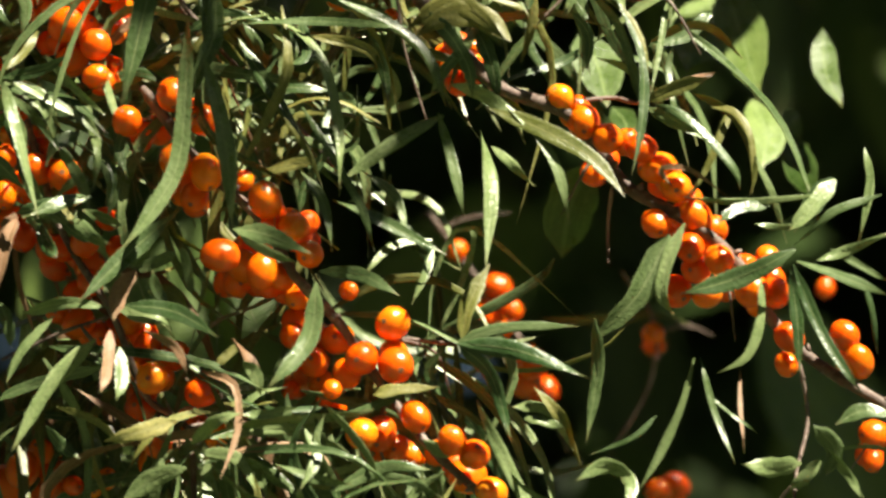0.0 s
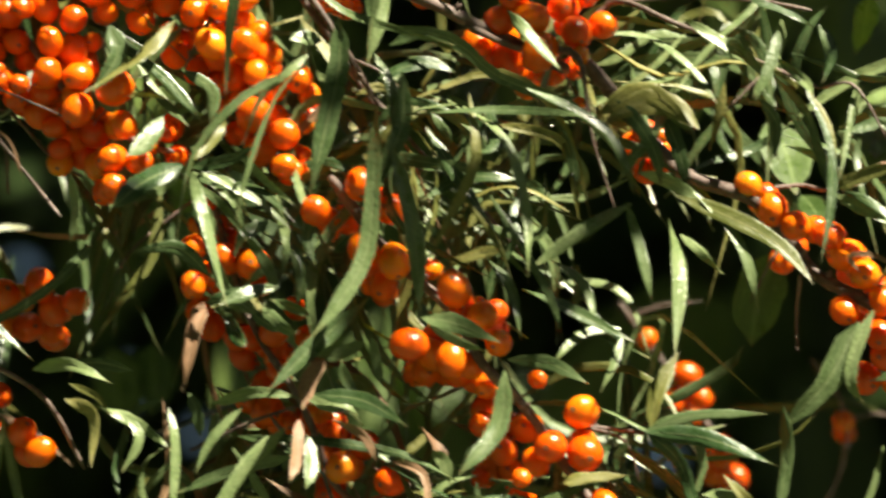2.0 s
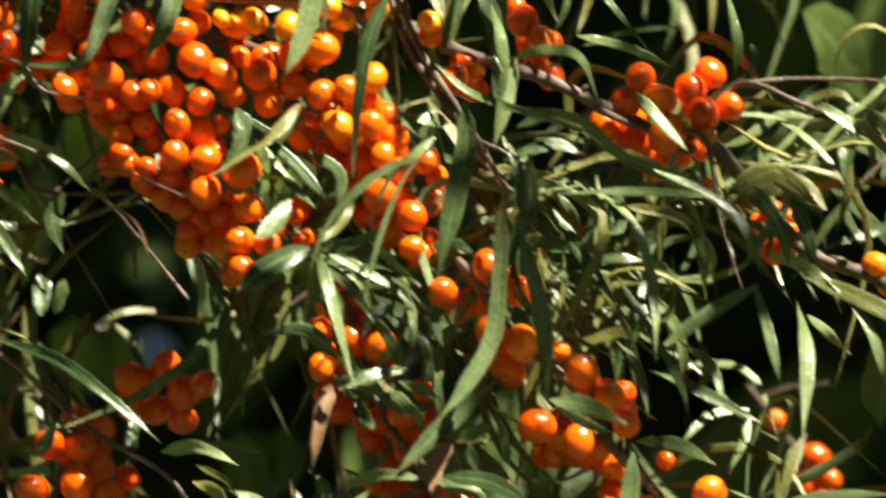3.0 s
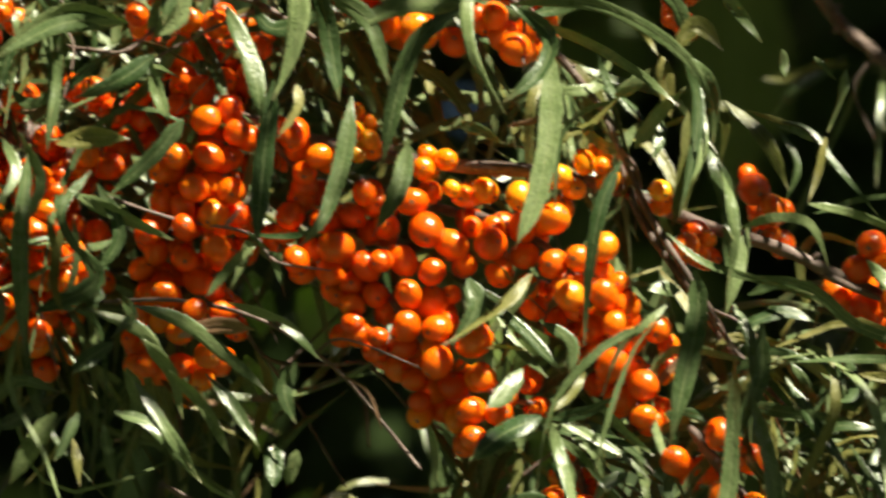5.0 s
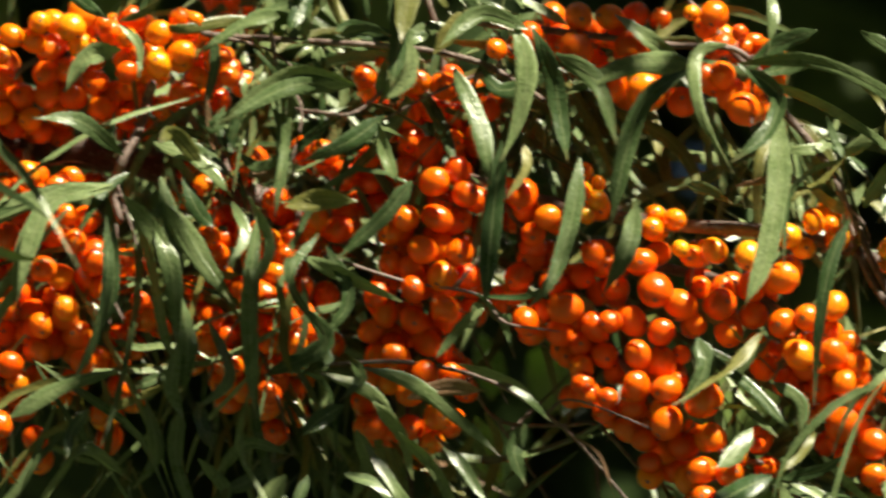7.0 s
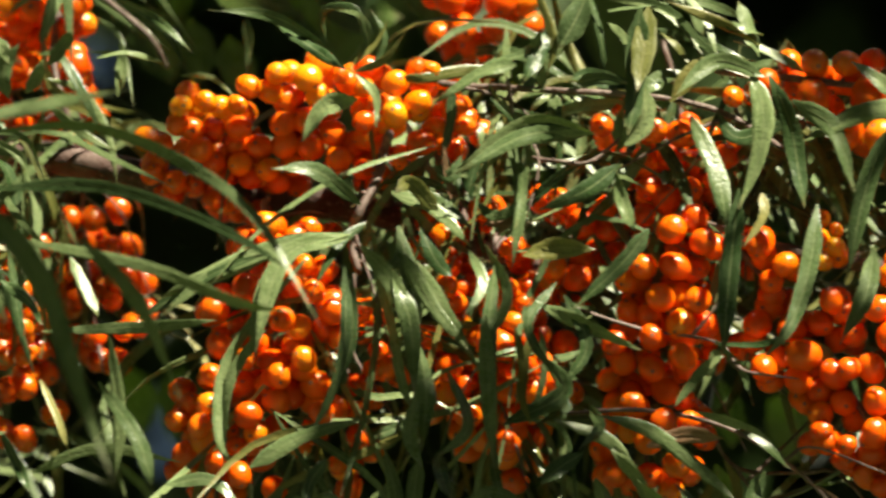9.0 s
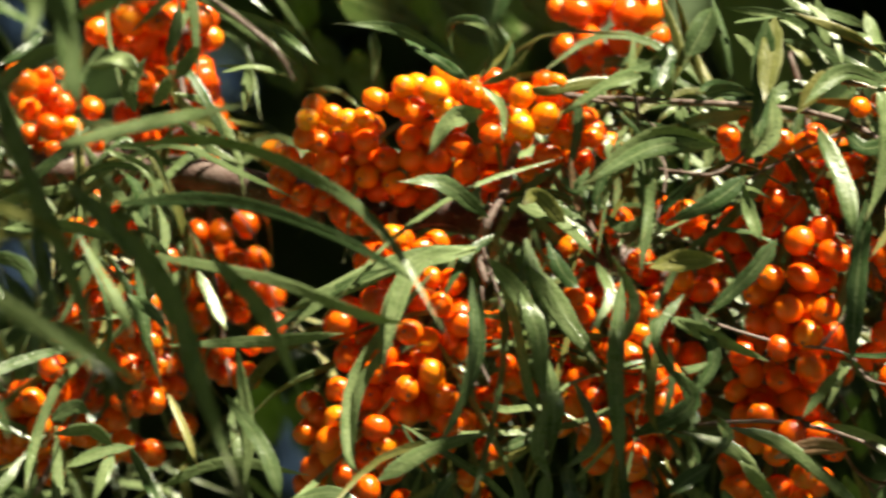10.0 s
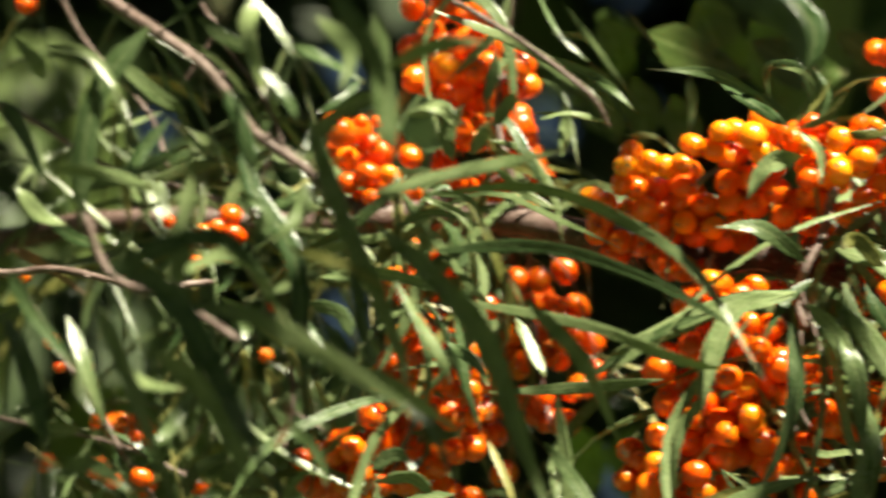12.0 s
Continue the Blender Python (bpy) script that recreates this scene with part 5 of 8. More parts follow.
berries(b, (-223.5, 109.4, 15.9, 2.9), (-207.9, 83.2, 12.4, 3.2), (-203.3, 83.1, 15.9, 2.9), (-193.8, 79.7, 11, 3.4), (-205.7, 76.5, 11, 3.1), (-190.1, 78.4, 15.2, 2.9), (-188.3, 71.8, 11, 2.9), (-202.9, 70, 11, 3.1), (-208.1, 72.2, 13.8, 3.1), (-198.1, 58.6, 11, 3.4), (-206.5, 58.8, 11, 3.1), (-192.6, 54.9, 11, 3.1), (-186.7, 93.7, 11, 2.6), rows=2)
leaf(b, "g", 2.3, (-135.8, 40.2, -4.0), (-134.2, 30.8, -2.6), (-136.1, 22.4, -1.2))
leaf(b, "g", 3.0, (-184.6, 19.0, -8.0), (-169.3, 13.5, -10.6), (-155.4, 2.6, -13.2), (-143.5, -8.3, -15.8))
leaf(b, "g", 3.3, (-167.9, 34.2, -4.0), (-169.4, 29.6, -2.6), (-170.9, 25.7, -1.1))
leaf(b, "g", 2.3, (-185.1, 70.3, -8.0), (-175.6, 67.3, -6.7), (-168.8, 63.7, -5.4), (-163.3, 56.5, -4.0))
leaf(b, "g", 4.1, (-195.3, 114.7, -14.0), (-202.0, 106.6, -12.6), (-214.5, 95.6, -11.1))
leaf(b, "o", 5.1, (-226.8, 109.8, -10.0), (-217.8, 111.4, -10.1), (-208.8, 110.8, -10.1))
leaf(b, "g", 4.6, (-235.5, 94.2, -14.0), (-234.2, 75.3, -16.9), (-233.1, 57.1, -19.9))
leaf(b, "o", 2.0, (-228.7, 92.1, -10.0), (-227.2, 82.7, -7.9), (-229.0, 72.6, -5.9))
leaf(b, "g", 1.8, (-222.5, 92.0, -10.0), (-221.6, 81.1, -8.6), (-225.0, 69.5, -7.1))
leaf(b, "b", 3.8, (-236.4, 118.7, -6.0), (-230.9, 120.8, -5.5), (-233.7, 115.7, -5.0))
leaf(b, "g", 5.6, (-226.1, 42.6, -12.0), (-232.0, 34.5, -10.8), (-237.6, 25.1, -9.7))
leaf(b, "g", 4.6, (-211.9, 42.7, -12.0), (-200.4, 37.7, -13.5), (-190.0, 24.1, -15.0))
leaf(b, "g", 3.0, (-207.1, 50.4, -10.0), (-198.7, 37.6, -14.1), (-192.4, 27.3, -18.1))
leaf(b, "g", 3.5, (-208.3, 69.2, -12.0), (-195.3, 65.0, -10.9), (-183.0, 55.0, -9.8), (-174.2, 47.0, -8.6))
leaf(b, "b", 4.3, (-196.7, 61.8, -8.0), (-187.1, 63.9, -10.9), (-177.2, 62.1, -13.8))
leaf(b, "g", 4.3, (-211.9, 60.3, -10.0), (-218.4, 55.8, -11.6), (-222.3, 51.4, -13.1))
leaf(b, "g", 2.5, (-221.0, 43.3, -8.0), (-224.0, 36.2, -8.8), (-226.6, 30.8, -9.7))
leaf(b, "y", 2.3, (-222.3, 37.0, -8.0), (-221.2, 32.0, -8.7), (-220.3, 24.9, -9.5))
leaf(b, "g", 2.8, (-214.8, 40.4, -8.0), (-213.5, 32.3, -6.7), (-211.9, 25.5, -5.5))
leaf(b, "g", 3.0, (-199.0, 53.5, -8.0), (-190.5, 44.7, -5.8), (-184.2, 32.5, -3.7))
leaf(b, "g", 4.6, (-174.0, 25.7, -2.0), (-173.9, 33.0, -0.3), (-174.3, 36.8, 1.4))
leaf(b, "g", 2.0, (-174.1, 65.3, -10.0), (-167.9, 61.4, -9.8), (-161.7, 54.9, -9.6))
leaf(b, "b", 0.8, (-158.1, 53.0, -4.0), (-150.4, 47.6, -5.7), (-146.8, 36.8, -7.4))
leaf(b, "g", 1.8, (-179.8, 87.8, -8.0), (-173.8, 80.9, -5.9), (-170.9, 72.1, -3.9))
leaf(b, "g", 1.5, (-179.8, 86.9, -8.0), (-167.9, 85.9, -10.9), (-158.7, 89.0, -13.8))
leaf(b, "g", 3.3, (-205.5, 61.7, -6.0), (-198.6, 53.4, -4.6), (-196.0, 42.5, -3.3))
leaf(b, "g", 3.1, (-222.3, 73.6, -4.0), (-216.7, 73.4, -4.8), (-224.9, 67.7, -5.6))
leaf(b, "g", 2.8, (-211.3, 73.4, -4.0), (-208.1, 67.0, -7.5), (-213.2, 60.8, -11.0))
leaf(b, "g", 3.8, (-168.2, 55.5, -6.0), (-171.0, 48.6, -5.6), (-168.3, 40.3, -5.2))
leaf(b, "g", 3.8, (-209.6, 54.7, -6.0), (-207.0, 46.8, -3.5), (-211.3, 37.5, -1.0))
leaf(b, "g", 2.8, (-190.2, 53.0, -6.0), (-183.1, 44.1, -8.3), (-176.0, 32.4, -10.7))
leaf(b, "g", 2.8, (-183.6, 78.6, -4.0), (-179.4, 85.5, -4.6), (-184.9, 72.8, -5.2))
leaf(b, "g", 4.6, (-231.9, 68.1, -8.0), (-216.8, 76.4, -7.2), (-225.2, 88.0, -6.5))
leaf(b, "g", 3.3, (-219.5, 69.2, -8.0), (-205.9, 63.8, -5.6), (-199.3, 54.3, -3.1))
leaf(b, "g", 3.8, (-233.2, 110.0, -10.0), (-235.0, 87.0, -12.1), (-233.3, 55.6, -14.1))
leaf(b, "o", 2.5, (-225.1, 91.9, -8.0), (-227.0, 76.2, -9.2), (-224.8, 67.4, -10.3))
leaf(b, "g", 3.3, (-217.0, 100.6, -6.0), (-211.4, 87.8, -6.1), (-218.3, 76.6, -6.2))
leaf(b, "g", 2.8, (-180.2, 83.9, -8.0), (-185.8, 77.0, -8.0), (-189.9, 71.5, -8.1))
leaf(b, "g", 3.3, (-222.9, 97.9, -8.0), (-210.7, 92.4, -5.6), (-198.6, 86.9, -3.3))
leaf(b, "g", 2.5, (-218.7, 103.4, -8.0), (-225.3, 91.6, -11.5), (-216.7, 76.5, -15.0))
small_leaves(b, 50, 0.012, 0.055, 74)
side_twigs(b, 4, 360)

b = branch("shaded sea buckthorn twig with berries behind narrow leaves", -252, 144, 14)
stem(b, 1.3, (-252, 144, 14), (-243, 122, 18), (-238, 93, 13), (-236, 64, 10))
stem(b, 1.0, (-231, 156, -6), (-228, 139, -2), (-218, 134, -7), (-208, 134, -10), (-194, 150, -4))
berries(b, (-238.5, 125.5, 6, 3.5), (-247.6, 106.4, 6, 3.1), (-233.6, 91.1, 6, 3.8), (-228.1, 85.3, 6, 3.5), (-230.8, 96.7, 6, 3.1), (-246, 103.1, 10.2, 2.9), (-248.3, 119.3, 6, 2.9), (-232.2, 115.3, 6, 2.3), (-235, 108.2, 6, 2.3), (-228.3, 101.6, 6, 2.6), (-247.5, 112.6, 11, 3.1), (-244.9, 107.1, 12.4, 2.3), (-255.2, 117.1, 11, 2.6), (-232.8, 107.1, 11, 2.3), (-227.9, 107, 11, 2.1), (-237, 103.7, 11, 2.9), rows=2)
berries(b, (-239.8, 94.5, 11, 3.1), (-229.3, 93.5, 11, 2.9), (-226.6, 80.6, 11, 3.4), (-224.5, 87.7, 11, 2.6), (-247.6, 86.9, 11, 3.5), (-243.9, 83.4, 15.2, 3.6), (-242.7, 75.4, 11, 3.9), (-239, 79, 15.2, 3.4), (-232.9, 80.8, 11, 3.6), (-232.8, 76.1, 15.9, 3.6), (-232.9, 68, 11, 2.9), (-242.2, 88.4, 18.7, 3.4), (-235.4, 85.9, 14.5, 3.4), (-248.7, 83.1, 19.8, 3.5), (-252.7, 81.2, 24, 3.1), (-244.8, 72.1, 17, 3.6), rows=2)
berries(b, (-232.8, 73.1, 21.9, 3.4), (-228.3, 77.5, 19.8, 3.1), (-251.8, 95.4, 17, 3.1), (-255.1, 97.7, 20.5, 2.3), (-253.2, 125.6, 17, 2.6), (-225.1, 96.1, 17, 2.6), rows=2)
leaf(b, "g", 5.1, (-209.7, 139.5, -12.0), (-225.3, 139.2, -13.2), (-242.7, 129.8, -14.4))
leaf(b, "g", 4.3, (-202.5, 131.5, -12.0), (-210.7, 125.1, -13.0), (-222.3, 120.1, -14.0))
leaf(b, "g", 3.3, (-203.6, 130.1, -12.0), (-201.2, 120.0, -13.0), (-198.7, 114.0, -14.0))
leaf(b, "g", 4.6, (-252.0, 87.6, -10.0), (-250.5, 75.6, -9.8), (-251.7, 61.7, -9.6))
leaf(b, "g", 2.5, (-235.3, 153.8, -8.0), (-227.5, 139.0, -9.5), (-226.7, 124.4, -11.0), (-228.4, 115.6, -12.5))
leaf(b, "g", 2.8, (-240.2, 111.9, -8.0), (-236.3, 102.6, -11.4), (-240.9, 93.4, -14.7))
leaf(b, "g", 3.6, (-248.3, 62.3, -6.0), (-246.4, 54.5, -9.8), (-243.8, 48.8, -13.7))
leaf(b, "g", 3.1, (-248.2, 48.3, -6.0), (-240.8, 39.2, -9.2), (-245.9, 34.5, -12.3))
leaf(b, "g", 3.8, (-252.5, 61.0, -6.0), (-253.8, 48.5, -5.5), (-248.1, 31.7, -5.0))
leaf(b, "g", 3.6, (-224.9, 49.8, -4.0), (-235.6, 42.3, -7.1), (-242.1, 39.0, -10.3))
leaf(b, "g", 3.8, (-244.6, 106.0, -6.0), (-248.7, 110.2, -6.7), (-252.9, 120.1, -7.4))
leaf(b, "g", 4.6, (-228.4, 158.0, -10.0), (-236.2, 156.6, -9.2), (-248.8, 149.2, -8.5))
leaf(b, "g", 5.3, (-208.9, 139.0, -14.0), (-224.6, 141.7, -12.3), (-243.2, 131.7, -10.5))
leaf(b, "g", 3.3, (-192.4, 153.3, -8.0), (-202.8, 152.7, -8.1), (-214.6, 154.4, -8.2))
leaf(b, "g", 3.6, (-252.5, 76.6, -10.0), (-254.3, 65.0, -11.9), (-250.6, 56.1, -13.8))
leaf(b, "b", 1.5, (-244.8, 125.4, -6.0), (-245.7, 132.0, -8.3), (-246.0, 137.9, -10.7))
leaf(b, "g", 3.3, (-230.0, 141.7, -8.0), (-227.6, 126.0, -7.6), (-229.6, 107.0, -7.3))
leaf(b, "o", 3.8, (-247.4, 120.8, -8.0), (-253.8, 128.4, -12.5), (-257.4, 124.6, -17.0))
leaf(b, "g", 3.3, (-236.5, 159.5, -6.0), (-224.9, 161.0, -10.3), (-221.6, 165.5, -14.5))
leaf(b, "g", 2.8, (-225.1, 124.5, -8.0), (-233.5, 120.6, -7.2), (-239.2, 125.2, -6.4))
leaf(b, "g", 3.0, (-245.8, 82.5, -8.0), (-239.8, 67.4, -12.2), (-247.5, 58.3, -16.3))
leaf(b, "g", 3.1, (-228.4, 156.9, -4.0), (-222.4, 153.1, -7.3), (-223.4, 163.7, -10.6))
leaf(b, "g", 3.3, (-232.6, 151.3, -4.0), (-225.6, 135.5, -3.5), (-234.0, 131.6, -3.0))
leaf(b, "g", 2.8, (-236.0, 112.9, -10.0), (-230.3, 99.8, -11.1), (-235.7, 87.0, -12.2))
leaf(b, "g", 3.0, (-244.3, 43.1, -8.0), (-236.2, 51.6, -7.0), (-225.2, 48.7, -6.0))
leaf(b, "o", 2.3, (-224.1, 179.2, -8.0), (-219.3, 164.5, -8.8), (-220.7, 155.0, -9.5))
leaf(b, "o", 2.3, (-220.3, 179.0, -8.0), (-217.0, 166.3, -6.8), (-212.4, 152.4, -5.6))
leaf(b, "o", 1.5, (-193.4, 166.4, -6.0), (-189.1, 162.2, -7.8), (-185.5, 156.6, -9.5))
leaf(b, "g", 1.1, (-234.6, 149.7, -10.0), (-229.9, 144.1, -11.5), (-226.3, 138.0, -13.0), (-226.1, 131.9, -14.6))
small_leaves(b, 50, 0.012, 0.055, 75)
small_leaves(b, 18, -0.014, -0.003, 101, "ggggggo", long=1.25, stems=1)
side_twigs(b, 4, 399)

b = branch("arching sea buckthorn twig with long leaves over its berries", -248, 155, -6)
stem(b, 1.5, (-248, 155, -6), (-241, 155, -2), (-220, 152, -7), (-196, 149, -10), (-181, 147, -4), (-171, 142, -3), (-163, 135, -9))
stem(b, 1.7, (-180, 156, -6), (-158, 154, -2), (-132, 149, -7), (-117, 147, -10), (-110, 142, -4))
berries(b, (-155.1, 157.3, -5.2, 3.7), (-154.6, 155.2, 1.6, 3.7), (-155.8, 148.7, -5.0, 4.2), (-147.5, 157.2, -4.5, 3.3), (-145.9, 154.6, 2.2, 4.4), (-142.0, 149.2, -4.1, 4.6), (-121.7, 156.8, -5.6, 3.6), (-124.2, 155.2, 0.2, 2.9), (-127.2, 157.3, -6.1, 2.1), (-115.4, 151.6, -7.6, 2.1), (-114.2, 148.6, -5.3, 2.1), (-166.9, 153.0, -4.6, 3.2), (-175.3, 149.5, -5.2, 2.7), (-119.9, 141.8, -4.5, 3.4), (-124.6, 142.3, -0.2, 3.4), (-118.2, 138.5, 1.4, 3.7))
berries(b, (-114.7, 132.7, -6.5, 4.2), (-107.4, 139.7, -6.0, 2.9), (-106.0, 144.8, -4.3, 2.9), (-77.5, 149.8, 4.8, 3.2), (-73.2, 149.1, 8.3, 2.8), (-77.6, 142.2, 5.9, 1.9), (-108.7, 150.3, 4.8, 2.9), (-113.0, 152.6, 7.7, 2.7), (-160.8, 154.6, 5.3, 3.3), (-142.1, 160.4, 7.4, 3.3), (-135.7, 159.1, 5.8, 2.7), (-130.3, 137.7, 5.2, 4.0), (-139.4, 140.8, 7.0, 4.6), (-148.5, 143.3, 7.1, 4.6), (-134.9, 144.3, 12.9, 3.7), (-153.0, 148.9, 12.0, 4.0))
berries(b, (-162.5, 161.3, 8.8, 3.2), (-120.6, 152.8, 8.2, 2.9), (-112.2, 140.5, 5.7, 3.2), (-149.1, 155.6, 8.8, 3.3), (-164.1, 157.6, 13.0, 3.3), (-109.2, 146.7, 9.9, 3.6), (-111.9, 145.0, 15.9, 3.2), (-108.6, 143.5, 21.0, 3.4), (-157.0, 150.2, 16.7, 3.3), (-76.7, 146.0, 11.3, 3.2), (-151.2, 157.6, 14.2, 3.5), (-145.8, 159.6, 11.6, 3.3), (-74.5, 144.3, 17.3, 3.3), (-156.7, 155.9, 9.5, 3.3), (-165.1, 154.8, 17.9, 3.4), (-144.1, 151.3, 8.8, 3.5))
berries(b, (-144.8, 156.9, 17.6, 3.6), (-169.7, 152.0, 0.8, 3.7), (-120.6, 155.9, 13.6, 3.3), (-76.6, 150.5, 14.9, 3.4), (-144.4, 141.5, 13.7, 3.7), (-139.6, 145.6, 17.2, 3.3), (-114.3, 136.4, 9.9, 3.6), (-117.5, 153.5, 19.1, 3.5), (-163.4, 152.4, 10.7, 3.2), (-111.6, 138.5, 15.2, 3.7), (-164.9, 156.0, 23.8, 3.3), (-123.6, 155.1, 19.6, 3.6), (-74.2, 144.4, 23.3, 3.4), (-158.8, 158.5, 15.4, 3.4), (-122.5, 142.8, 6.4, 3.7))
leaf(b, "g", 5.3, (-170.2, 153.9, -14.0), (-166.9, 142.2, -15.1), (-168.6, 129.2, -16.2), (-173.2, 118.0, -17.3))
leaf(b, "g", 4.8, (-165.7, 152.4, -14.0), (-160.9, 141.1, -13.4), (-158.8, 128.5, -12.8), (-157.3, 118.7, -12.2))
leaf(b, "g", 4.8, (-160.1, 145.9, -14.0), (-149.9, 138.3, -12.3), (-145.2, 122.4, -10.5))
leaf(b, "g", 4.8, (-185.0, 142.8, -14.0), (-178.6, 128.1, -15.9), (-175.6, 112.0, -17.8))
leaf(b, "g", 5.1, (-173.0, 123.7, -16.0), (-175.6, 102.8, -14.9), (-177.5, 82.3, -13.7))
leaf(b, "g", 5.8, (-125.6, 142.0, -14.0), (-141.6, 143.0, -12.3), (-160.4, 135.4, -10.6))
leaf(b, "g", 5.1, (-126.2, 141.2, -16.0), (-137.8, 132.7, -17.1), (-143.3, 117.0, -18.1), (-146.6, 99.3, -19.2))
leaf(b, "g", 3.3, (-117.8, 146.3, -18.0), (-125.2, 142.8, -20.9), (-124.3, 128.0, -23.9), (-116.0, 111.7, -26.8))
leaf(b, "g", 4.3, (-115.0, 141.2, -18.0), (-105.6, 132.7, -20.7), (-107.7, 122.9, -23.4), (-116.7, 114.7, -26.0))
leaf(b, "g", 5.6, (-105.5, 130.5, -18.0), (-105.8, 109.1, -19.2), (-109.3, 90.7, -20.4), (-114.3, 79.3, -21.5))
leaf(b, "g", 3.3, (-115.3, 142.2, -14.0), (-100.0, 142.5, -15.8), (-86.2, 137.3, -17.7), (-72.5, 126.7, -19.5), (-64.6, 110.7, -21.4))
leaf(b, "g", 2.5, (-110.5, 137.9, -14.0), (-97.4, 132.7, -13.9), (-83.7, 124.0, -13.8), (-74.5, 116.0, -13.8))
leaf(b, "g", 3.8, (-85.8, 150.5, -10.0), (-75.6, 143.8, -7.5), (-72.4, 133.0, -5.0))
leaf(b, "g", 3.3, (-73.6, 130.9, -8.0), (-66.1, 120.3, -10.5), (-66.3, 107.1, -13.0))
leaf(b, "g", 2.8, (-73.4, 149.6, -10.0), (-63.1, 144.9, -9.2), (-54.7, 133.3, -8.5))
leaf(b, "o", 4.6, (-76.0, 131.7, -6.0), (-70.2, 138.0, -6.4), (-64.0, 131.3, -6.8))
leaf(b, "y", 2.3, (-168.0, 123.9, -10.0), (-167.7, 117.8, -10.8), (-172.7, 109.9, -11.6))
leaf(b, "g", 6.3, (-196.8, 150.6, -12.0), (-197.5, 142.6, -9.9), (-204.0, 135.9, -7.7))
leaf(b, "g", 3.0, (-202.7, 144.3, -8.0), (-203.5, 140.3, -8.0), (-203.2, 136.8, -8.1))
leaf(b, "g", 3.8, (-160.2, 143.4, -4.0), (-174.1, 139.2, -4.5), (-179.6, 146.3, -5.1))
leaf(b, "o", 5.8, (-195.4, 171.2, -12.0), (-196.2, 158.8, -15.9), (-197.5, 147.6, -19.8))
leaf(b, "g", 4.1, (-166.8, 152.1, -14.0), (-178.2, 155.1, -18.5), (-188.2, 145.4, -22.9))
leaf(b, "g", 2.5, (-244.9, 154.0, -6.0), (-245.2, 146.0, -3.8), (-248.2, 135.2, -1.6))
leaf(b, "g", 2.8, (-220.0, 152.4, -4.0), (-218.5, 145.0, -5.0), (-217.0, 136.2, -5.9))
leaf(b, "g", 2.5, (-203.0, 164.4, -6.0), (-189.3, 166.0, -3.8), (-170.0, 158.8, -1.7))
leaf(b, "g", 2.5, (-175.1, 163.6, -6.0), (-164.2, 159.4, -4.3), (-157.4, 155.4, -2.7))
leaf(b, "g", 3.8, (-145.7, 156.1, -10.0), (-136.2, 149.3, -7.6), (-129.5, 145.5, -5.2))
leaf(b, "g", 4.3, (-96.2, 150.7, -12.0), (-105.6, 147.7, -10.9), (-115.4, 139.7, -9.7))
leaf(b, "g", 3.3, (-96.5, 143.9, -8.0), (-103.0, 142.3, -9.2), (-114.0, 139.5, -10.3))
leaf(b, "g", 3.0, (-108.4, 164.1, -8.0), (-107.0, 155.0, -10.0), (-108.3, 146.0, -12.0))
leaf(b, "g", 6.4, (-210.6, 174.7, -4.0), (-218.7, 166.4, -2.2), (-229.3, 153.2, -0.4))
leaf(b, "g", 2.0, (-211.5, 178.7, -8.0), (-207.6, 164.6, -6.6), (-207.2, 155.2, -5.2))
leaf(b, "g", 1.5, (-206.4, 174.5, -8.0), (-191.9, 170.8, -6.9), (-177.5, 154.0, -5.8))
leaf(b, "g", 2.0, (-187.8, 175.7, -8.0), (-181.8, 168.4, -10.4), (-178.2, 156.5, -12.8))
leaf(b, "g", 2.5, (-205.7, 171.3, -8.0), (-186.3, 174.0, -6.1), (-168.8, 168.1, -4.2))
leaf(b, "o", 2.3, (-168.5, 161.4, -8.0), (-177.5, 166.4, -11.9), (-191.0, 171.6, -15.8))
leaf(b, "g", 3.3, (-199.6, 152.2, -8.0), (-209.9, 155.2, -9.0), (-215.4, 153.3, -9.9))
leaf(b, "g", 6.3, (-210.5, 174.2, -12.0), (-213.7, 167.9, -11.4), (-217.7, 161.3, -10.8), roll=0.1)
leaf(b, "g", 4.3, (-220.4, 166.8, -8.0), (-222.9, 159.8, -10.7), (-226.1, 152.4, -13.4), roll=0.1)
leaf(b, "g", 5.6, (-197.3, 170.3, -14.0), (-197.9, 159.4, -14.2), (-198.8, 146.6, -14.5), (-200.4, 137.8, -14.7), roll=0)
leaf(b, "g", 3.8, (-196.6, 148.8, -10.0), (-193.3, 153.8, -7.7), (-185.2, 156.2, -5.5), roll=0.2)
leaf(b, "o", 4.8, (-190.2, 146.9, -12.0), (-184.6, 153.8, -12.2), (-177.6, 156.3, -12.4), (-169.3, 151.7, -12.7))
leaf(b, "g", 3.3, (-213.3, 152.8, -10.0), (-206.7, 153.1, -13.4), (-200.1, 150.6, -16.8), roll=-0.2)
leaf(b, "g", 1.6, (-208.2, 174.5, -10.0), (-197.0, 173.0, -11.4), (-188.5, 168.7, -12.8), (-180.2, 158.8, -14.2), (-169.0, 152.4, -15.6))
leaf(b, "g", 1.8, (-205.7, 168.5, -8.0), (-201.4, 163.6, -9.6), (-200.6, 157.4, -11.3))
leaf(b, "g", 2.8, (-185.4, 177.0, -8.0), (-184.2, 169.4, -6.7), (-182.3, 164.7, -5.4), roll=0)
leaf(b, "g", 2.5, (-194.5, 177.4, -8.0), (-187.7, 173.8, -6.9), (-185.0, 171.1, -5.8))
leaf(b, "g", 3.3, (-168.5, 158.5, -8.0), (-171.6, 167.1, -8.4), (-173.6, 172.8, -8.8))
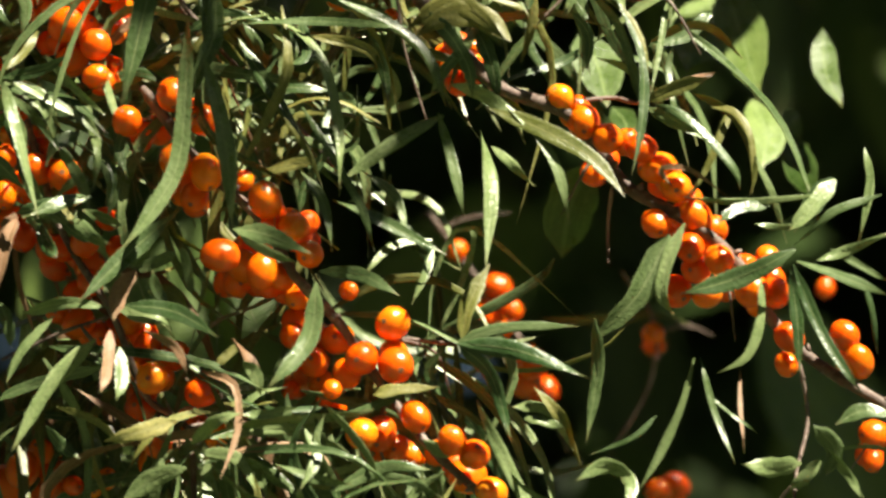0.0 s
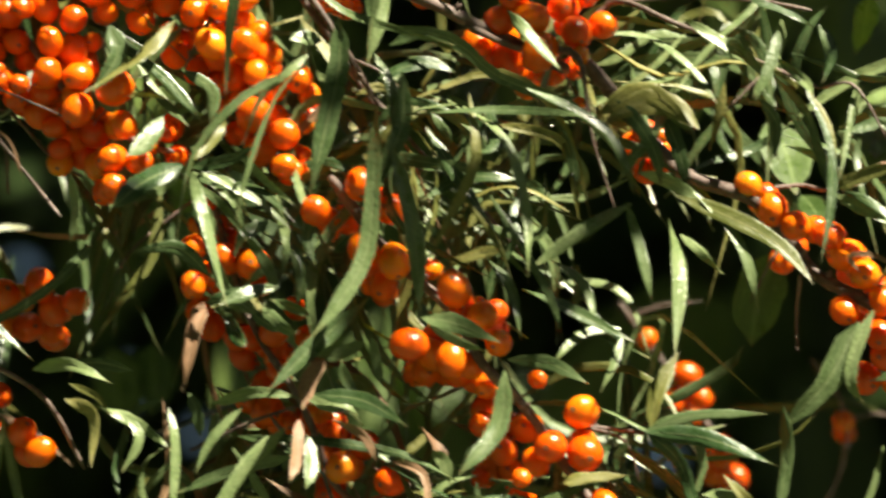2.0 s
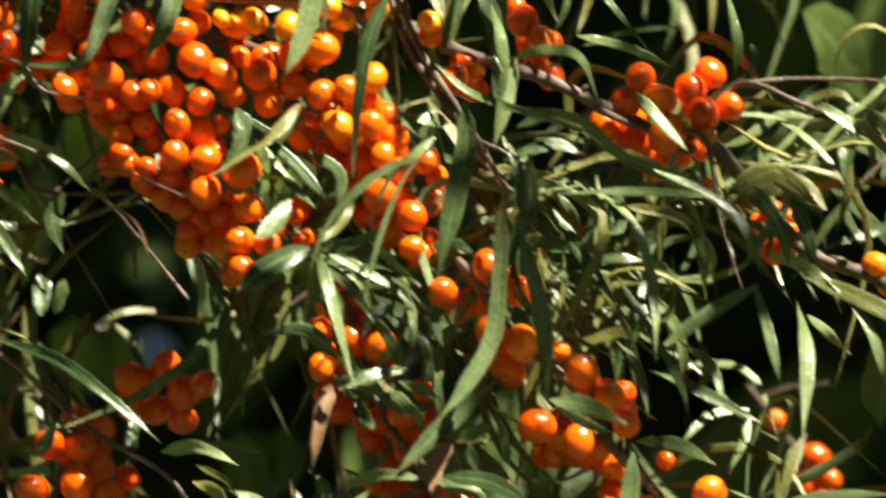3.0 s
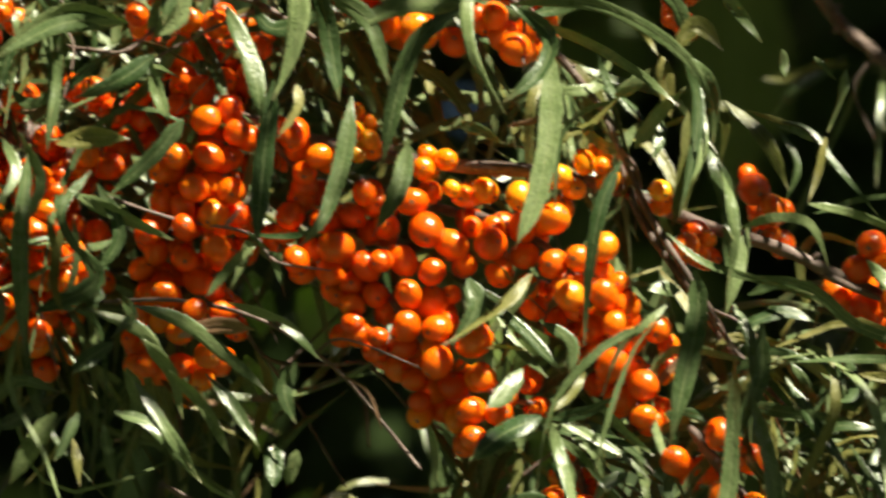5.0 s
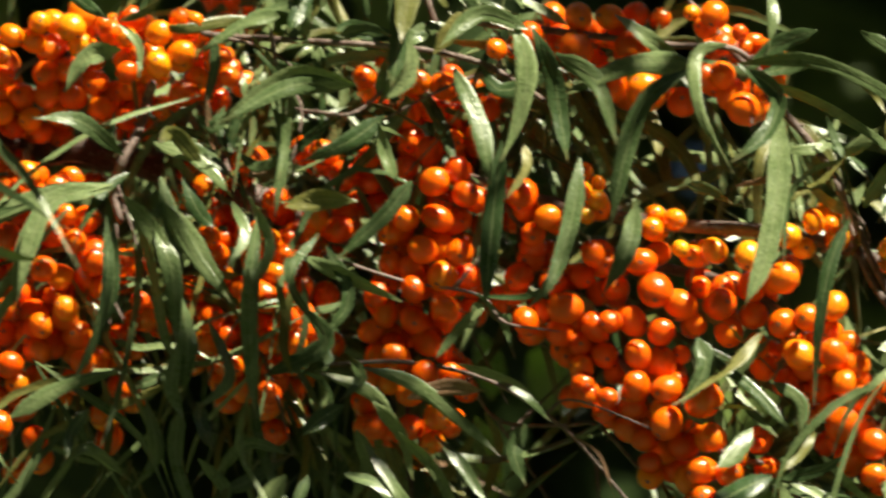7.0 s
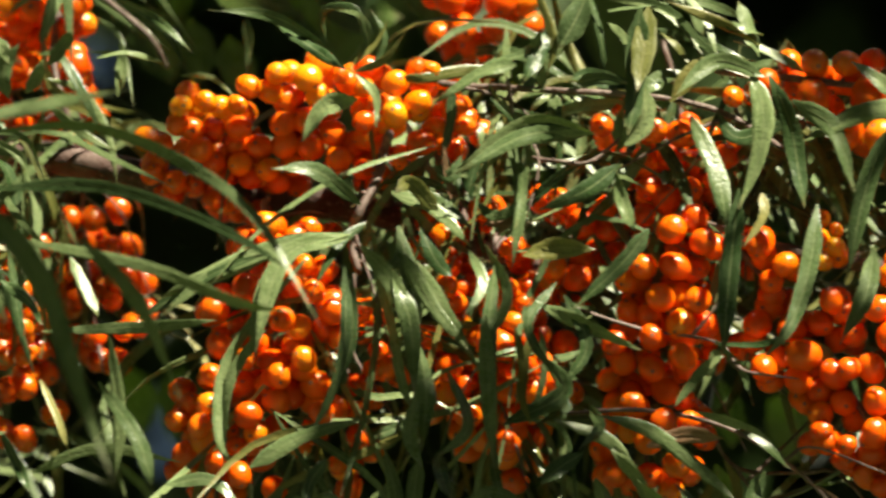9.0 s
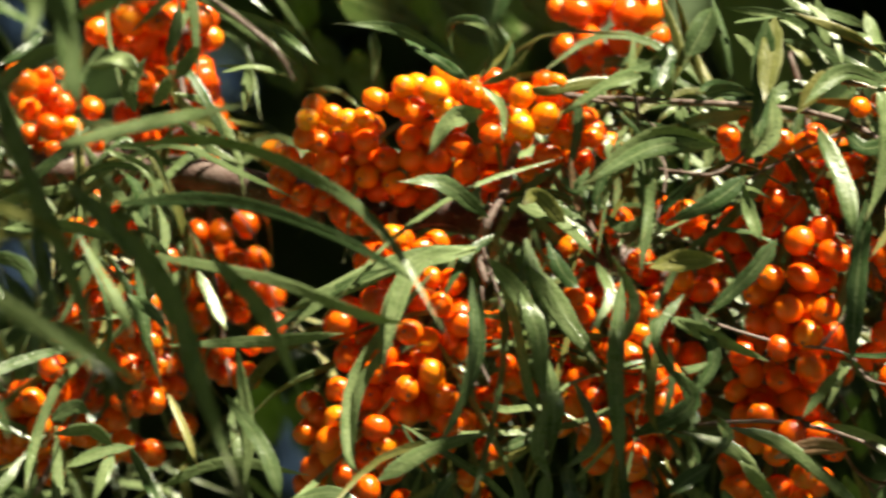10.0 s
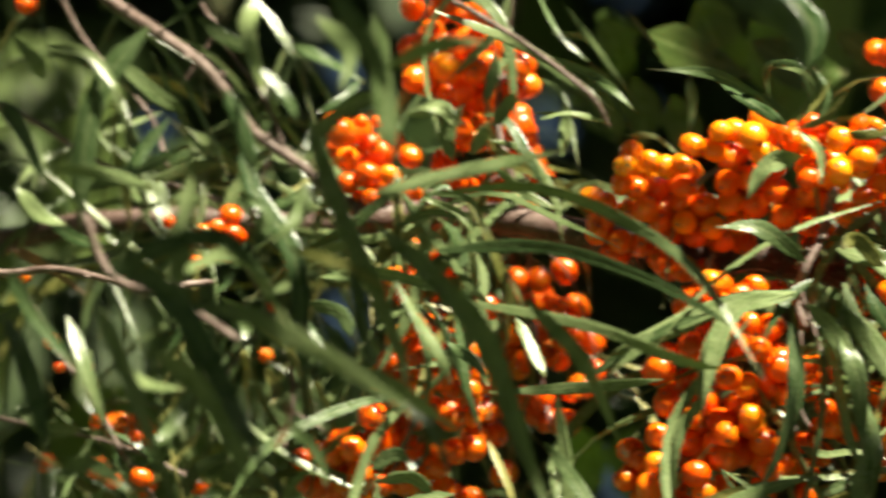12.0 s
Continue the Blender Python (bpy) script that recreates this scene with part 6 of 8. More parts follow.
leaf(b, "g", 2.5, (-167.5, 164.2, -8.0), (-173.5, 165.3, -10.0), (-177.5, 166.4, -12.0))
leaf(b, "g", 2.3, (-185.1, 162.5, -6.0), (-179.4, 159.2, -7.1), (-171.1, 156.5, -8.1))
leaf(b, "g", 2.8, (-202.4, 146.6, -8.0), (-203.1, 143.2, -5.9), (-204.3, 139.2, -3.8), roll=0)
leaf(b, "g", 2.0, (-64.6, 145.2, -6.0), (-59.8, 139.5, -8.5), (-54.5, 132.5, -10.9))
leaf(b, "g", 2.3, (-49.7, 132.7, -2.0), (-49.2, 127.9, -6.2), (-49.1, 123.0, -10.4))
leaf(b, "o", 4.3, (-79.0, 131.0, -4.0), (-78.2, 124.2, -2.8), (-77.2, 115.9, -1.5))
small_leaves(b, 95, 0.012, 0.055, 76)
side_twigs(b, 4, 463)

b = branch("thick brown sea buckthorn bough loaded with orange berries, sunlit ones coloured yellower", -514, 159, 85)
stem(b, 6.1, (-514, 159, 85), (-491, 162, 89), (-472, 164, 84), (-443, 164, 81), (-416, 163, 87), (-388, 162, 88))
stem(b, 7.9, (-387, 150, 30), (-375, 150, 34), (-348, 147, 29), (-326, 141, 26), (-303, 138, 32), (-274, 133, 33), (-252, 126, 27), (-231, 118, 28), (-211, 111, 33))
stem(b, 2.2, (-261, 145, 2), (-263, 141, 6), (-264, 133, 1), (-268, 124, -2), (-271, 118, 4), (-269, 110, 5))
stem(b, 1.1, (-293, 133, 14), (-294, 129, 18), (-294, 125, 13))
berries(b, (-313.8, 148.2, 0.1, 2.9), (-278.4, 162.5, -0.6, 3.4), (-272.8, 158.8, -2, 2.2), (-266.9, 155.3, -2, 2.6), (-264.1, 151.6, -2, 2.3), (-253.7, 159.5, -0.6, 3.2), (-243, 150.2, -2, 2.3), (-266.9, 146.6, -2, 2.9), (-311, 148, 5, 3.2), (-306.6, 148.5, 9.2, 3.1), (-318.7, 144.2, 5, 3.2), (-308.8, 142.5, 5, 3.1), (-299.2, 147.7, 5, 3.1), (-287.6, 154.8, 5, 3.4), (-288.3, 148.6, 5, 3.4), (-300.4, 145.3, 9.9, 2.9), rows=2)
berries(b, (-283.1, 149.6, 7.8, 3.1), (-253.8, 142.6, 5, 3.4), (-250.5, 146.9, 7.1, 2.9), (-242.5, 146.6, 5, 2.6), (-245.7, 147.1, 8.5, 2.3), (-321.6, 137.9, 10, 2.9), (-315.9, 135.7, 10, 3.2), (-311, 135.8, 12.8, 2.9), (-306, 140, 10, 3.1), (-299.6, 139.8, 10, 3.1), (-294.7, 144, 10, 3.4), (-288.3, 144.5, 10, 3.4), (-281.9, 143.6, 10, 3.4), (-292.5, 138.1, 10, 3.1), (-286.8, 140.4, 14.2, 3.1), (-276.3, 147, 10, 3.4), rows=2)
berries(b, (-271.7, 144.6, 12.8, 3.1), (-274.9, 140.5, 10, 3.1), (-268.5, 137.4, 10, 2.9), (-258.6, 140, 10, 3.2), (-264.3, 143, 10, 2.9), (-306, 130.6, 10, 2.9), (-303.9, 130.7, 14.9, 2.6), (-290.3, 135.5, 14.2, 2.6), (-297.4, 137.1, 14.2, 2.9), (-299, 152.1, 10, 2.6), (-303.8, 145.3, 14.2, 2.9), rows=2)
berries(b, (-288.5, 159.1, -4, 2.9), (-280.7, 157.7, -4, 3.6), (-279, 154.5, 0.9, 3.1), (-295.5, 156, -4, 3.1), (-290.7, 155.4, -0.5, 3.1), (-312.4, 151.5, -4, 2.9), (-306.1, 152.4, -4, 2.9), (-303, 152.1, 0.9, 3.1), (-298.3, 151.5, -4, 2.6), (-258.9, 155.7, -4, 3.5), (-258.9, 147.8, -4, 3.5), (-253.3, 150.7, -4, 3.2), (-249.8, 158.5, -4, 2.3), skin=LIT_BERRY, rows=2)
leaf(b, "g", 4.3, (-258.0, 111.0, -10.0), (-250.4, 104.0, -9.4), (-244.8, 94.1, -8.7), (-238.9, 85.7, -8.1))
leaf(b, "g", 4.3, (-257.4, 118.1, -10.0), (-253.5, 99.7, -9.5), (-254.8, 87.1, -9.1))
leaf(b, "g", 4.3, (-254.0, 125.9, -8.0), (-246.2, 123.5, -5.7), (-238.7, 117.2, -3.3))
leaf(b, "g", 3.3, (-287.0, 169.1, -12.0), (-278.6, 162.6, -16.4), (-269.3, 155.2, -20.8))
leaf(b, "g", 1.8, (-268.2, 156.8, -10.0), (-262.6, 149.9, -14.2), (-262.2, 140.7, -18.5))
leaf(b, "g", 5.3, (-267.0, 149.5, -14.0), (-275.6, 147.9, -12.2), (-281.2, 139.9, -10.4))
leaf(b, "g", 4.1, (-266.4, 123.2, -12.0), (-277.1, 131.6, -13.7), (-288.3, 132.1, -15.5))
leaf(b, "g", 5.1, (-269.1, 114.5, -14.0), (-282.4, 111.8, -14.9), (-288.0, 102.2, -15.9), (-292.4, 81.7, -16.8))
leaf(b, "g", 5.1, (-271.1, 117.1, -8.0), (-287.8, 113.9, -8.4), (-305.8, 106.4, -8.8), (-316.9, 101.6, -9.2))
leaf(b, "g", 3.6, (-259.3, 127.1, -8.0), (-248.7, 122.4, -8.7), (-239.5, 112.4, -9.4))
leaf(b, "g", 3.8, (-255.9, 110.8, -12.0), (-249.7, 98.9, -10.8), (-239.4, 85.5, -9.6))
leaf(b, "g", 4.6, (-258.6, 105.2, -12.0), (-253.9, 92.8, -13.2), (-252.8, 74.3, -14.3))
leaf(b, "g", 2.3, (-263.6, 118.1, -12.0), (-262.0, 109.8, -11.0), (-257.9, 108.9, -10.0), (-256.2, 119.3, -9.0))
leaf(b, "g", 2.3, (-268.7, 106.6, -10.0), (-269.0, 88.3, -9.6), (-275.5, 70.5, -9.3))
leaf(b, "g", 2.5, (-265.5, 119.8, -8.0), (-272.0, 113.4, -11.6), (-278.4, 100.0, -15.2))
leaf(b, "g", 3.3, (-248.8, 133.6, -8.0), (-244.6, 130.7, -8.0), (-241.8, 136.3, -8.0))
leaf(b, "g", 2.9, (-270.0, 157.1, -14.0), (-280.3, 166.4, -15.4), (-290.0, 171.0, -16.7), (-304.5, 172.1, -18.1))
leaf(b, "g", 1.5, (-269.9, 160.2, -10.0), (-264.6, 165.1, -12.7), (-266.3, 170.2, -15.5), (-274.3, 171.5, -18.2))
leaf(b, "g", 1.3, (-264.5, 157.7, -8.0), (-260.8, 165.9, -9.2), (-264.2, 172.9, -10.4))
leaf(b, "g", 2.3, (-330.1, 179.6, -6.0), (-317.8, 172.3, -9.9), (-308.0, 162.4, -13.9))
leaf(b, "g", 3.1, (-328.3, 154.5, -4.0), (-327.1, 162.2, -4.5), (-327.6, 168.6, -5.0))
leaf(b, "g", 1.8, (-296.1, 173.5, -4.0), (-295.1, 168.7, -3.1), (-295.6, 163.4, -2.1))
leaf(b, "g", 1.3, (-332.9, 163.3, -8.0), (-325.2, 164.6, -7.5), (-314.7, 161.4, -7.0))
leaf(b, "g", 2.3, (-345.2, 152.2, -8.0), (-336.1, 144.2, -7.5), (-328.3, 139.8, -7.0))
leaf(b, "g", 3.6, (-344.9, 162.0, -8.0), (-340.2, 166.9, -10.9), (-338.3, 168.9, -13.8))
leaf(b, "g", 2.8, (-338.7, 112.5, -10.0), (-333.9, 103.2, -13.0), (-330.6, 96.0, -16.0))
leaf(b, "o", 1.6, (-269.1, 158.3, -12.0), (-262.9, 163.8, -11.9), (-259.7, 169.8, -11.9))
leaf(b, "g", 1.4, (-268.5, 157.7, -12.0), (-264.8, 162.7, -16.5), (-265.5, 168.6, -20.9))
leaf(b, "o", 1.9, (-267.6, 156.4, -14.0), (-259.7, 158.4, -17.6), (-254.2, 164.2, -21.3))
leaf(b, "g", 2.2, (-267.6, 155.9, -14.0), (-262.4, 150.1, -15.7), (-261.5, 142.7, -17.3))
small_leaves(b, 12, 0.012, 0.055, 79)
side_twigs(b, 4, 508)

b = branch("hanging sea buckthorn twig with a long string of berries", -294, 131, 12)
stem(b, 1.5, (-294, 131, 12), (-294, 123, 16), (-297, 105, 11), (-301, 84, 8), (-305, 63, 14), (-306, 49, 15))
stem(b, 1.0, (-271, 111, 10), (-272, 96, 14), (-274, 75, 9))
berries(b, (-291.2, 121.2, -2, 3.5), (-296.3, 105.4, -2, 3.5), (-287.2, 97.3, -2, 3.4), (-287.8, 83.1, -2, 3.2), (-295.5, 73.4, -2, 3.4), (-294.1, 70.1, 2.9, 3.4), (-307.4, 70.9, -2, 3.2), (-281.6, 87.2, -2, 3.2), (-277.3, 73.6, -2, 2.9), (-279.5, 104.1, -2, 3.1), (-284.3, 118.8, 2, 3.4), (-297, 117.7, 2, 3.4), (-304.6, 100.8, 2, 3.5), (-287.8, 110.3, 2, 3.1), (-282.2, 111.6, 2, 2.9), (-283.5, 95.9, 2, 2.9), rows=2)
berries(b, (-303.2, 92.2, 2, 3.5), (-296.9, 88.5, 2, 2.9), (-305.3, 84.4, 2, 3.2), (-305.9, 77.3, 2, 3.2), (-298.1, 59.4, 2, 3.2), (-289.1, 77.6, 2, 3.4), (-275.1, 99.9, 2, 3.4), (-263.9, 89.7, 2, 2.3), (-266.7, 100.4, 2, 2.1), (-298.9, 66.5, 2, 2.6), (-303.8, 62.4, 2, 2.9), (-290.1, 118.2, 8, 3.1), (-303.4, 106.4, 8, 2.9), (-295, 99.7, 8, 2.9), (-299.6, 99.7, 10.8, 3.1), (-294.2, 94, 8, 2.6), rows=2)
berries(b, (-286.5, 93, 8, 2.3), (-298.4, 83.4, 8, 3.4), (-292.8, 83.2, 8, 2.9), (-280.1, 82.9, 8, 3.8), (-283.5, 86.7, 12.2, 3.4), (-281.6, 79.8, 13.6, 3.1), (-311.1, 78.8, 8, 2.9), (-314.6, 74.6, 8, 2.9), (-312.4, 66, 8, 3.4), (-315.2, 62.7, 12.2, 3.1), (-271.7, 101.2, 8, 3.1), (-274.5, 94.1, 8, 3.1), (-266.1, 86, 8, 2.6), (-270.3, 82.6, 8, 2.9), (-269.6, 75.5, 8, 2.6), (-310.7, 63.8, 15, 2.9), rows=2)
berries(b, (-302.5, 58.6, 8, 2.6), (-274.5, 62.8, 8, 2.6), rows=2)
leaf(b, "g", 2.8, (-289.9, 92.5, -12.0), (-298.7, 80.4, -10.1), (-300.6, 56.9, -8.2))
leaf(b, "g", 4.1, (-293.8, 58.1, -12.0), (-281.2, 65.1, -12.7), (-265.2, 69.4, -13.4))
leaf(b, "g", 2.8, (-315.2, 55.2, -8.0), (-302.5, 55.4, -9.1), (-291.8, 42.0, -10.2))
leaf(b, "g", 3.0, (-281.8, 46.7, -8.0), (-275.1, 51.2, -6.1), (-264.2, 42.9, -4.3))
leaf(b, "g", 3.8, (-261.3, 63.5, -6.0), (-258.7, 49.8, -4.0), (-264.5, 41.9, -2.1))
leaf(b, "g", 3.1, (-275.2, 61.0, -6.0), (-279.0, 55.0, -8.4), (-280.0, 47.5, -10.8))
leaf(b, "g", 2.8, (-347.1, 58.2, -12.0), (-331.4, 64.4, -9.8), (-311.1, 60.9, -7.5))
leaf(b, "g", 2.5, (-322.4, 97.2, -6.0), (-303.5, 107.0, -10.4), (-288.8, 111.2, -14.8))
leaf(b, "g", 3.2, (-320.2, 80.6, -62.0), (-317.7, 61.6, -60.2), (-319.2, 45.5, -58.4))
leaf(b, "g", 3.7, (-320.9, 67.0, -74.0), (-311.3, 52.9, -74.4), (-307.1, 39.1, -74.9))
leaf(b, "g", 4.2, (-268.8, 115.3, -14), (-279.9, 113.5, -14), (-287.6, 106.6, -14), (-291.7, 95.4, -14), (-293.1, 83.5, -14))
leaf(b, "g", 3.8, (-270, 115.8, -10), (-286.1, 113.9, -10), (-302.9, 107.3, -10), (-316.8, 96.3, -10))
leaf(b, "g", 2.6, (-270.4, 108, -12), (-270.1, 91, -12), (-273.2, 77, -12), (-279.4, 64.5, -12))
leaf(b, "g", 2.6, (-280.6, 110.4, -9), (-294.6, 93.8, -9), (-301.2, 81.2, -9), (-301.4, 65.7, -9), (-298.3, 59.7, -9))
leaf(b, "g", 4.2, (-266.3, 112.9, -12), (-259, 104.1, -12), (-254.4, 94.1, -12), (-253.7, 84.2, -12))
leaf(b, "g", 3.2, (-263.9, 109.5, -11), (-259.4, 95.9, -11), (-256.4, 79.6, -11), (-253.9, 71.7, -11))
small_leaves(b, 25, 0.012, 0.055, 80)
small_leaves(b, 10, -0.012, -0.003, 102, "gggggo", long=1.2)
side_twigs(b, 4, 531)

b = branch("upper sea buckthorn twig with a cluster of red-orange berries", -348, 207, 36)
stem(b, 1.8, (-348, 207, 36), (-350, 192, 40), (-351, 174, 35), (-347, 159, 32), (-350, 150, 38))
berries(b, (-364.1, 205.7, 34, 3.6), (-345.9, 187.8, 34, 3.8), (-347.5, 183.3, 38.9, 3.5), (-345.2, 172.3, 34, 3.6), (-360.5, 172, 34, 3.4), (-364.1, 188.7, 34, 4), (-356.8, 187.6, 34, 3.6), (-372.1, 186.1, 34, 3.4), (-353.9, 190.8, 38.2, 2.9), (-369.5, 189, 40, 3.4), (-352.5, 183, 42.8, 3.4), (-360.8, 184.6, 40, 3.4), (-365.7, 184.3, 42.8, 2.9), (-357.5, 182.6, 46.3, 3.1), (-363.7, 194.6, 40, 3.6), (-371, 196.5, 40, 3.1), rows=2)
berries(b, (-369.1, 201.2, 41.4, 2.6), (-360.1, 198.5, 44.2, 3.6), (-354.9, 201.7, 40, 3.4), (-373.9, 206.3, 40, 3.1), (-356.9, 206.2, 42.8, 2.9), (-357.9, 170.7, 40, 3.1), (-354.9, 173.7, 43.5, 2.9), (-349.9, 173.3, 40, 2.9), (-349.9, 169.9, 44.2, 2.9), (-353.5, 163.1, 40, 3.1), (-341.9, 162.6, 40, 2.6), (-363.7, 162.1, 40, 2.3), (-355.7, 155.9, 40, 2.3), (-347.7, 156.3, 40, 2.6), (-359.3, 159, 40, 2.6), rows=2)
berries(b, (-251.1, 189.1, 42.9, 4), (-245.9, 192.2, 47.1, 3.6), (-248.7, 182.4, 46.1, 4), (-246.4, 179.4, 53.2, 4), (-238.5, 188.9, 45.2, 4.4), (-233.4, 190.5, 50.9, 4), (-240.5, 183, 49.6, 3.7), (-251.5, 179.7, 59.2, 4.2), (-243.3, 198, 49.9, 3.7), (-235.5, 196.4, 44.9, 3.7), (-256.4, 184.5, 61.8, 3.7), (-245, 178.9, 62.9, 3.7), (-257.3, 193.9, 57.9, 3.4), (-237.1, 188, 57.7, 3.7), (-247.4, 190.7, 53.7, 3.3), (-243, 180.2, 69.4, 3.4))
berries(b, (-245.7, 178.1, 74.3, 3.5), (-250.2, 183.5, 64.6, 3.7), (-248.8, 179.8, 69.5, 3.4), (-250.8, 181.1, 75.4, 3.5), (-235.9, 192.7, 62.3, 3.3), (-238.8, 188.9, 66.7, 3.7), (-233.5, 194.8, 56.3, 3.6), (-233.9, 189.1, 71.5, 3.6), (-239.4, 197, 55.3, 3.6), (-243.6, 181.9, 79.1, 3.4))
leaf(b, "g", 3.0, (-347.0, 167.8, -8.0), (-344.7, 173.1, -9.7), (-343.4, 182.0, -11.3))
small_leaves(b, 8, 0.012, 0.055, 83)
small_leaves(b, 12, -0.02, -0.004, 105, "gggggo")

b = branch("sea buckthorn twig with berries behind drooping narrow leaves", -363, 147, 30)
stem(b, 1.7, (-363, 147, 30), (-368, 141, 34), (-368, 119, 29), (-370, 99, 26), (-378, 83, 32), (-387, 66, 33))
stem(b, 0.8, (-367, 154, 26), (-361, 149, 30), (-352, 133, 25))
berries(b, (-372, 129.6, 22, 3.6), (-380.6, 96.6, 22, 3.6), (-363.4, 106.1, 22, 3.8), (-368, 110.3, 24.1, 3.5), (-355.5, 102.2, 22, 2.6), (-370.5, 119.4, 22, 3.1), (-359.1, 115.3, 22, 3.2), (-385.6, 88.2, 22, 3.5), (-356.9, 109.4, 22, 2.6), (-388.7, 169.8, 22, 3.9), (-359.1, 125.5, 22, 2.3), (-398.5, 85.8, 22, 2.9), (-367.1, 119.7, 27, 3.4), (-363.7, 121.4, 31.9, 3.1), (-370.9, 114.2, 27.7, 2.9), (-367, 117.6, 34, 2.9), rows=2)
berries(b, (-364.3, 137, 27, 3.2), (-370.8, 140.2, 27, 2.6), (-361.4, 103.5, 27, 2.9), (-369.3, 103.8, 27, 3.1), (-380.8, 90.5, 27, 3.9), (-376.7, 92.1, 31.9, 3.4), (-391.6, 88.7, 27, 3.4), (-394.5, 85.4, 31.2, 3.1), (-384.4, 82.7, 27, 3.5), (-364.3, 88.4, 27, 2.6), (-362.3, 88.7, 31.9, 2.9), (-383.1, 159.8, 27, 3.4), (-377.3, 159.5, 27, 2.6), (-388.4, 158.2, 28.4, 2.9), (-384.6, 173.8, 27, 1.7), (-380.2, 173.6, 27, 1.7), rows=2)
berries(b, (-378.7, 165.5, 27, 1.9), (-382.3, 153.9, 27, 2.3), (-368.2, 100.7, 33, 3.1), (-378.3, 112.7, 33, 3.1), (-376.9, 118.5, 33, 2.6), (-357.4, 97.4, 33, 2.6), (-362.5, 96.9, 33, 2.9), (-356, 99.7, 37.2, 2.3), (-375.4, 105.3, 33, 2.9), (-376.5, 101.5, 35.1, 2.1), (-389.9, 82.8, 33.7, 3.4), (-398, 81.8, 34.4, 3.4), (-380.4, 80.9, 33, 3.1), (-377.1, 85.4, 34.4, 3.1), (-370.4, 82.7, 33, 2.6), (-393.6, 80.7, 37.9, 2.9), rows=2)
berries(b, (-385.5, 78.6, 33, 2.9), (-385.7, 164.3, 33, 2.3), (-376.9, 134.6, 33, 2.6), rows=2)
leaf(b, "g", 1.3, (-362.6, 143.7, -10.0), (-354.6, 140.6, -8.5), (-347.5, 131.8, -7.0))
leaf(b, "g", 1.3, (-362.0, 144.2, -10.0), (-350.8, 138.1, -12.4), (-347.8, 127.7, -14.7))
leaf(b, "g", 1.5, (-360.8, 145.1, -10.0), (-350.3, 143.2, -8.9), (-345.5, 131.9, -7.8))
leaf(b, "g", 2.8, (-346.3, 94.9, -6.0), (-317.6, 94.7, -9.2), (-301.7, 95.2, -12.3))
leaf(b, "y", 2.0, (-345.8, 81.8, -10.0), (-340.6, 70.9, -13.7), (-336.9, 61.0, -17.4))
leaf(b, "g", 3.8, (-366.3, 165.6, -8.0), (-357.2, 166.7, -11.1), (-353.8, 160.8, -14.1))
leaf(b, "g", 4.1, (-354.8, 153.7, -8.0), (-355.9, 160.4, -10.2), (-351.3, 166.9, -12.4))
leaf(b, "g", 3.3, (-350.6, 155.0, -8.0), (-347.3, 158.6, -10.5), (-345.5, 162.2, -13.0))
leaf(b, "g", 2.8, (-356.6, 107.9, -8.0), (-348.1, 100.9, -12.2), (-344.5, 94.2, -16.4))
leaf(b, "g", 3.3, (-359.8, 69.6, -8.0), (-365.4, 73.8, -8.7), (-375.1, 72.6, -9.4))
leaf(b, "g", 3.3, (-372.4, 64.3, -8.0), (-362.6, 68.2, -8.2), (-354.1, 69.3, -8.5))
leaf(b, "g", 3.0, (-359.8, 68.2, -8.0), (-362.2, 60.7, -10.2), (-364.5, 53.3, -12.3))
leaf(b, "g", 3.3, (-355.6, 69.4, -8.0), (-351.3, 60.8, -8.2), (-348.4, 53.6, -8.4))
leaf(b, "g", 3.8, (-375.0, 76.0, -10.0), (-369.0, 78.9, -12.2), (-364.4, 76.9, -14.4))
leaf(b, "g", 2.3, (-354.5, 116.4, -8.0), (-352.5, 102.3, -6.8), (-350.5, 89.7, -5.7))
leaf(b, "g", 2.6, (-380.4, 179.1, 5.0), (-385.6, 172.7, 2.1), (-390.8, 169.3, -0.8))
leaf(b, "g", 3.1, (-397.0, 159.4, 35.0), (-406.4, 155.3, 34.7), (-418.2, 149.6, 34.4))
small_leaves(b, 22, 0.012, 0.055, 85)
small_leaves(b, 22, -0.03, -0.004, 104, "gggggo")
side_twigs(b, 4, 573)

b = branch("thin sea buckthorn twig with a small shaded berry bunch", -346, 151, 60)
stem(b, 1.1, (-346, 151, 60), (-348, 142, 64), (-345, 120, 59), (-341, 98, 56))
berries(b, (-350.1, 138.5, 58, 3.1), (-344.3, 138.3, 58, 3.2), (-337.9, 100.6, 58, 3.8), (-336.4, 108.6, 58, 2.6), (-343.7, 107.4, 58, 3.1), (-335.6, 123.2, 58, 2.3), (-353.4, 133.4, 64, 3.4), (-348, 133.8, 66.8, 3.4), (-341, 132.2, 64, 3.1), (-351.9, 126, 64, 3.4), (-346.7, 126.5, 67.5, 3.5), (-338.8, 123.2, 64, 3.1), (-349, 118.5, 64, 3.2), (-344.5, 120.5, 67.5, 3.2), (-343.2, 102.8, 64, 3.1), (-349.8, 109.7, 64, 2.6), rows=1)
berries(b, (-353.4, 122.5, 68.2, 2.9), (-339.6, 129.5, 68.9, 2.9), (-349.1, 124.9, 73.1, 2.9), (-340.3, 118.1, 64, 2.6), rows=1)
side_twigs(b, 4, 581)

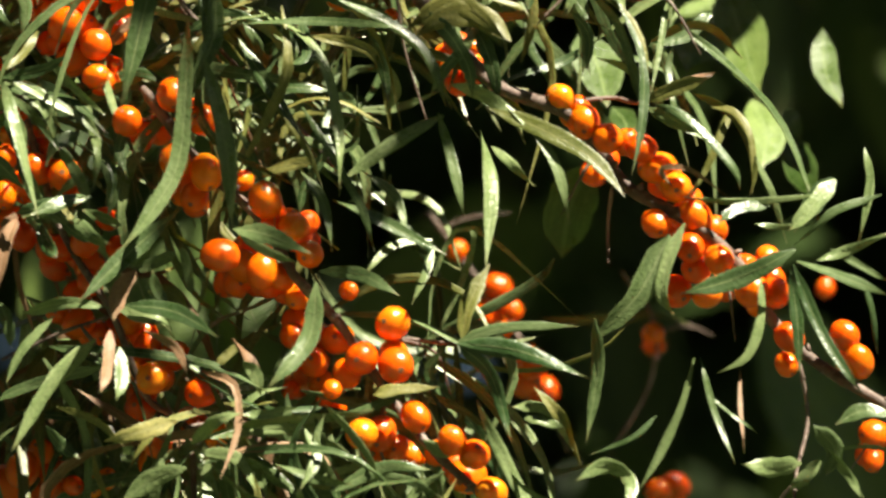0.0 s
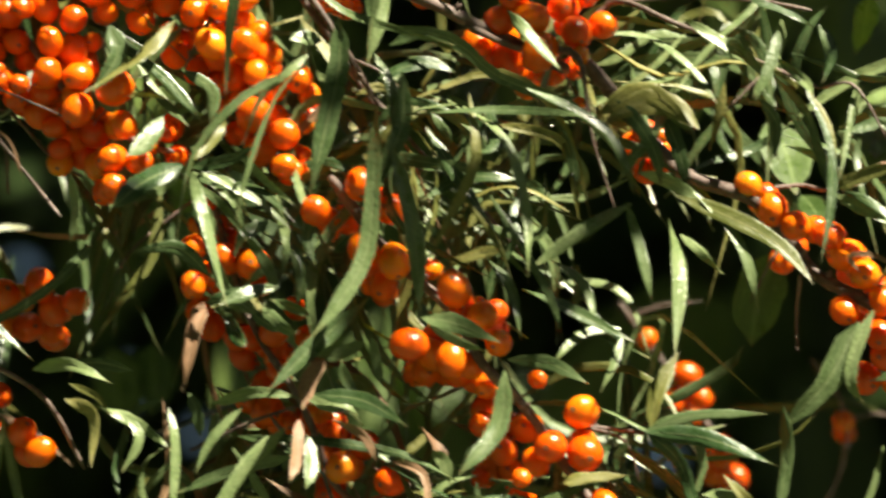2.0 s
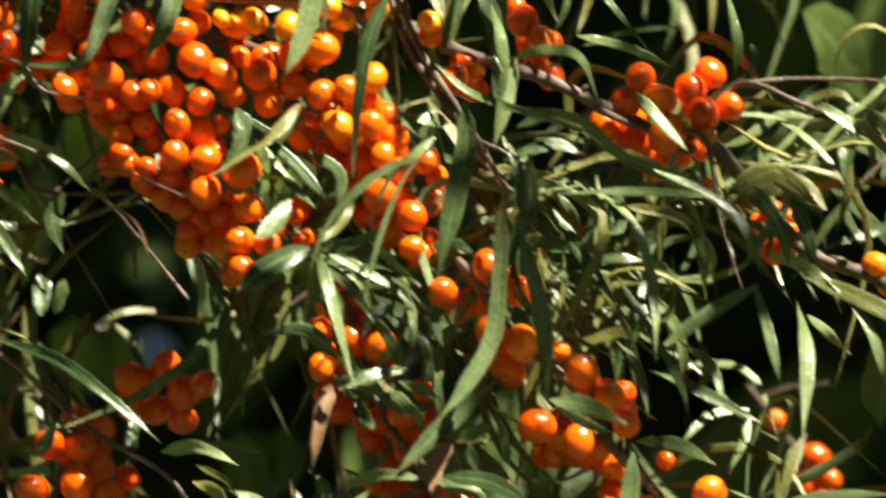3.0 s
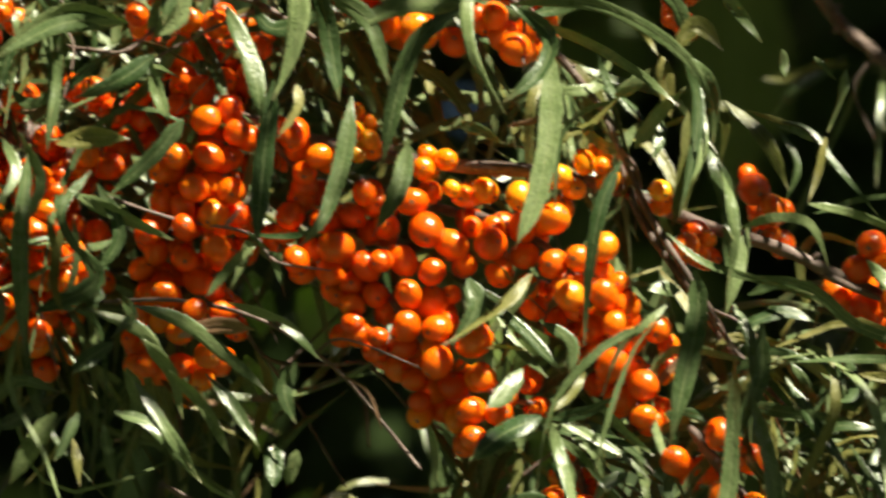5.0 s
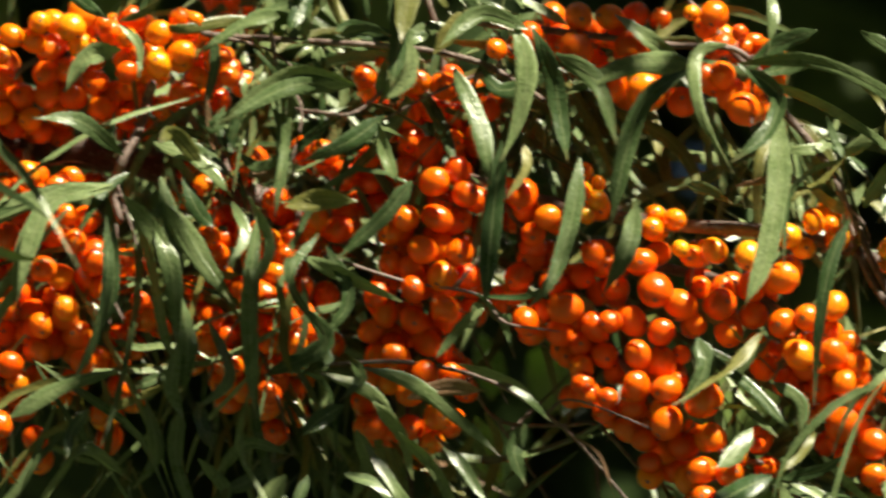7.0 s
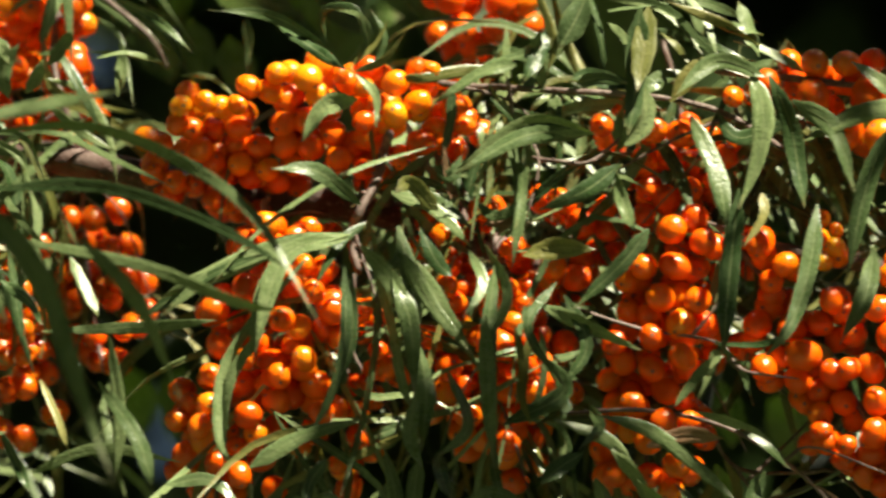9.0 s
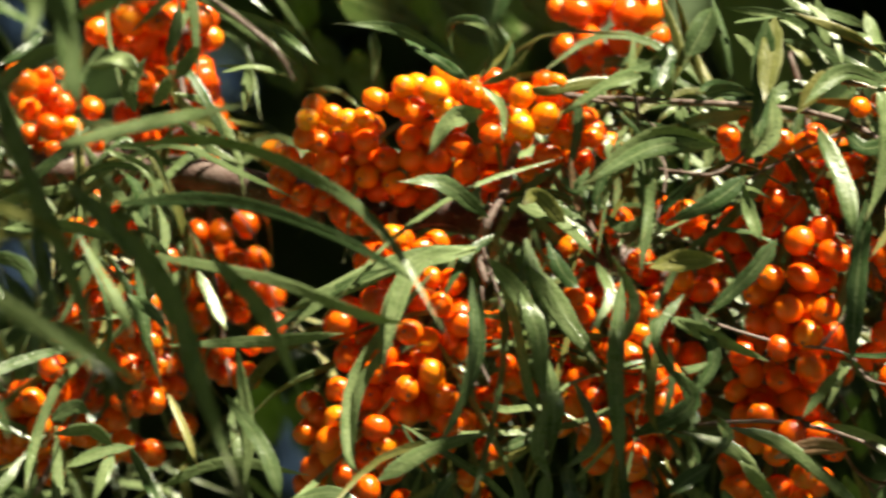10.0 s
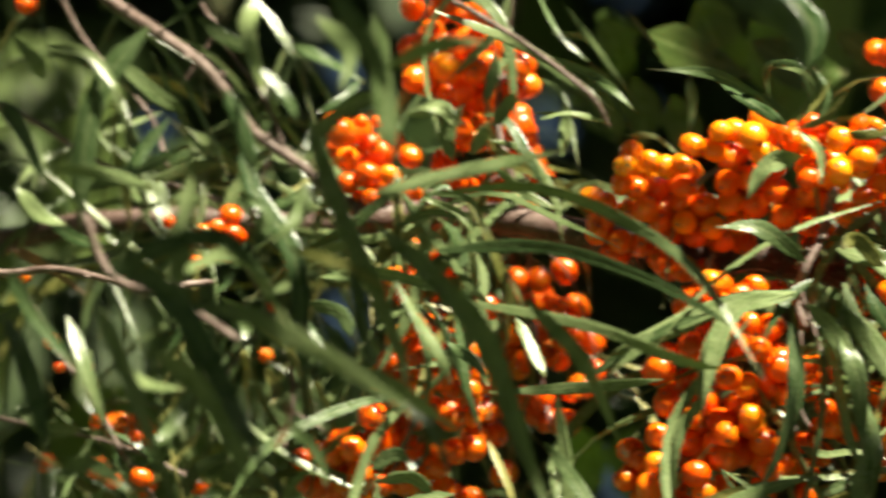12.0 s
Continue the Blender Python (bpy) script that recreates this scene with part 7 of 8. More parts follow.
b = branch("out-of-focus leafy sea buckthorn shoot close to the viewer", -417, 163, -170)
stem(b, 2.8, (-417, 163, -170), (-407, 155, -166), (-394, 145, -171), (-382, 135, -174), (-373, 122, -168), (-361, 113, -167), (-352, 102, -173))
stem(b, 2.0, (-484, 134, -20), (-468, 128, -16), (-452, 127, -21), (-429, 121, -24), (-413, 123, -18))
stem(b, 1.8, (-408, 99, -190), (-402, 85, -186), (-384, 76, -191), (-371, 67, -194))
stem(b, 1.3, (-335, 164, -120), (-329, 161, -116), (-317, 152, -121), (-302, 139, -124), (-298, 132, -118))
leaf(b, "g", 5.3, (-335.8, 135.5, -216.0), (-332.7, 114.8, -219.9), (-329.3, 98.8, -223.8))
leaf(b, "g", 4.2, (-357.0, 120.6, -185.0), (-350.7, 101.6, -185.9), (-342.6, 82.7, -186.8), (-335.1, 64.0, -187.7), (-332.6, 50.0, -188.6))
leaf(b, "g", 5.3, (-342.8, 96.3, -185.0), (-328.8, 82.9, -184.1), (-315.9, 67.0, -183.3), (-307.9, 43.4, -182.4), (-298.5, 17.4, -181.6))
leaf(b, "g", 3.3, (-312.4, 83.4, -154.0), (-298.8, 68.0, -152.8), (-289.1, 45.5, -151.6))
leaf(b, "g", 3.7, (-357.0, 65.5, -185.0), (-339.2, 58.4, -182.6), (-319.5, 44.5, -180.1))
leaf(b, "g", 3.0, (-354.3, 65.5, -172.0), (-333.2, 53.5, -172.6), (-325.8, 37.5, -173.2))
leaf(b, "g", 3.5, (-348.8, 109.1, -154.0), (-327.6, 113.5, -154.9), (-300.5, 117.7, -155.7))
leaf(b, "g", 3.3, (-362.9, 122.6, -154.0), (-352.4, 130.1, -157.3), (-341.9, 131.8, -160.7))
leaf(b, "g", 2.9, (-341.2, 116.3, -123.0), (-315.7, 117.2, -123.6), (-292.9, 107.6, -124.1), (-275.5, 93.4, -124.7), (-260.2, 66.9, -125.2))
leaf(b, "g", 2.9, (-343.5, 105.7, -111.0), (-315.2, 106.0, -109.8), (-288.6, 96.5, -108.5), (-266.1, 82.5, -107.3))
leaf(b, "g", 3.2, (-378.2, 112.4, -62.0), (-361.3, 112.0, -64.1), (-342.9, 105.4, -66.2))
leaf(b, "g", 3.7, (-375.1, 99.1, -92.0), (-367.1, 96.3, -91.1), (-364.5, 89.5, -90.2))
leaf(b, "g", 5.8, (-382.7, 66.0, -274.0), (-369.5, 58.7, -275.9), (-360.0, 42.9, -277.8), (-353.0, 29.7, -279.8), (-344.4, 11.7, -281.7))
leaf(b, "g", 4.0, (-367.4, 57.1, -274.0), (-349.8, 52.2, -274.6), (-332.2, 41.7, -275.3), (-308.6, 25.1, -275.9))
leaf(b, "g", 4.8, (-381.9, 55.9, -235.0), (-367.9, 43.3, -234.4), (-357.8, 19.5, -233.9))
leaf(b, "g", 4.8, (-415.3, 64.9, -235.0), (-408.5, 47.8, -235.7), (-405.0, 32.1, -236.5))
leaf(b, "g", 4.1, (-394.8, 66.6, -235.0), (-386.7, 48.1, -236.1), (-377.4, 23.3, -237.2))
leaf(b, "g", 4.1, (-391.6, 72.9, -235.0), (-380.6, 78.7, -236.0), (-365.1, 79.7, -237.0), (-351.5, 64.8, -237.9))
leaf(b, "g", 3.5, (-387.1, 81.2, -196.0), (-370.6, 85.8, -197.3), (-358.6, 68.3, -198.6))
leaf(b, "g", 5.8, (-391.9, 140.2, -196.0), (-402.8, 127.7, -194.9), (-406.9, 113.5, -193.8), (-408.2, 91.4, -192.7))
leaf(b, "g", 3.0, (-413.6, 108.2, -196.0), (-401.5, 105.4, -200.0), (-386.9, 100.2, -204.0))
leaf(b, "g", 4.5, (-373.3, 95.4, -235.0), (-375.5, 80.0, -234.9), (-376.9, 65.3, -234.8))
leaf(b, "g", 3.2, (-329.3, 117.7, -235.0), (-317.8, 121.4, -238.9), (-305.7, 120.8, -242.7))
leaf(b, "g", 4.7, (-334.6, 126.0, -274.0), (-326.7, 113.3, -272.6), (-321.7, 101.3, -271.2))
leaf(b, "g", 5.4, (-241.2, 110.9, -314.0), (-227.6, 102.1, -316.7), (-223.6, 86.5, -319.3))
leaf(b, "g", 2.8, (-373.8, 140.1, -157.0), (-367.9, 133.3, -155.9), (-364.8, 126.7, -154.8))
leaf(b, "g", 2.8, (-365.8, 145.1, -157.0), (-357.3, 140.1, -159.3), (-347.6, 133.7, -161.5))
leaf(b, "g", 3.0, (-423.8, 140.3, -196.0), (-417.1, 132.0, -196.1), (-415.1, 129.2, -196.1))
leaf(b, "g", 2.5, (-415.9, 137.3, -196.0), (-405.1, 133.9, -196.9), (-396.9, 122.7, -197.9))
leaf(b, "g", 3.5, (-407.2, 143.0, -157.0), (-398.2, 135.0, -154.8), (-392.0, 131.2, -152.6))
leaf(b, "g", 3.1, (-395.1, 128.9, -157.0), (-402.7, 118.1, -158.2), (-399.7, 111.0, -159.4))
leaf(b, "g", 3.9, (-426.3, 124.5, -196.0), (-420.7, 117.3, -196.9), (-415.1, 103.6, -197.8))
leaf(b, "g", 3.5, (-431.1, 114.2, -157.0), (-425.4, 107.0, -158.0), (-418.5, 103.8, -159.0))
leaf(b, "g", 4.6, (-367.3, 145.7, -196.0), (-368.0, 137.0, -198.7), (-363.5, 121.6, -201.5))
leaf(b, "g", 3.9, (-373.7, 124.7, -196.0), (-370.2, 115.8, -193.9), (-367.9, 104.4, -191.8))
leaf(b, "g", 3.5, (-355.3, 102.8, -196.0), (-356.2, 94.4, -198.1), (-362.2, 87.7, -200.2))
leaf(b, "g", 2.5, (-399.4, 62.7, -196.0), (-390.8, 56.3, -199.4), (-380.9, 53.9, -202.9))
leaf(b, "g", 3.1, (-418.7, 82.8, -157.0), (-413.9, 69.9, -160.0), (-406.4, 50.3, -163.1))
leaf(b, "g", 3.5, (-423.2, 84.6, -196.0), (-417.9, 74.0, -195.5), (-407.4, 60.6, -194.9))
leaf(b, "g", 2.3, (-362.9, 50.8, -196.0), (-352.9, 40.4, -194.2), (-350.6, 31.6, -192.4))
leaf(b, "g", 4.0, (-358.8, 61.8, -157.0), (-353.5, 69.4, -157.4), (-360.1, 80.3, -157.7))
leaf(b, "g", 2.8, (-341.7, 87.7, -157.0), (-334.2, 74.5, -154.8), (-329.4, 64.2, -152.6))
leaf(b, "g", 3.1, (-352.3, 94.8, -157.0), (-349.1, 79.3, -159.9), (-345.9, 66.6, -162.9))
leaf(b, "o", 2.5, (-359.2, 87.2, -196.0), (-346.5, 83.1, -194.3), (-335.2, 76.5, -192.6))
leaf(b, "b", 1.8, (-359.0, 53.2, -196.0), (-359.8, 45.7, -195.1), (-363.2, 40.8, -194.2))
leaf(b, "g", 3.5, (-389.3, 62.9, -157.0), (-393.9, 54.5, -160.0), (-398.5, 48.7, -163.0))
leaf(b, "g", 3.9, (-412.2, 35.8, -196.0), (-403.5, 38.5, -199.9), (-392.2, 29.5, -203.7))
leaf(b, "g", 3.8, (-374.9, 97.1, -157.0), (-371.9, 104.6, -158.5), (-378.3, 109.9, -160.1))
leaf(b, "g", 3.8, (-345.3, 130.4, -235.0), (-337.3, 121.8, -236.6), (-339.5, 111.2, -238.1))
leaf(b, "g", 3.3, (-339.2, 127.7, -157.0), (-332.3, 128.5, -158.1), (-325.5, 123.9, -159.1))
leaf(b, "g", 4.0, (-388.5, 152.9, -157.0), (-379.2, 145.9, -156.5), (-374.0, 148.5, -155.9))
leaf(b, "g", 4.6, (-379.1, 129.9, -150), (-377, 113.6, -150), (-366.9, 97, -150), (-364.5, 74.2, -150), (-363.5, 55.5, -150))
leaf(b, "g", 2.6, (-338.7, 94.5, -110), (-305.1, 86.7, -110), (-282.4, 77.2, -110), (-269.1, 74.5, -110))

b = branch("far sea buckthorn twig with a few shaded berries", -3.2, 41.3, 185)
stem(b, 1.3, (-3.2, 41.3, 185), (6.4, 28.5, 189), (17.0, 13.7, 184), (25.5, -4.3, 181), (32.9, -21.4, 187))
stem(b, 1.0, (46.8, 26.5, 185), (55.2, 14.7, 189), (56.3, 2.0, 184))
berries(b, (3.8, 30.9, 180, 2.9), (14.2, 21.2, 179, 3.5), (10.5, 13.8, 181, 3.2), (17.9, 14.9, 179, 3.1), (55.0, 8.8, 179, 3.0), (23.1, 0.5, 178, 4.5), (21.6, -3.6, 185, 3.9), (26.9, -4.4, 190, 3.9), (56.1, -32.9, 179, 3.5), (60.7, -30.8, 183, 3.5), (100.0, 20.8, 179, 2.6), (120.7, 13.9, 182, 3.6))
berries(b, (126.6, 7.6, 180, 3.6), (123.6, 1.7, 181, 3.4), (15.0, 13.0, 195, 3.1), (55.5, 7.8, 192, 2.9), (59.6, -32.6, 189, 3.5), (13.1, 18.3, 198, 3.6), (125.7, 5.0, 187, 3.6), (13.9, 16.9, 185, 3.7), (59.3, -30.6, 195, 3.8), (14.7, 19.4, 191, 3.5), (122.7, 9.6, 191, 4.0), (125.0, 9.2, 197, 3.7))
berries(b, (25.8, -3.4, 199, 3.8), (124.1, 3.5, 194, 3.7))
small_leaves(b, 3, 0.012, 0.055, 88)
side_twigs(b, 4, 649)

b = branch("tangled sea buckthorn twigs with pale leaves and a few berries", -492, 192, 49)
stem(b, 1.5, (-492, 192, 49), (-475, 184, 53), (-456, 171, 48), (-438, 164, 45), (-421, 159, 51), (-407, 151, 52))
stem(b, 1.5, (-480, 145, 51), (-471, 127, 55), (-459, 111, 50), (-450, 95, 47), (-439, 78, 53))
stem(b, 1.1, (-496, 110, 55), (-473, 105, 59), (-451, 98, 54), (-430, 87, 51))
stem(b, 1.1, (-421, 149, 49), (-413, 130, 53), (-406, 111, 48), (-408, 93, 45))
stem(b, 1.1, (-470, 220, 53), (-462, 205, 57), (-445, 185, 52), (-439, 169, 49))
stem(b, 1.1, (-434, 219, 45), (-424, 201, 49), (-413, 185, 44), (-405, 166, 41))
berries(b, (-418, 150.5, 26, 2.9), (-421.3, 147, 26, 2.7), (-416.9, 145.3, 26, 2.7), (-433.7, 149.5, 26, 1.7), (-424.7, 146.7, 26, 1.9), (-471.7, 208.2, 26, 2.7), (-471.6, 136.9, 26, 1.9), (-464.1, 119.7, 26, 1.9), (-461.8, 113, 26, 1.6), (-445.7, 98.1, 26, 1.6), (-442, 94.5, 26, 1.9), (-451.9, 99.2, 26, 1.6), (-452.1, 86.4, 26, 2.7), (-440.5, 83.8, 26, 2.4), (-447.7, 83.1, 26, 2.1), (-426.4, 138.7, 26, 1.9))
berries(b, (-432.8, 168.9, 95.9, 2.7), (-430.5, 165.9, 99.3, 2.7), (-448.5, 166.5, 95.8, 1.9), (-440.0, 164.5, 98.4, 2.0), (-433.9, 161.8, 97.8, 2.7), (-487.4, 228.4, 97.5, 2.7), (-479.6, 136.5, 97.8, 1.9), (-460.9, 114.2, 95.7, 1.9), (-456.7, 109.8, 95.0, 2.3), (-467.6, 113.3, 95.3, 1.3), (-488.3, 154.4, 98.5, 1.6), (-415.7, 154.1, 97.0, 1.9), (-466.7, 102.3, 98.9, 2.7), (-454.9, 96.5, 96.3, 2.9), (-440.7, 96.1, 96.5, 2.4), (-471.2, 129.3, 97.6, 2.1))
berries(b, (-423.3, 130.6, 98.4, 1.9), (-481.3, 103.9, 96.7, 2.4), (-421.6, 143.0, 96.9, 1.6), (-457.5, 113.2, 98.7, 3.5), (-435.8, 163.1, 103.8, 3.6), (-443.6, 164.4, 102.6, 3.8), (-434.2, 165.8, 109.2, 3.3), (-436.6, 163.7, 114.3, 3.5), (-457.4, 111.4, 104.7, 3.7), (-463.3, 113.9, 99.9, 3.2), (-457.6, 113.4, 110.7, 3.4))
leaf(b, "g", 3.4, (-431.4, 176.4, 35.0), (-417.6, 164.1, 32.3), (-409.7, 147.6, 29.6))
leaf(b, "g", 3.1, (-443.0, 160.7, 35.0), (-430.9, 164.8, 32.8), (-416.6, 165.4, 30.7))
leaf(b, "g", 2.9, (-450.9, 173.4, 37.0), (-438.4, 160.9, 33.6), (-433.9, 145.9, 30.3))
leaf(b, "g", 3.6, (-408.3, 170.5, 33.0), (-417.4, 159.5, 31.6), (-423.2, 143.9, 30.2))
leaf(b, "g", 2.9, (-429.9, 171.9, 35.0), (-426.4, 160.1, 32.4), (-427.2, 145.5, 29.8))
leaf(b, "g", 3.9, (-456.9, 160.3, 31.0), (-442.9, 164.0, 27.5), (-428.3, 168.7, 23.9))
leaf(b, "o", 2.3, (-435.3, 165.0, 33.0), (-420.8, 160.1, 33.6), (-410.7, 164.2, 34.2))
leaf(b, "g", 3.4, (-470.5, 157.7, 33.0), (-459.2, 147.4, 29.1), (-448.1, 143.1, 25.2))
leaf(b, "g", 3.4, (-444.0, 150.6, 33.0), (-450.1, 143.9, 34.5), (-465.1, 141.9, 36.0))
leaf(b, "b", 2.6, (-476.7, 146.6, 35.0), (-467.8, 141.7, 34.8), (-457.4, 133.9, 34.6))
leaf(b, "g", 3.4, (-423.4, 132.1, 33.0), (-415.5, 125.3, 30.1), (-413.4, 112.9, 27.2))
leaf(b, "g", 3.1, (-400.1, 125.3, 33.0), (-396.3, 115.4, 28.6), (-396.8, 104.3, 24.1))
leaf(b, "y", 2.9, (-416.4, 117.6, 35.0), (-415.2, 112.1, 36.4), (-417.0, 108.0, 37.8))
leaf(b, "y", 2.8, (-410.2, 112.6, 33.0), (-406.4, 105.6, 28.7), (-407.0, 100.3, 24.3))
leaf(b, "g", 3.9, (-474.3, 104.8, 33.0), (-465.6, 98.8, 33.8), (-455.6, 98.6, 34.6))
leaf(b, "g", 3.1, (-455.4, 118.8, 33.0), (-458.1, 108.4, 32.2), (-453.5, 100.8, 31.5))
leaf(b, "g", 3.1, (-430.7, 80.3, 35.0), (-428.0, 87.5, 35.3), (-417.9, 91.6, 35.7))
leaf(b, "g", 2.8, (-417.3, 91.0, 33.0), (-408.0, 84.2, 29.9), (-404.5, 76.2, 26.8))
leaf(b, "g", 2.4, (-355.4, 186.2, -30), (-337.8, 179.2, -26), (-324.1, 171.2, -24), (-312.2, 160.6, -24))
leaf(b, "g", 1.8, (-348.3, 194.2, 10), (-335.1, 182.1, 8), (-322.6, 171.6, 6))
leaf(b, "g", 1.6, (-330.0, 197.5, 12), (-321.1, 184.9, 10), (-310.1, 168.6, 8))
leaf(b, "o", 1.2, (-335.9, 167.0, 0), (-326.3, 165.5, -2), (-314.7, 161.9, -4))
leaf(b, "g", 1.5, (-313.8, 161.3, 4), (-305.7, 160.0, 2), (-299.1, 154.1, 0))
leaf(b, "g", 5.5, (-254.4, 156.5, -150), (-245.3, 145.3, -150), (-247.4, 133.4, -150))
leaf(b, "g", 1.8, (-276.8, 168.0, 0), (-276.7, 174.9, -4), (-268.4, 174.3, -6), (-266.9, 165.8, -4))
leaf(b, "g", 2.2, (-299.0, 176.6, 10), (-297.3, 168.8, 8), (-297.5, 161.0, 6))
leaf(b, "g", 2.0, (-345.0, 194.5, 20), (-346.5, 184.7, 16), (-350.4, 175.6, 14))
leaf(b, "o", 1.4, (-315.5, 197.5, 20), (-309.5, 189.4, 18), (-307.0, 185.8, 16))
leaf(b, "g", 1.6, (-333.5, 191.4, 16), (-324.6, 189.0, 14), (-317.1, 179.4, 12))
leaf(b, "g", 1.7, (-326.0, 177.4, 14), (-319.3, 175.1, 12), (-312.6, 163.4, 10))
leaf(b, "g", 1.4, (-337.1, 180.9, 20), (-331.0, 174.3, 18), (-327.2, 156.1, 16))
small_leaves(b, 85, 0.012, 0.100, 89, long=1.7)
small_leaves(b, 24, -0.03, 0.03, 109, "ggggoy", long=1.2)
side_twigs(b, 4, 679)

# ---- a trunk added beside the view to carry the branches, and its limbs ----
bush = new("sea_buckthorn_trunk")
bush.location = (-1.02, 1.50, 0.0)
tagged(bush, "grey-brown sea buckthorn trunk standing in the grass", "trunk")
rnd = random.Random(9)
v, f = tube(spline([Vector((0, 0, -0.05)), Vector((0.03, 0.02, 0.8)), Vector((-0.02, 0, 1.6)), Vector((0.04, -0.03, 2.3)), Vector((0.1, -0.05, 2.9))], 40), (0.065, 0.018), 12, 0.08, rnd)
part("trunk", v, f, OLD_BARK, bush)
for ob in list(scene.objects):
    if ob.name.startswith("fruiting_branch"):
        a = ob.location.copy()
        top = rnd.uniform(2.55, 2.75)
        # limbs first run straight away from the camera, hidden behind their branches
        back = (a - Vector((0, -2.0, 1.5))) / 2
        way = [a, a + back * 0.4, a + back * 1.0, a + back * 1.45 + Vector((0, 0, 0.1)), Vector(((a.x - 1.0) / 2, 1.55, top + 0.2)), Vector((-1.02, 1.50, 2.2 + rnd.uniform(-0.1, 0.35)))]
        v, f = tube([p - bush.location for p in spline(way, 30)], (0.0012, 0.007), 8, 0.1, rnd)
        part("limb", v, f, OLD_BARK, bush)

# ---- broad-leaved shrub behind ----
shrub = new("broad_leaved_shrub")
shrub.location = (-0.36, 1.5, 0.0)
tagged(shrub, "shaded shrub with broad green leaves behind the berries", "shrub")
rnd = random.Random(5)
trunk = [Vector((-0.36 + 0.05 * math.sin(i), 1.5, 0.22 * i)) for i in range(14)]
v, f = tube([p - shrub.location for p in spline(trunk, 30)], (0.07, 0.02), 10, 0.1, rnd)
part("trunk", v, f, BARK, shrub)
for i in range(9):
    s0 = trunk[4 + i % 8]
    e = Vector((rnd.uniform(-0.9, 0.45), rnd.uniform(0.95, 1.2), s0.z + rnd.uniform(0.2, 0.7)))
    v, f = tube([p - shrub.location for p in spline([s0, (s0 + e) / 2 + Vector((0, 0, 0.08)), e], 12)], (0.012, 0.004), 7, 0.15, rnd)
    part("limb", v, f, BARK, shrub)


def broad_leaf(p, size, width, ang, lean, rnd, steps=7):
    d = Vector((math.cos(ang) * math.cos(lean), math.sin(lean), math.sin(ang) * math.cos(lean)))
    sag = Vector((0, 0, -size * rnd.uniform(0.05, 0.25)))
    line = [q - p for q in spline([p, p + d * size * 0.5, p + d * size + sag], steps)]
    return blade(line, width, rnd.uniform(-0.9, 0.9), rnd.uniform(0.05, 0.25), 0.03, rnd, curl=rnd.uniform(-0.5, 0.5))


made = 0
while made < 285:
    rnd = random.Random(500 + made)
    y = rnd.uniform(0.45, 0.75) if made < 110 else rnd.uniform(0.55, 1.0)
    k = (y + 2.0) / 2.0
    p = Vector((rnd.uniform(-0.56, 0.18) * k, y, 1.5 + (rnd.uniform(1.74, 2.12) - 1.5) * k))
    size = rnd.uniform(0.055, 0.10)
    ang = rnd.gauss(-1.3, 0.9)
    made += 1
    d = Vector((math.cos(ang), 0, math.sin(ang))) * size
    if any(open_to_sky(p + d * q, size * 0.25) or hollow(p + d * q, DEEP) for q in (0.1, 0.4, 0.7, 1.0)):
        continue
    v, f, u = broad_leaf(p, size, size * rnd.uniform(0.36, 0.55), ang, rnd.uniform(-0.6, 0.6), rnd)
    part("leaf", v, f, BROAD, shrub, "", u, p)


def big_leaf(width, *points):
    line = spline([at(p) for p in points], 9)
    rnd = random.Random(len(shrub.children))
    v, f, u = blade([p - line[0] for p in line], width * 0.001, rnd.uniform(-0.3, 0.3), 0.15, 0.03, rnd, tip=0.6)
    part("leaf", v, f, BROAD, shrub, "", u, line[0])


big_leaf(12.5, (72, 90, 118), (76, 74, 108), (80, 54, 92))
big_leaf(10, (79, 58, 112), (82, 47, 102), (80, 36, 92))
big_leaf(6.5, (97, 76, 110), (97, 63, 100), (101, 52, 92))
big_leaf(8, (88, 49, 112), (91, 38, 102), (94, 29, 94))
big_leaf(12, (35, 70, 84), (39, 59, 76), (41, 47, 66))
big_leaf(13, (37, 38, 96), (32, 28, 104), (30, 17, 112))
big_leaf(6, (43, 53, 96), (46, 48, 90), (47, 42, 84))
big_leaf(9, (60, 81, 118), (63, 72, 112), (62, 64, 106))
big_leaf(5, (88, 57, 118), (89, 52, 112), (91, 47, 108))
big_leaf(15, (-314, 228, 130), (-311, 221, 145), (-310, 212, 160))
big_leaf(10, (-340, 226, 130), (-338, 221, 145), (-338, 215, 160))
big_leaf(14, (-302, 228, 150), (-299, 221, 165), (-299, 212, 180))
big_leaf(12, (-350, 212, 140), (-344, 208, 155), (-342, 201, 170))
big_leaf(11, (-322, 206, 140), (-321, 200, 150), (-322, 193, 160))
big_leaf(9, (-334, 214, 150), (-333, 207, 160), (-336, 200, 170))
big_leaf(15, (-178, 119, 200), (-180, 113, 215), (-183, 106, 230))
big_leaf(13, (-144, 50, 300), (-143, 42, 312), (-144, 33, 324))
big_leaf(13, (-132, 51, 300), (-133, 44, 312), (-135, 35, 324))
big_leaf(15, (-190, 82, 300), (-190, 74, 312), (-191, 64, 324))
big_leaf(14, (-177, 78, 300), (-179, 73, 312), (-181, 64, 324))
big_leaf(13, (-374, 153, 300), (-374, 146, 312), (-375, 137, 324))
big_leaf(13, (-359, 152, 300), (-361, 144, 312), (-364, 135, 324))
big_leaf(16, (60, 66, 110), (66, 78, 125), (73, 93, 140))
big_leaf(20, (-129, 92, 110), (-120, 85, 125), (-115, 73, 140))
big_leaf(16, (12, 134, 150), (20, 128, 165), (29, 115, 180))
big_leaf(15, (-115, 58, 140), (-112, 52, 155), (-115, 46, 170))
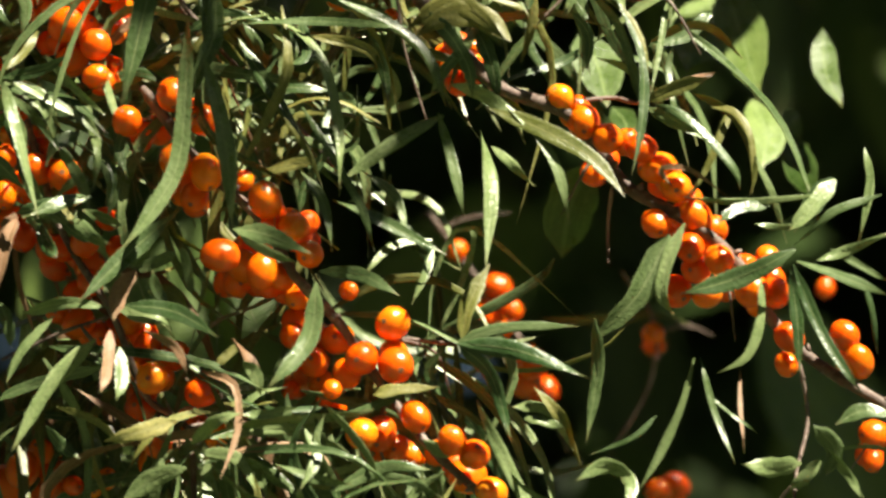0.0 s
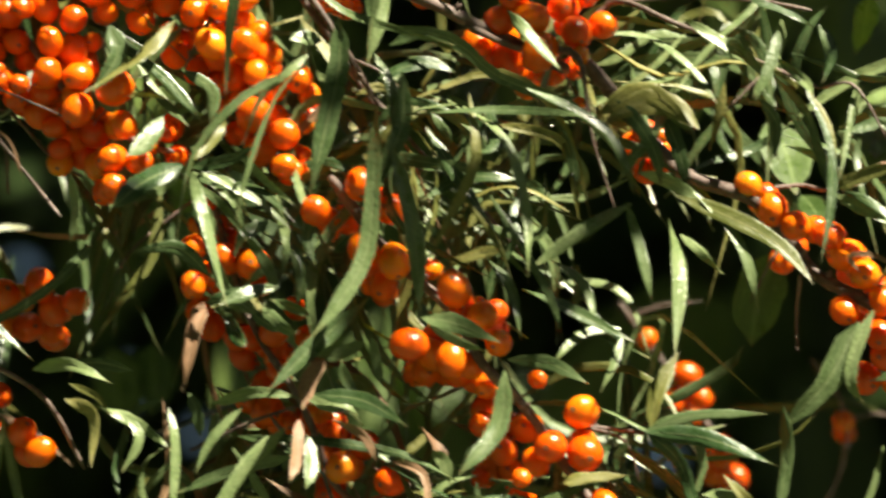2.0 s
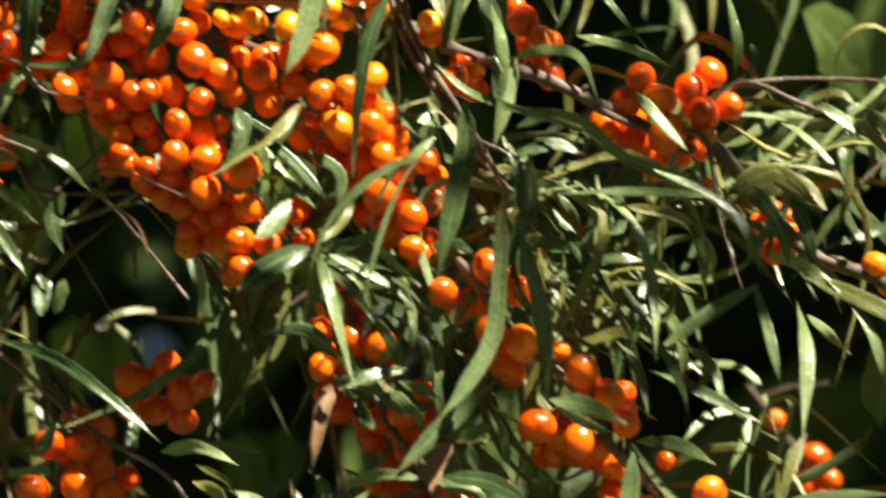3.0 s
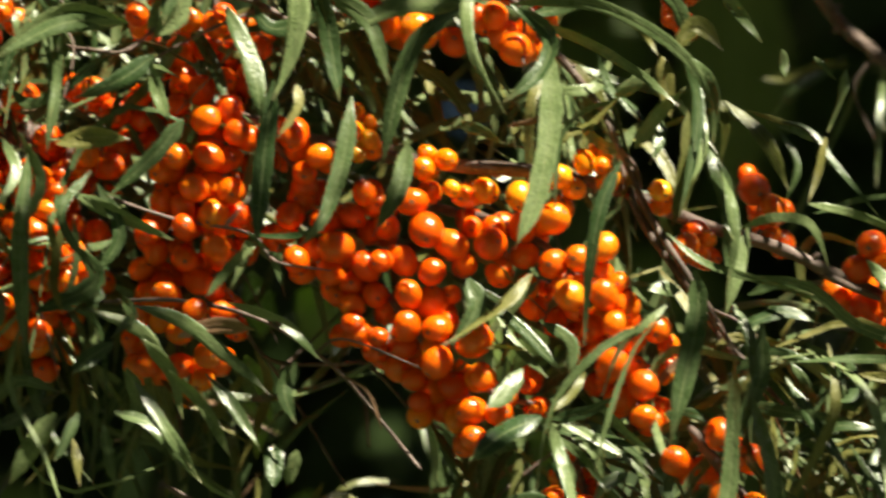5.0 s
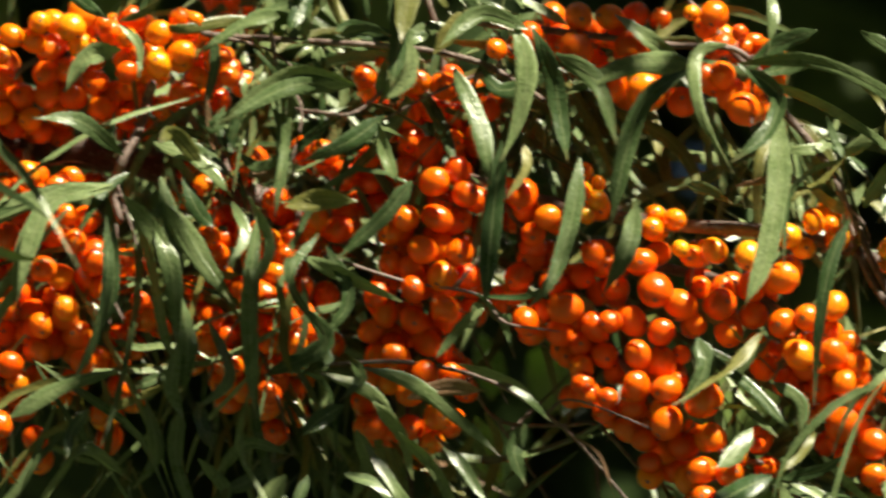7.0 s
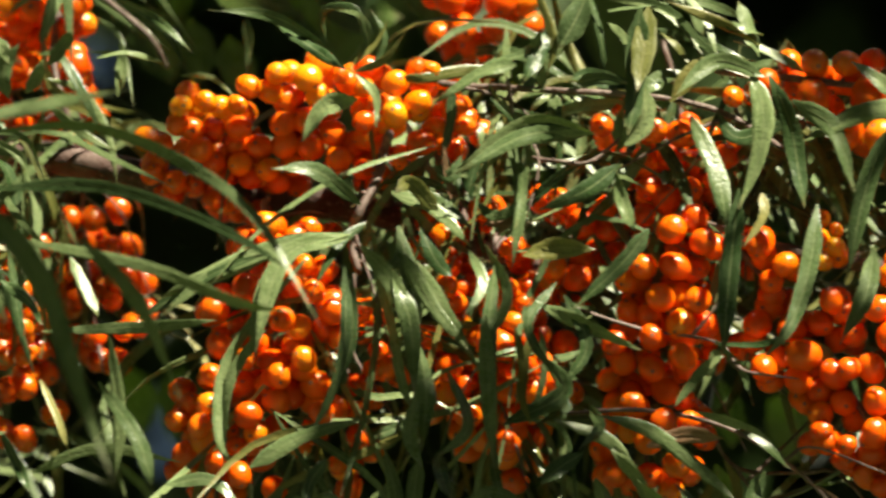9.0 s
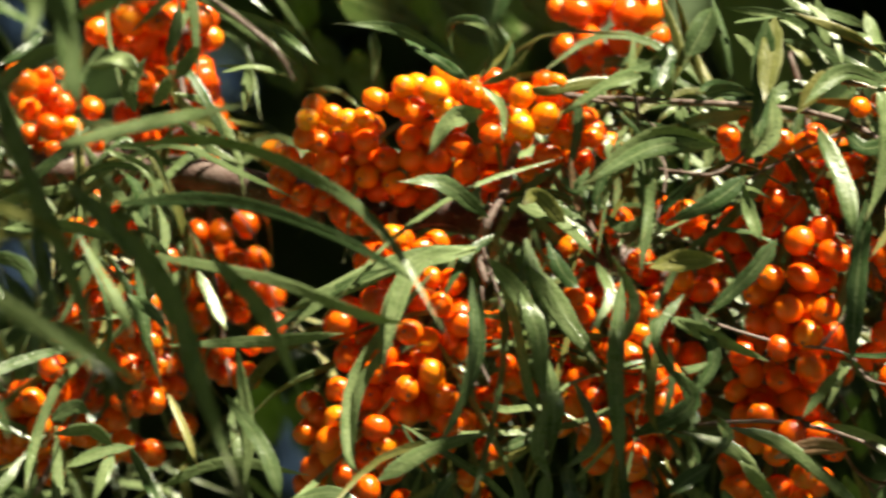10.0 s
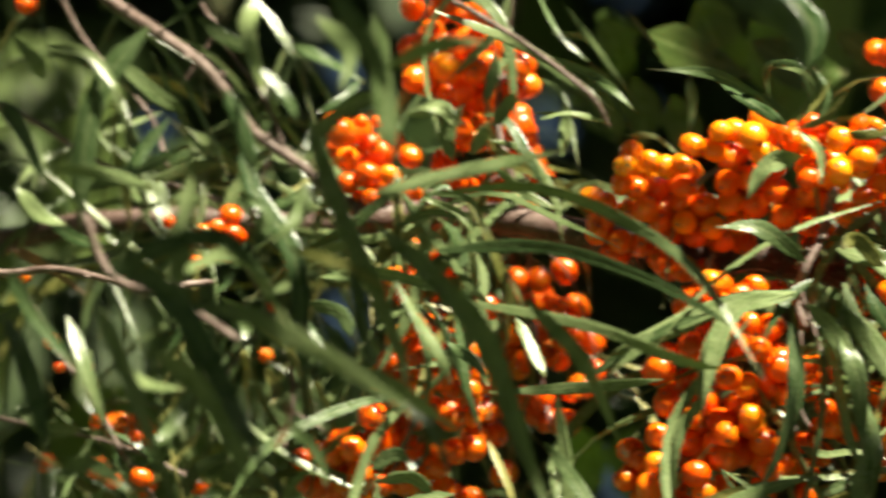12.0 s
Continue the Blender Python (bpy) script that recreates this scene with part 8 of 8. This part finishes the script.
big_leaf(12, (-125, 86, 160), (-116, 74, 175), (-120, 65, 190))
big_leaf(14, (14, 112, 190), (13, 103, 205), (16, 94, 220))
big_leaf(7, (-188, 75, 80), (-186, 65, 95), (-188, 54, 110))
big_leaf(8, (-194, 114, 160), (-193, 108, 175), (-194, 102, 190))
big_leaf(10, (-344, 232, 150), (-341, 231, 165), (-339, 230, 180))
big_leaf(10, (-319, 242, 170), (-317, 238, 185), (-316, 239, 200))
big_leaf(14, (-417, 144, 200), (-425, 141, 215), (-429, 135, 230))
big_leaf(8, (-242, 176, 140), (-242, 173, 155), (-244, 172, 170))
big_leaf(9, (-393, 113, 60), (-398, 110, 75), (-401, 106, 90))
big_leaf(6, (60, 99, 70), (59, 95, 85), (57, 90, 100))
big_leaf(5, (11, 84, 60), (12, 80, 75), (10, 77, 90))
big_leaf(11, (-321, 210, 90), (-311, 208, 105), (-298, 205, 120))
big_leaf(12, (-298, 215, 120), (-287, 211, 135), (-277, 213, 150))
big_leaf(9, (-273, 211, 100), (-266, 207, 115), (-263, 196, 130))
big_leaf(8, (-340, 207, 110), (-337, 202, 125), (-336, 195, 140))


def mass(name, label, category, count, material, place):
    """Leaves past counting, joined into one object."""
    rnd = random.Random(count)
    verts, faces, uvs = [], [], []
    for i in range(count):
        got = place(rnd)
        if not got:
            continue
        p, size, width, ang, lean = got
        v, f, u = broad_leaf(p, size, width, ang, lean, rnd, 4)
        o = len(verts)
        verts += [q + p for q in v]
        faces += [tuple(o + k for k in q) for q in f]
        uvs += u
    ob = part(name, verts, faces, material, None, "", uvs)
    return tagged(ob, label, category, kind="stuff")


def far_spot(rnd):
    y = rnd.uniform(1.0, 1.8)
    k = (y + 2.0) / 2.0
    size = rnd.uniform(0.07, 0.13)
    p = Vector((rnd.uniform(-0.75, 0.35) * k, y, 1.5 + (rnd.uniform(1.60, 2.25) - 1.5) * k))
    ang = rnd.gauss(-1.3, 1.0)
    if rnd.random() < 0.42:
        # smaller leaves close in on the gaps, as seen from the camera
        size = rnd.uniform(0.014, 0.034)
        right, up, reach = rnd.choice(VIEW_GAPS)
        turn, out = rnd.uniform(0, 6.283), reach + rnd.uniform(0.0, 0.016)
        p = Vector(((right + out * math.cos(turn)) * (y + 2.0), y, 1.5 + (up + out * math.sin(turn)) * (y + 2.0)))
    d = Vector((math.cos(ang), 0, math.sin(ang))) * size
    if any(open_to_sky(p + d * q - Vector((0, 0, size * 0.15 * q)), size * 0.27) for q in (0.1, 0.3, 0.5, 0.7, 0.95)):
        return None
    return p, size, size * rnd.uniform(0.4, 0.6), ang, rnd.uniform(-0.6, 0.6)


mass("hedge_foliage", "green foliage of the hedge farther back, coloured darker for shade", "foliage", 13000, BROAD_SHADED, far_spot)


# unseen leaves added above the view to shade the hedge behind the fruit
def crown_spot(rnd):
    if rnd.random() < 0.27:
        # added over the viewer to cut sky light, with the sun's side left open
        p = Vector((rnd.uniform(-1.5, 1.0), rnd.uniform(-1.7, 0.0), rnd.uniform(2.4, 3.2)))
        foot = p - SUN * (p.y / SUN.y)
        if -0.68 < foot.x < 0.28 and 1.45 < foot.z < 2.30:
            return None
        return p, rnd.uniform(0.12, 0.18), rnd.uniform(0.03, 0.045), rnd.uniform(0, 6.28), rnd.uniform(-0.5, 0.5)
    y = rnd.uniform(0.0, 1.75)
    p = Vector((rnd.uniform(-0.95, 1.1), y, rnd.uniform(2.16 + 0.28 * y, 3.1)))
    k = (1.6 if p.x > 0.1 else 1.0) if y < 0.4 else 1.5 if p.x < -0.2 else 1.9
    return p, rnd.uniform(0.05, 0.08) * k, rnd.uniform(0.010, 0.02) * k, rnd.gauss(-1.4, 0.8), rnd.uniform(-0.5, 0.5)


# unseen leaves added below the view to block light bounced off the ground
def skirt_spot(rnd):
    y = rnd.uniform(-0.15, 0.95)
    p = Vector((rnd.uniform(-1.1, 0.6), y, rnd.uniform(0.5, 1.62 + 0.13 * y)))
    return p, rnd.uniform(0.06, 0.10), rnd.uniform(0.012, 0.02), rnd.gauss(-1.4, 0.8), rnd.uniform(-0.5, 0.5)


mass("skirt_foliage", "narrow grey-green leaves added below the view to block ground light", "foliage", 6000, SHOOT_MASS, skirt_spot)
mass("crown_foliage", "narrow grey-green leaves added above the view to cast shade", "foliage", 12000, SHOOT_MASS, crown_spot)

# unseen leaves added in the sun's way: the shaded place, its radius, leaf density
SHADE_LEAVES = []


def overhanging(x, y, z, radius, density):
    for _ in range(round(0.38 * density * 1.3 * 3.14 * (radius + 8) ** 2 / 250)):
        SHADE_LEAVES.append((at((x, y, z)), radius * 0.001, density))


overhanging(-223, 52, 0, 29, 1.0)
overhanging(-245, 80, 0, 15, 0.7)
overhanging(-192, 134, 4, 8, 1.5)
overhanging(-50, 130, 0, 22, 1.5)
overhanging(-170, 131, -15, 6, 0.6)
overhanging(-159, 98, -15, 5, 0.6)
overhanging(-207, 119, 4, 9, 0.8)
overhanging(-191, 51, 0, 11, 0.8)
overhanging(-271, 85, 0, 15, 0.8)
overhanging(-237, 79, 2, 13, 0.6)
overhanging(-280, 50, 0, 26, 1.0)
overhanging(-237, 50, 0, 19, 0.9)
overhanging(-218, 95, 0, 10, 0.6)
overhanging(-315, 133, 30, 9, 1.5)
overhanging(-174, 50, 10, 19, 1.0)
overhanging(-138, 22, 10, 22, 1.0)
overhanging(-147, 10, 20, 11, 1.2)
overhanging(-72, 55, -20, 6, 0.7)
overhanging(-53, 59, -10, 10, 0.5)
overhanging(-99, 3, 0, 9, 0.5)
overhanging(-178, 12, 30, 15, 0.7)
overhanging(-92, -10, 8, 10, 0.6)
overhanging(-76, -21, 8, 15, 0.8)
overhanging(-30, -25, 0, 6, 0.7)
overhanging(13, -10, 40, 11, 0.9)
overhanging(-2, 41, -4, 8, 0.6)
overhanging(-319, 119, 20, 17, 0.7)
overhanging(-349, 139, 10, 13, 0.8)
overhanging(-238, 72, 0, 15, 0.2)
overhanging(-338, 126, -170, 9, 3.0)
overhanging(-350, 100, -170, 9, 3.0)
overhanging(-318, 70, -170, 11, 3.0)
overhanging(-305, 74, -150, 8, 3.0)
overhanging(-311, 44, -170, 10, 3.0)
overhanging(-377, 81, 10, 11, 0.7)
overhanging(-340, 115, 0, 9, 0.7)
overhanging(-376, 80, -235, 6, 2.5)
overhanging(-387, 46, -235, 8, 2.5)
overhanging(-409, 48, -235, 8, 2.0)
overhanging(-335, 80, -185, 9, 2.5)
overhanging(-302, 27, -185, 8, 2.5)
overhanging(-328, 117, -270, 11, 2.5)
overhanging(-387, 144, -100, 14, 0.6)
overhanging(-427, 73, -130, 11, 0.6)
overhanging(-369, 43, -235, 6, 2.5)
overhanging(-442, 172, 30, 19, 0.6)
overhanging(-436, 148, -120, 15, 0.8)
overhanging(-229, 101, -310, 8, 1.4)
overhanging(-455, 170, 20, 8, 0.5)
overhanging(-428, 157, 20, 6, 0.6)
overhanging(-435, 124, 20, 6, 0.6)
overhanging(-411, 114, 20, 6, 0.5)
overhanging(-298, 91, 4, 11, 1.6)
overhanging(-280, 85, 6, 10, 1.2)
overhanging(-308, 70, 6, 8, 0.9)
overhanging(-292, 134, 4, 5, 0.8)
overhanging(-263, 139, 6, 5, 0.9)
overhanging(-236, 78, 2, 10, 0.7)
overhanging(-285, 134, 20, 15, 1.3)
overhanging(-370, 57, -274, 8, 2.5)
overhanging(-356, 36, -274, 8, 2.0)
overhanging(-234, 131, 10, 10, 0.8)
overhanging(-273, 55, 10, 18, 1.4)
overhanging(-243, 53, 10, 17, 0.5)
overhanging(-241, 78, 5, 10, 0.5)
overhanging(-277, 82, 2, 8, 0.8)
overhanging(-221, 89, 8, 8, 0.7)
overhanging(-198, 79, 5, 8, 0.7)
overhanging(-332, 128, 20, 8, 1.2)
overhanging(-464, 198, 60, 19, 2.4)
overhanging(-414, 193, 60, 15, 0.7)
overhanging(-439, 163, 85, 19, 1.0)
overhanging(-356, 149, 40, 11, 0.9)
overhanging(-297, 110, 0, 10, 0.7)
overhanging(-133, -21, 10, 19, 0.9)
overhanging(-87, -20, 0, 11, 0.6)
overhanging(39, -17, 20, 17, 1.0)
overhanging(-23, 23, 10, 11, 0.5)
overhanging(-122, 127, 0, 15, 0.7)
overhanging(-109, 149, 0, 14, 0.6)
overhanging(-358, 166, 20, 17, 0.7)
overhanging(53, 83, 520, 42, 1.1)
overhanging(95, 48, 520, 42, 1.3)
overhanging(52, 34, 520, 42, 1.2)
overhanging(112, 89, 600, 38, 1.0)
overhanging(-367, 125, 20, 13, 0.7)
overhanging(-295, 102, 10, 14, 0.6)
overhanging(-421, 91, 20, 19, 0.6)
overhanging(-112, 139, 0, 14, 0.5)
overhanging(-79, 135, 20, 15, 0.5)
overhanging(-25, 44, 5, 14, 0.9)
overhanging(-340, 90, 30, 14, 0.7)
overhanging(-336, 135, 30, 10, 0.6)
overhanging(85, -44, 20, 15, 0.8)
overhanging(-424, 166, 60, 19, 1.0)
overhanging(-426, 114, 60, 19, 0.9)
overhanging(-30, 164, 110, 10, 0.8)
overhanging(-37, 129, 20, 14, 0.7)
overhanging(-323, 125, 10, 14, 0.9)
overhanging(-333, 95, 40, 11, 0.6)
overhanging(53, -22, 20, 15, 0.6)
overhanging(-149, -2, 20, 18, 0.9)
overhanging(0, 112, 540, 54, 1.4)
overhanging(-143, 88, 540, 54, 1.3)
overhanging(38, 140, 540, 38, 1.0)
overhanging(-351, 146, 20, 8, 0.6)
overhanging(-162, 144, 10, 13, 0.8)
overhanging(-279, 99, 10, 8, 0.8)
overhanging(-272, 108, 10, 10, 0.6)
overhanging(-349, 134, 58, 9, 1.2)
overhanging(51, -19, 5, 8, 0.9)
overhanging(43, -22, 5, 6, 0.7)
overhanging(-173, 9, 30, 14, 0.8)
overhanging(-41, 133, 20, 17, 0.8)
overhanging(-316, 129, 40, 9, 0.9)
overhanging(-332, 127, 30, 8, 0.9)
overhanging(-334, 88, 30, 9, 0.8)
overhanging(-295, 145, 10, 9, 1.8)
overhanging(-283, 144, 10, 9, 1.8)
overhanging(-303, 142, 10, 8, 1.5)
overhanging(-272, 142, 10, 9, 1.5)
overhanging(-313, 138, 12, 8, 1.2)
overhanging(-195, 134, 11, 12, 1.8)
overhanging(-212, 123, 11, 11, 1.8)
overhanging(-186, 136, 11, 8, 1.5)
overhanging(-277, 82, 6, 9, 1.5)
overhanging(-243, 77, 14, 12, 1.8)
overhanging(-233, 74, 11, 8, 1.5)
overhanging(-202, 82, 8, 9, 1.3)
overhanging(-306, 88, 8, 8, 1)
overhanging(-202, 68, 8, 10, 1.3)
overhanging(-164, 98, 7, 11, 1.6)
overhanging(-161, 78, 7, 11, 1.6)
overhanging(-169, 86, 7, 9, 1.5)
overhanging(-114, 74, 7, 9, 1.4)
overhanging(-118, 82, 7, 8, 1.4)
overhanging(-148, 92, 7, 8, 1.4)
overhanging(-133, 49, 7, 9, 1.3)
overhanging(-93, 50, 7, 8, 1.2)
overhanging(-347, 130, 62, 13, 1.8)
overhanging(-365, 191, 38, 10, 1.4)
overhanging(-356, 164, 38, 9, 1.2)
overhanging(-378, 116, 30, 8, 1)
overhanging(-146, 14, 30, 12, 1.6)
overhanging(-91, 2, 10, 10, 0.6)
overhanging(-69, -26, 12, 16, 1.2)
overhanging(-31, -20, 8, 9, 1)
overhanging(52, 45, 480, 45, 2.0)
overhanging(100, 20, 500, 45, 1.6)
overhanging(95, 127, 949, 60, 1.4)

overhanging(-256, 57, 0, 14, 1.3)
overhanging(-231, 51, 0, 14, 1.2)
overhanging(-212, 50, 0, 9, 1.0)
overhanging(-232, 73, 0, 8, 1.0)
overhanging(-273, 49, 0, 12, 1.2)
overhanging(-190, 134, 0, 8, 1.0)
overhanging(-220, 65, 0, 7, 0.9)
overhanging(-245, 278, 1000, 40, 2.0)
overhanging(-145, 10, 8, 12, 1.3)
overhanging(-159, -14, 0, 10, 0.8)
overhanging(-329, 111, 20, 9, 1.3)
overhanging(-343, 100, 20, 8, 1.0)
overhanging(-330, 82, 20, 9, 1.0)
overhanging(-150, 35, 10, 8, 0.6)
overhanging(-44, 49, 10, 16, 0.6)
overhanging(-22, 42, 10, 12, 0.5)
overhanging(-99, 46, 0, 8, 0.6)
overhanging(-342, 128, 62, 11, 2.0)
overhanging(-295, 106, 0, 15, 1.0)
overhanging(-300, 88, 0, 12, 0.8)


# spots kept sunlit by leaving out the added leaves that would shade them
SUNLIT = [(at((x, y, z)), r * 0.001) for x, y, z, r in (
    (-309, 152, -5, 9),
    (-298, 156, -5, 10),
    (-287, 159, -5, 11),
    (-278, 157, -5, 10),
    (-252, 156, -5, 11),
    (-179, 138, 0, 13),
    (-186, 117, 0, 13),
    (-184, 98, 0, 13),
    (-193, 87, 0, 10),
    (-213, 169, -8, 14),
    (-192, 159, -8, 14),
    (-174, 167, -8, 13),
    (-228, 89, 0, 11),
    (-237, 95, 0, 10),
    (-302, 97, 0, 9),
    (-285, 85, 0, 9),
    (-311, 74, 0, 9),
    (-97, 46, 0, 14),
    (-130, 36, 0, 13),
    (-93, 17, 0, 11),
    (-195, 100, 0, 13),
    (-120, 11, 0, 13),
    (-283, 172, -5, 11),
    (63, 11, 0, 15),
    (80, -6, 0, 13),
    (48, -12, -5, 13),
    (-141, 96, 0, 7),
    (-136, 87, 0, 7),
    (-129, 84, 0, 7),
    (-141, 73, 0, 7),
    (-126, 62, 0, 7),
    (-141, 65, 0, 7),
    (-121, 86, 0, 7),
    (-105, 92, 0, 7),
    (-105, 81, 0, 7),
    (-99, 82, 0, 7),
    (-101, 72, 0, 7),
    (-91, 71, 0, 7),
    (-86, 61, 0, 7),
    (-81, 64, 0, 7),
    (-85, 51, 0, 7),
    (-137, 106, 0, 7),
    (-122, 99, 0, 7),
    (-114, 97, 0, 7),
    (-103, 101, 0, 7),
    (-136, 71, 0, 7),
    (-125, 44, 0, 7),
    (-167, 112, 0, 7),
    (-151, 112, 0, 7),
    (-97, 105, 0, 7),
    (-185, 120, 0, 6),
    (-190, 108, 0, 6),
    (-185, 100, 0, 6),
    (-194, 101, 0, 6),
    (-190, 94, 0, 6),
    (-195, 143, 0, 6),
    (-259, 157, 0, 6),
    (-259, 149, 0, 6),
    (-252, 157, 0, 6),
    (-281, 158, 0, 6),
    (-289, 159, 0, 6),
    (-296, 157, 0, 6),
    (-305, 153, 0, 6),
    (-313, 152, 0, 6),
    (-292, 122, 0, 6),
    (-297, 106, 0, 6),
    (-288, 98, 0, 6),
    (-295, 72, 0, 6),
    (-308, 71, 0, 6),
    (-280, 89, 0, 6),
    (-233, 90, 0, 6),
    (-227, 85, 0, 6),
    (-247, 105, 0, 6),
    (-238, 124, 0, 6),
    (-372, 130, 24, 6),
    (-381, 97, 24, 6),
    (-364, 106, 24, 6),
    (-368, 110, 24, 6),
    (-389, 170, 24, 6),
    (-356, 103, 24, 6),
    (-344, 185, 24, 6),
    (-345, 179, 24, 6),
    (-344, 170, 24, 6),
    (-362, 202, 24, 6),
    (-386, 89, 24, 6),
    (-359, 169, 24, 6),
    (-332, 94, 24, 6),
    (-94, 18, 0, 6),
    (-65, 22, 0, 6),
    (-45, 12, 0, 6),
    (-54, -1, 0, 6),
    (-39, -7, 0, 6),
    (-142, 65, 0, 6),
    (-126, 62, 0, 6),
    (-120, 79, 0, 6),
    (-144, -22, 0, 6),
    (-125, -36, 0, 6),
    (-13, -18, 0, 7),
    (-20, -28, 0, 7),
    (-11, -28, 0, 7),
    (-44, 12, 0, 7),
    (-54, -2, 0, 7),
    (28, 37, 0, 7),
    (34, 31, 0, 7),
    (51, 19, 0, 7),
    (100, -28, 0, 7),
    (-91, 18, 0, 7),
    (-84, 50, 0, 7),
    (-191, 116, 0, 6),
    (-183, 114, 0, 6),
    (-189, 109, 0, 6),
    (-186, 101, 0, 6),
    (-188, 94, 0, 6),
    (-195, 100, 0, 6),
    (-195, 83, 0, 6),
    (-170, 112, 0, 6),
    (-165, 102, 0, 6),
    (-159, 109, 0, 6),
    (-171, 92, 0, 6),
    (-169, 82, 0, 6),
    (-158, 82, 0, 6),
    (-138, 108, 0, 6),
    (-151, 116, 0, 6),
    (-201, 102, 0, 6),
    (-143, 65, 0, 6),
    (-126, 62, 0, 6),
    (-167, 106, 0, 10),
    (-159, 97, 0, 10),
    (-148, 94, 0, 11),
    (-138, 88, 0, 11),
    (-129, 83, 0, 10),
    (-138, 105, 0, 10),
    (-126, 101, 0, 10),
    (-155, 79, 0, 11),
    (-144, 72, 0, 11),
    (-133, 64, 0, 12),
    (-123, 60, 0, 10),
    (-147, 58, 0, 10),
    (-128, 48, 0, 10),
    (-115, 77, 0, 10),
    (-104, 88, 0, 9),
    (-190, 115, 0, 9),
    (-188, 102, 0, 9),
    (-195, 102, 0, 8),
    (-379, 133, 30, 8),
    (-375, 121, 30, 9),
    (-369, 110, 30, 9),
    (-380, 101, 30, 9),
    (-363, 106, 30, 8),
    (-389, 89, 30, 8),
    (-293, 159, 0, 9),
    (-282, 160, 0, 9),
    (-272, 161, 0, 9),
    (-307, 153, 0, 9),
    (-258, 157, 0, 9),
    (-244, 155, 0, 8),
    (-191, 130, 0, 9),
    (-190, 117, 0, 9),
    (-192, 106, 0, 8),
    (-99, 26, 0, 9),
    (-72, 19, 0, 8),
    (-62, -8, 0, 9),
    (-63, 36, -16, 7),
    (-64, 22, -18, 7),
    (-69, 8, -20, 7),
    (-73, 0, -21, 6),
    (-262, 116, -10, 9),
    (-257, 108, -10, 9),
    (-253, 118, -10, 9),
    (-248, 110, -10, 9),
    (-253, 98, -10, 9),
    (-312, 151, -5, 12),
    (-301, 155, -5, 12),
    (-290, 157, -5, 12),
    (-278, 158, -5, 12),
    (-267, 156, -5, 12),
    (-256, 154, -5, 12),
    (-244, 153, -5, 12),
    (-264, 146, -5, 12),
    (-281, 147, -5, 12))]


def shade_leaf_spot(rnd):
    place, radius, density = SHADE_LEAVES.pop()
    a, r = rnd.uniform(0, 6.283), radius * math.sqrt(rnd.random())
    side = SUN.cross(Vector((0, 0, 1))).normalized()
    u = max(0.45, (2.17 - place.z) / SUN.z) + rnd.uniform(0, 0.2)
    size = rnd.uniform(0.034, 0.056) * (1.2 if density > 2 else 1.0)
    p = place + SUN * u + side * math.cos(a) * r + side.cross(SUN) * math.sin(a) * r
    if any((p - q).cross(SUN).length < reach for q, reach in SUNLIT):
        return None
    ang = rnd.gauss(-1.4, 1.0)
    return p - Vector((math.cos(ang), 0, math.sin(ang))) * size * 0.5, size, rnd.uniform(0.19, 0.25) * size * (1.4 if density > 2 else 1.0), ang, rnd.uniform(-0.5, 0.5)


mass("overhanging_foliage", "narrow leaves added out of view to cast shade on the fruit", "foliage", len(SHADE_LEAVES), SHOOT_MASS, shade_leaf_spot)


# ---- unseen trees added behind the viewer to close the meadow and cut sky light ----
def wood_spot(rnd):
    a = rnd.uniform(2.2, 7.2)
    h = rnd.uniform(0.0, 1.0)
    r = rnd.uniform(9.0, 11.0) + 2.0 * noise.noise(Vector((a * 3, h * 3, 0)))
    p = Vector((r * math.cos(a), r * math.sin(a) - 1.0, 0.3 + h * (10.5 + 2.0 * noise.noise(Vector((a * 4, 0, 5))))))
    return p, rnd.uniform(0.30, 0.52), rnd.uniform(0.19, 0.32), rnd.uniform(0, 6.28), rnd.uniform(-0.6, 0.6)


mass("woods", "unseen dark green trees added around the meadow to cut sky light", "trees", 13000, BROAD_SHADED, wood_spot)
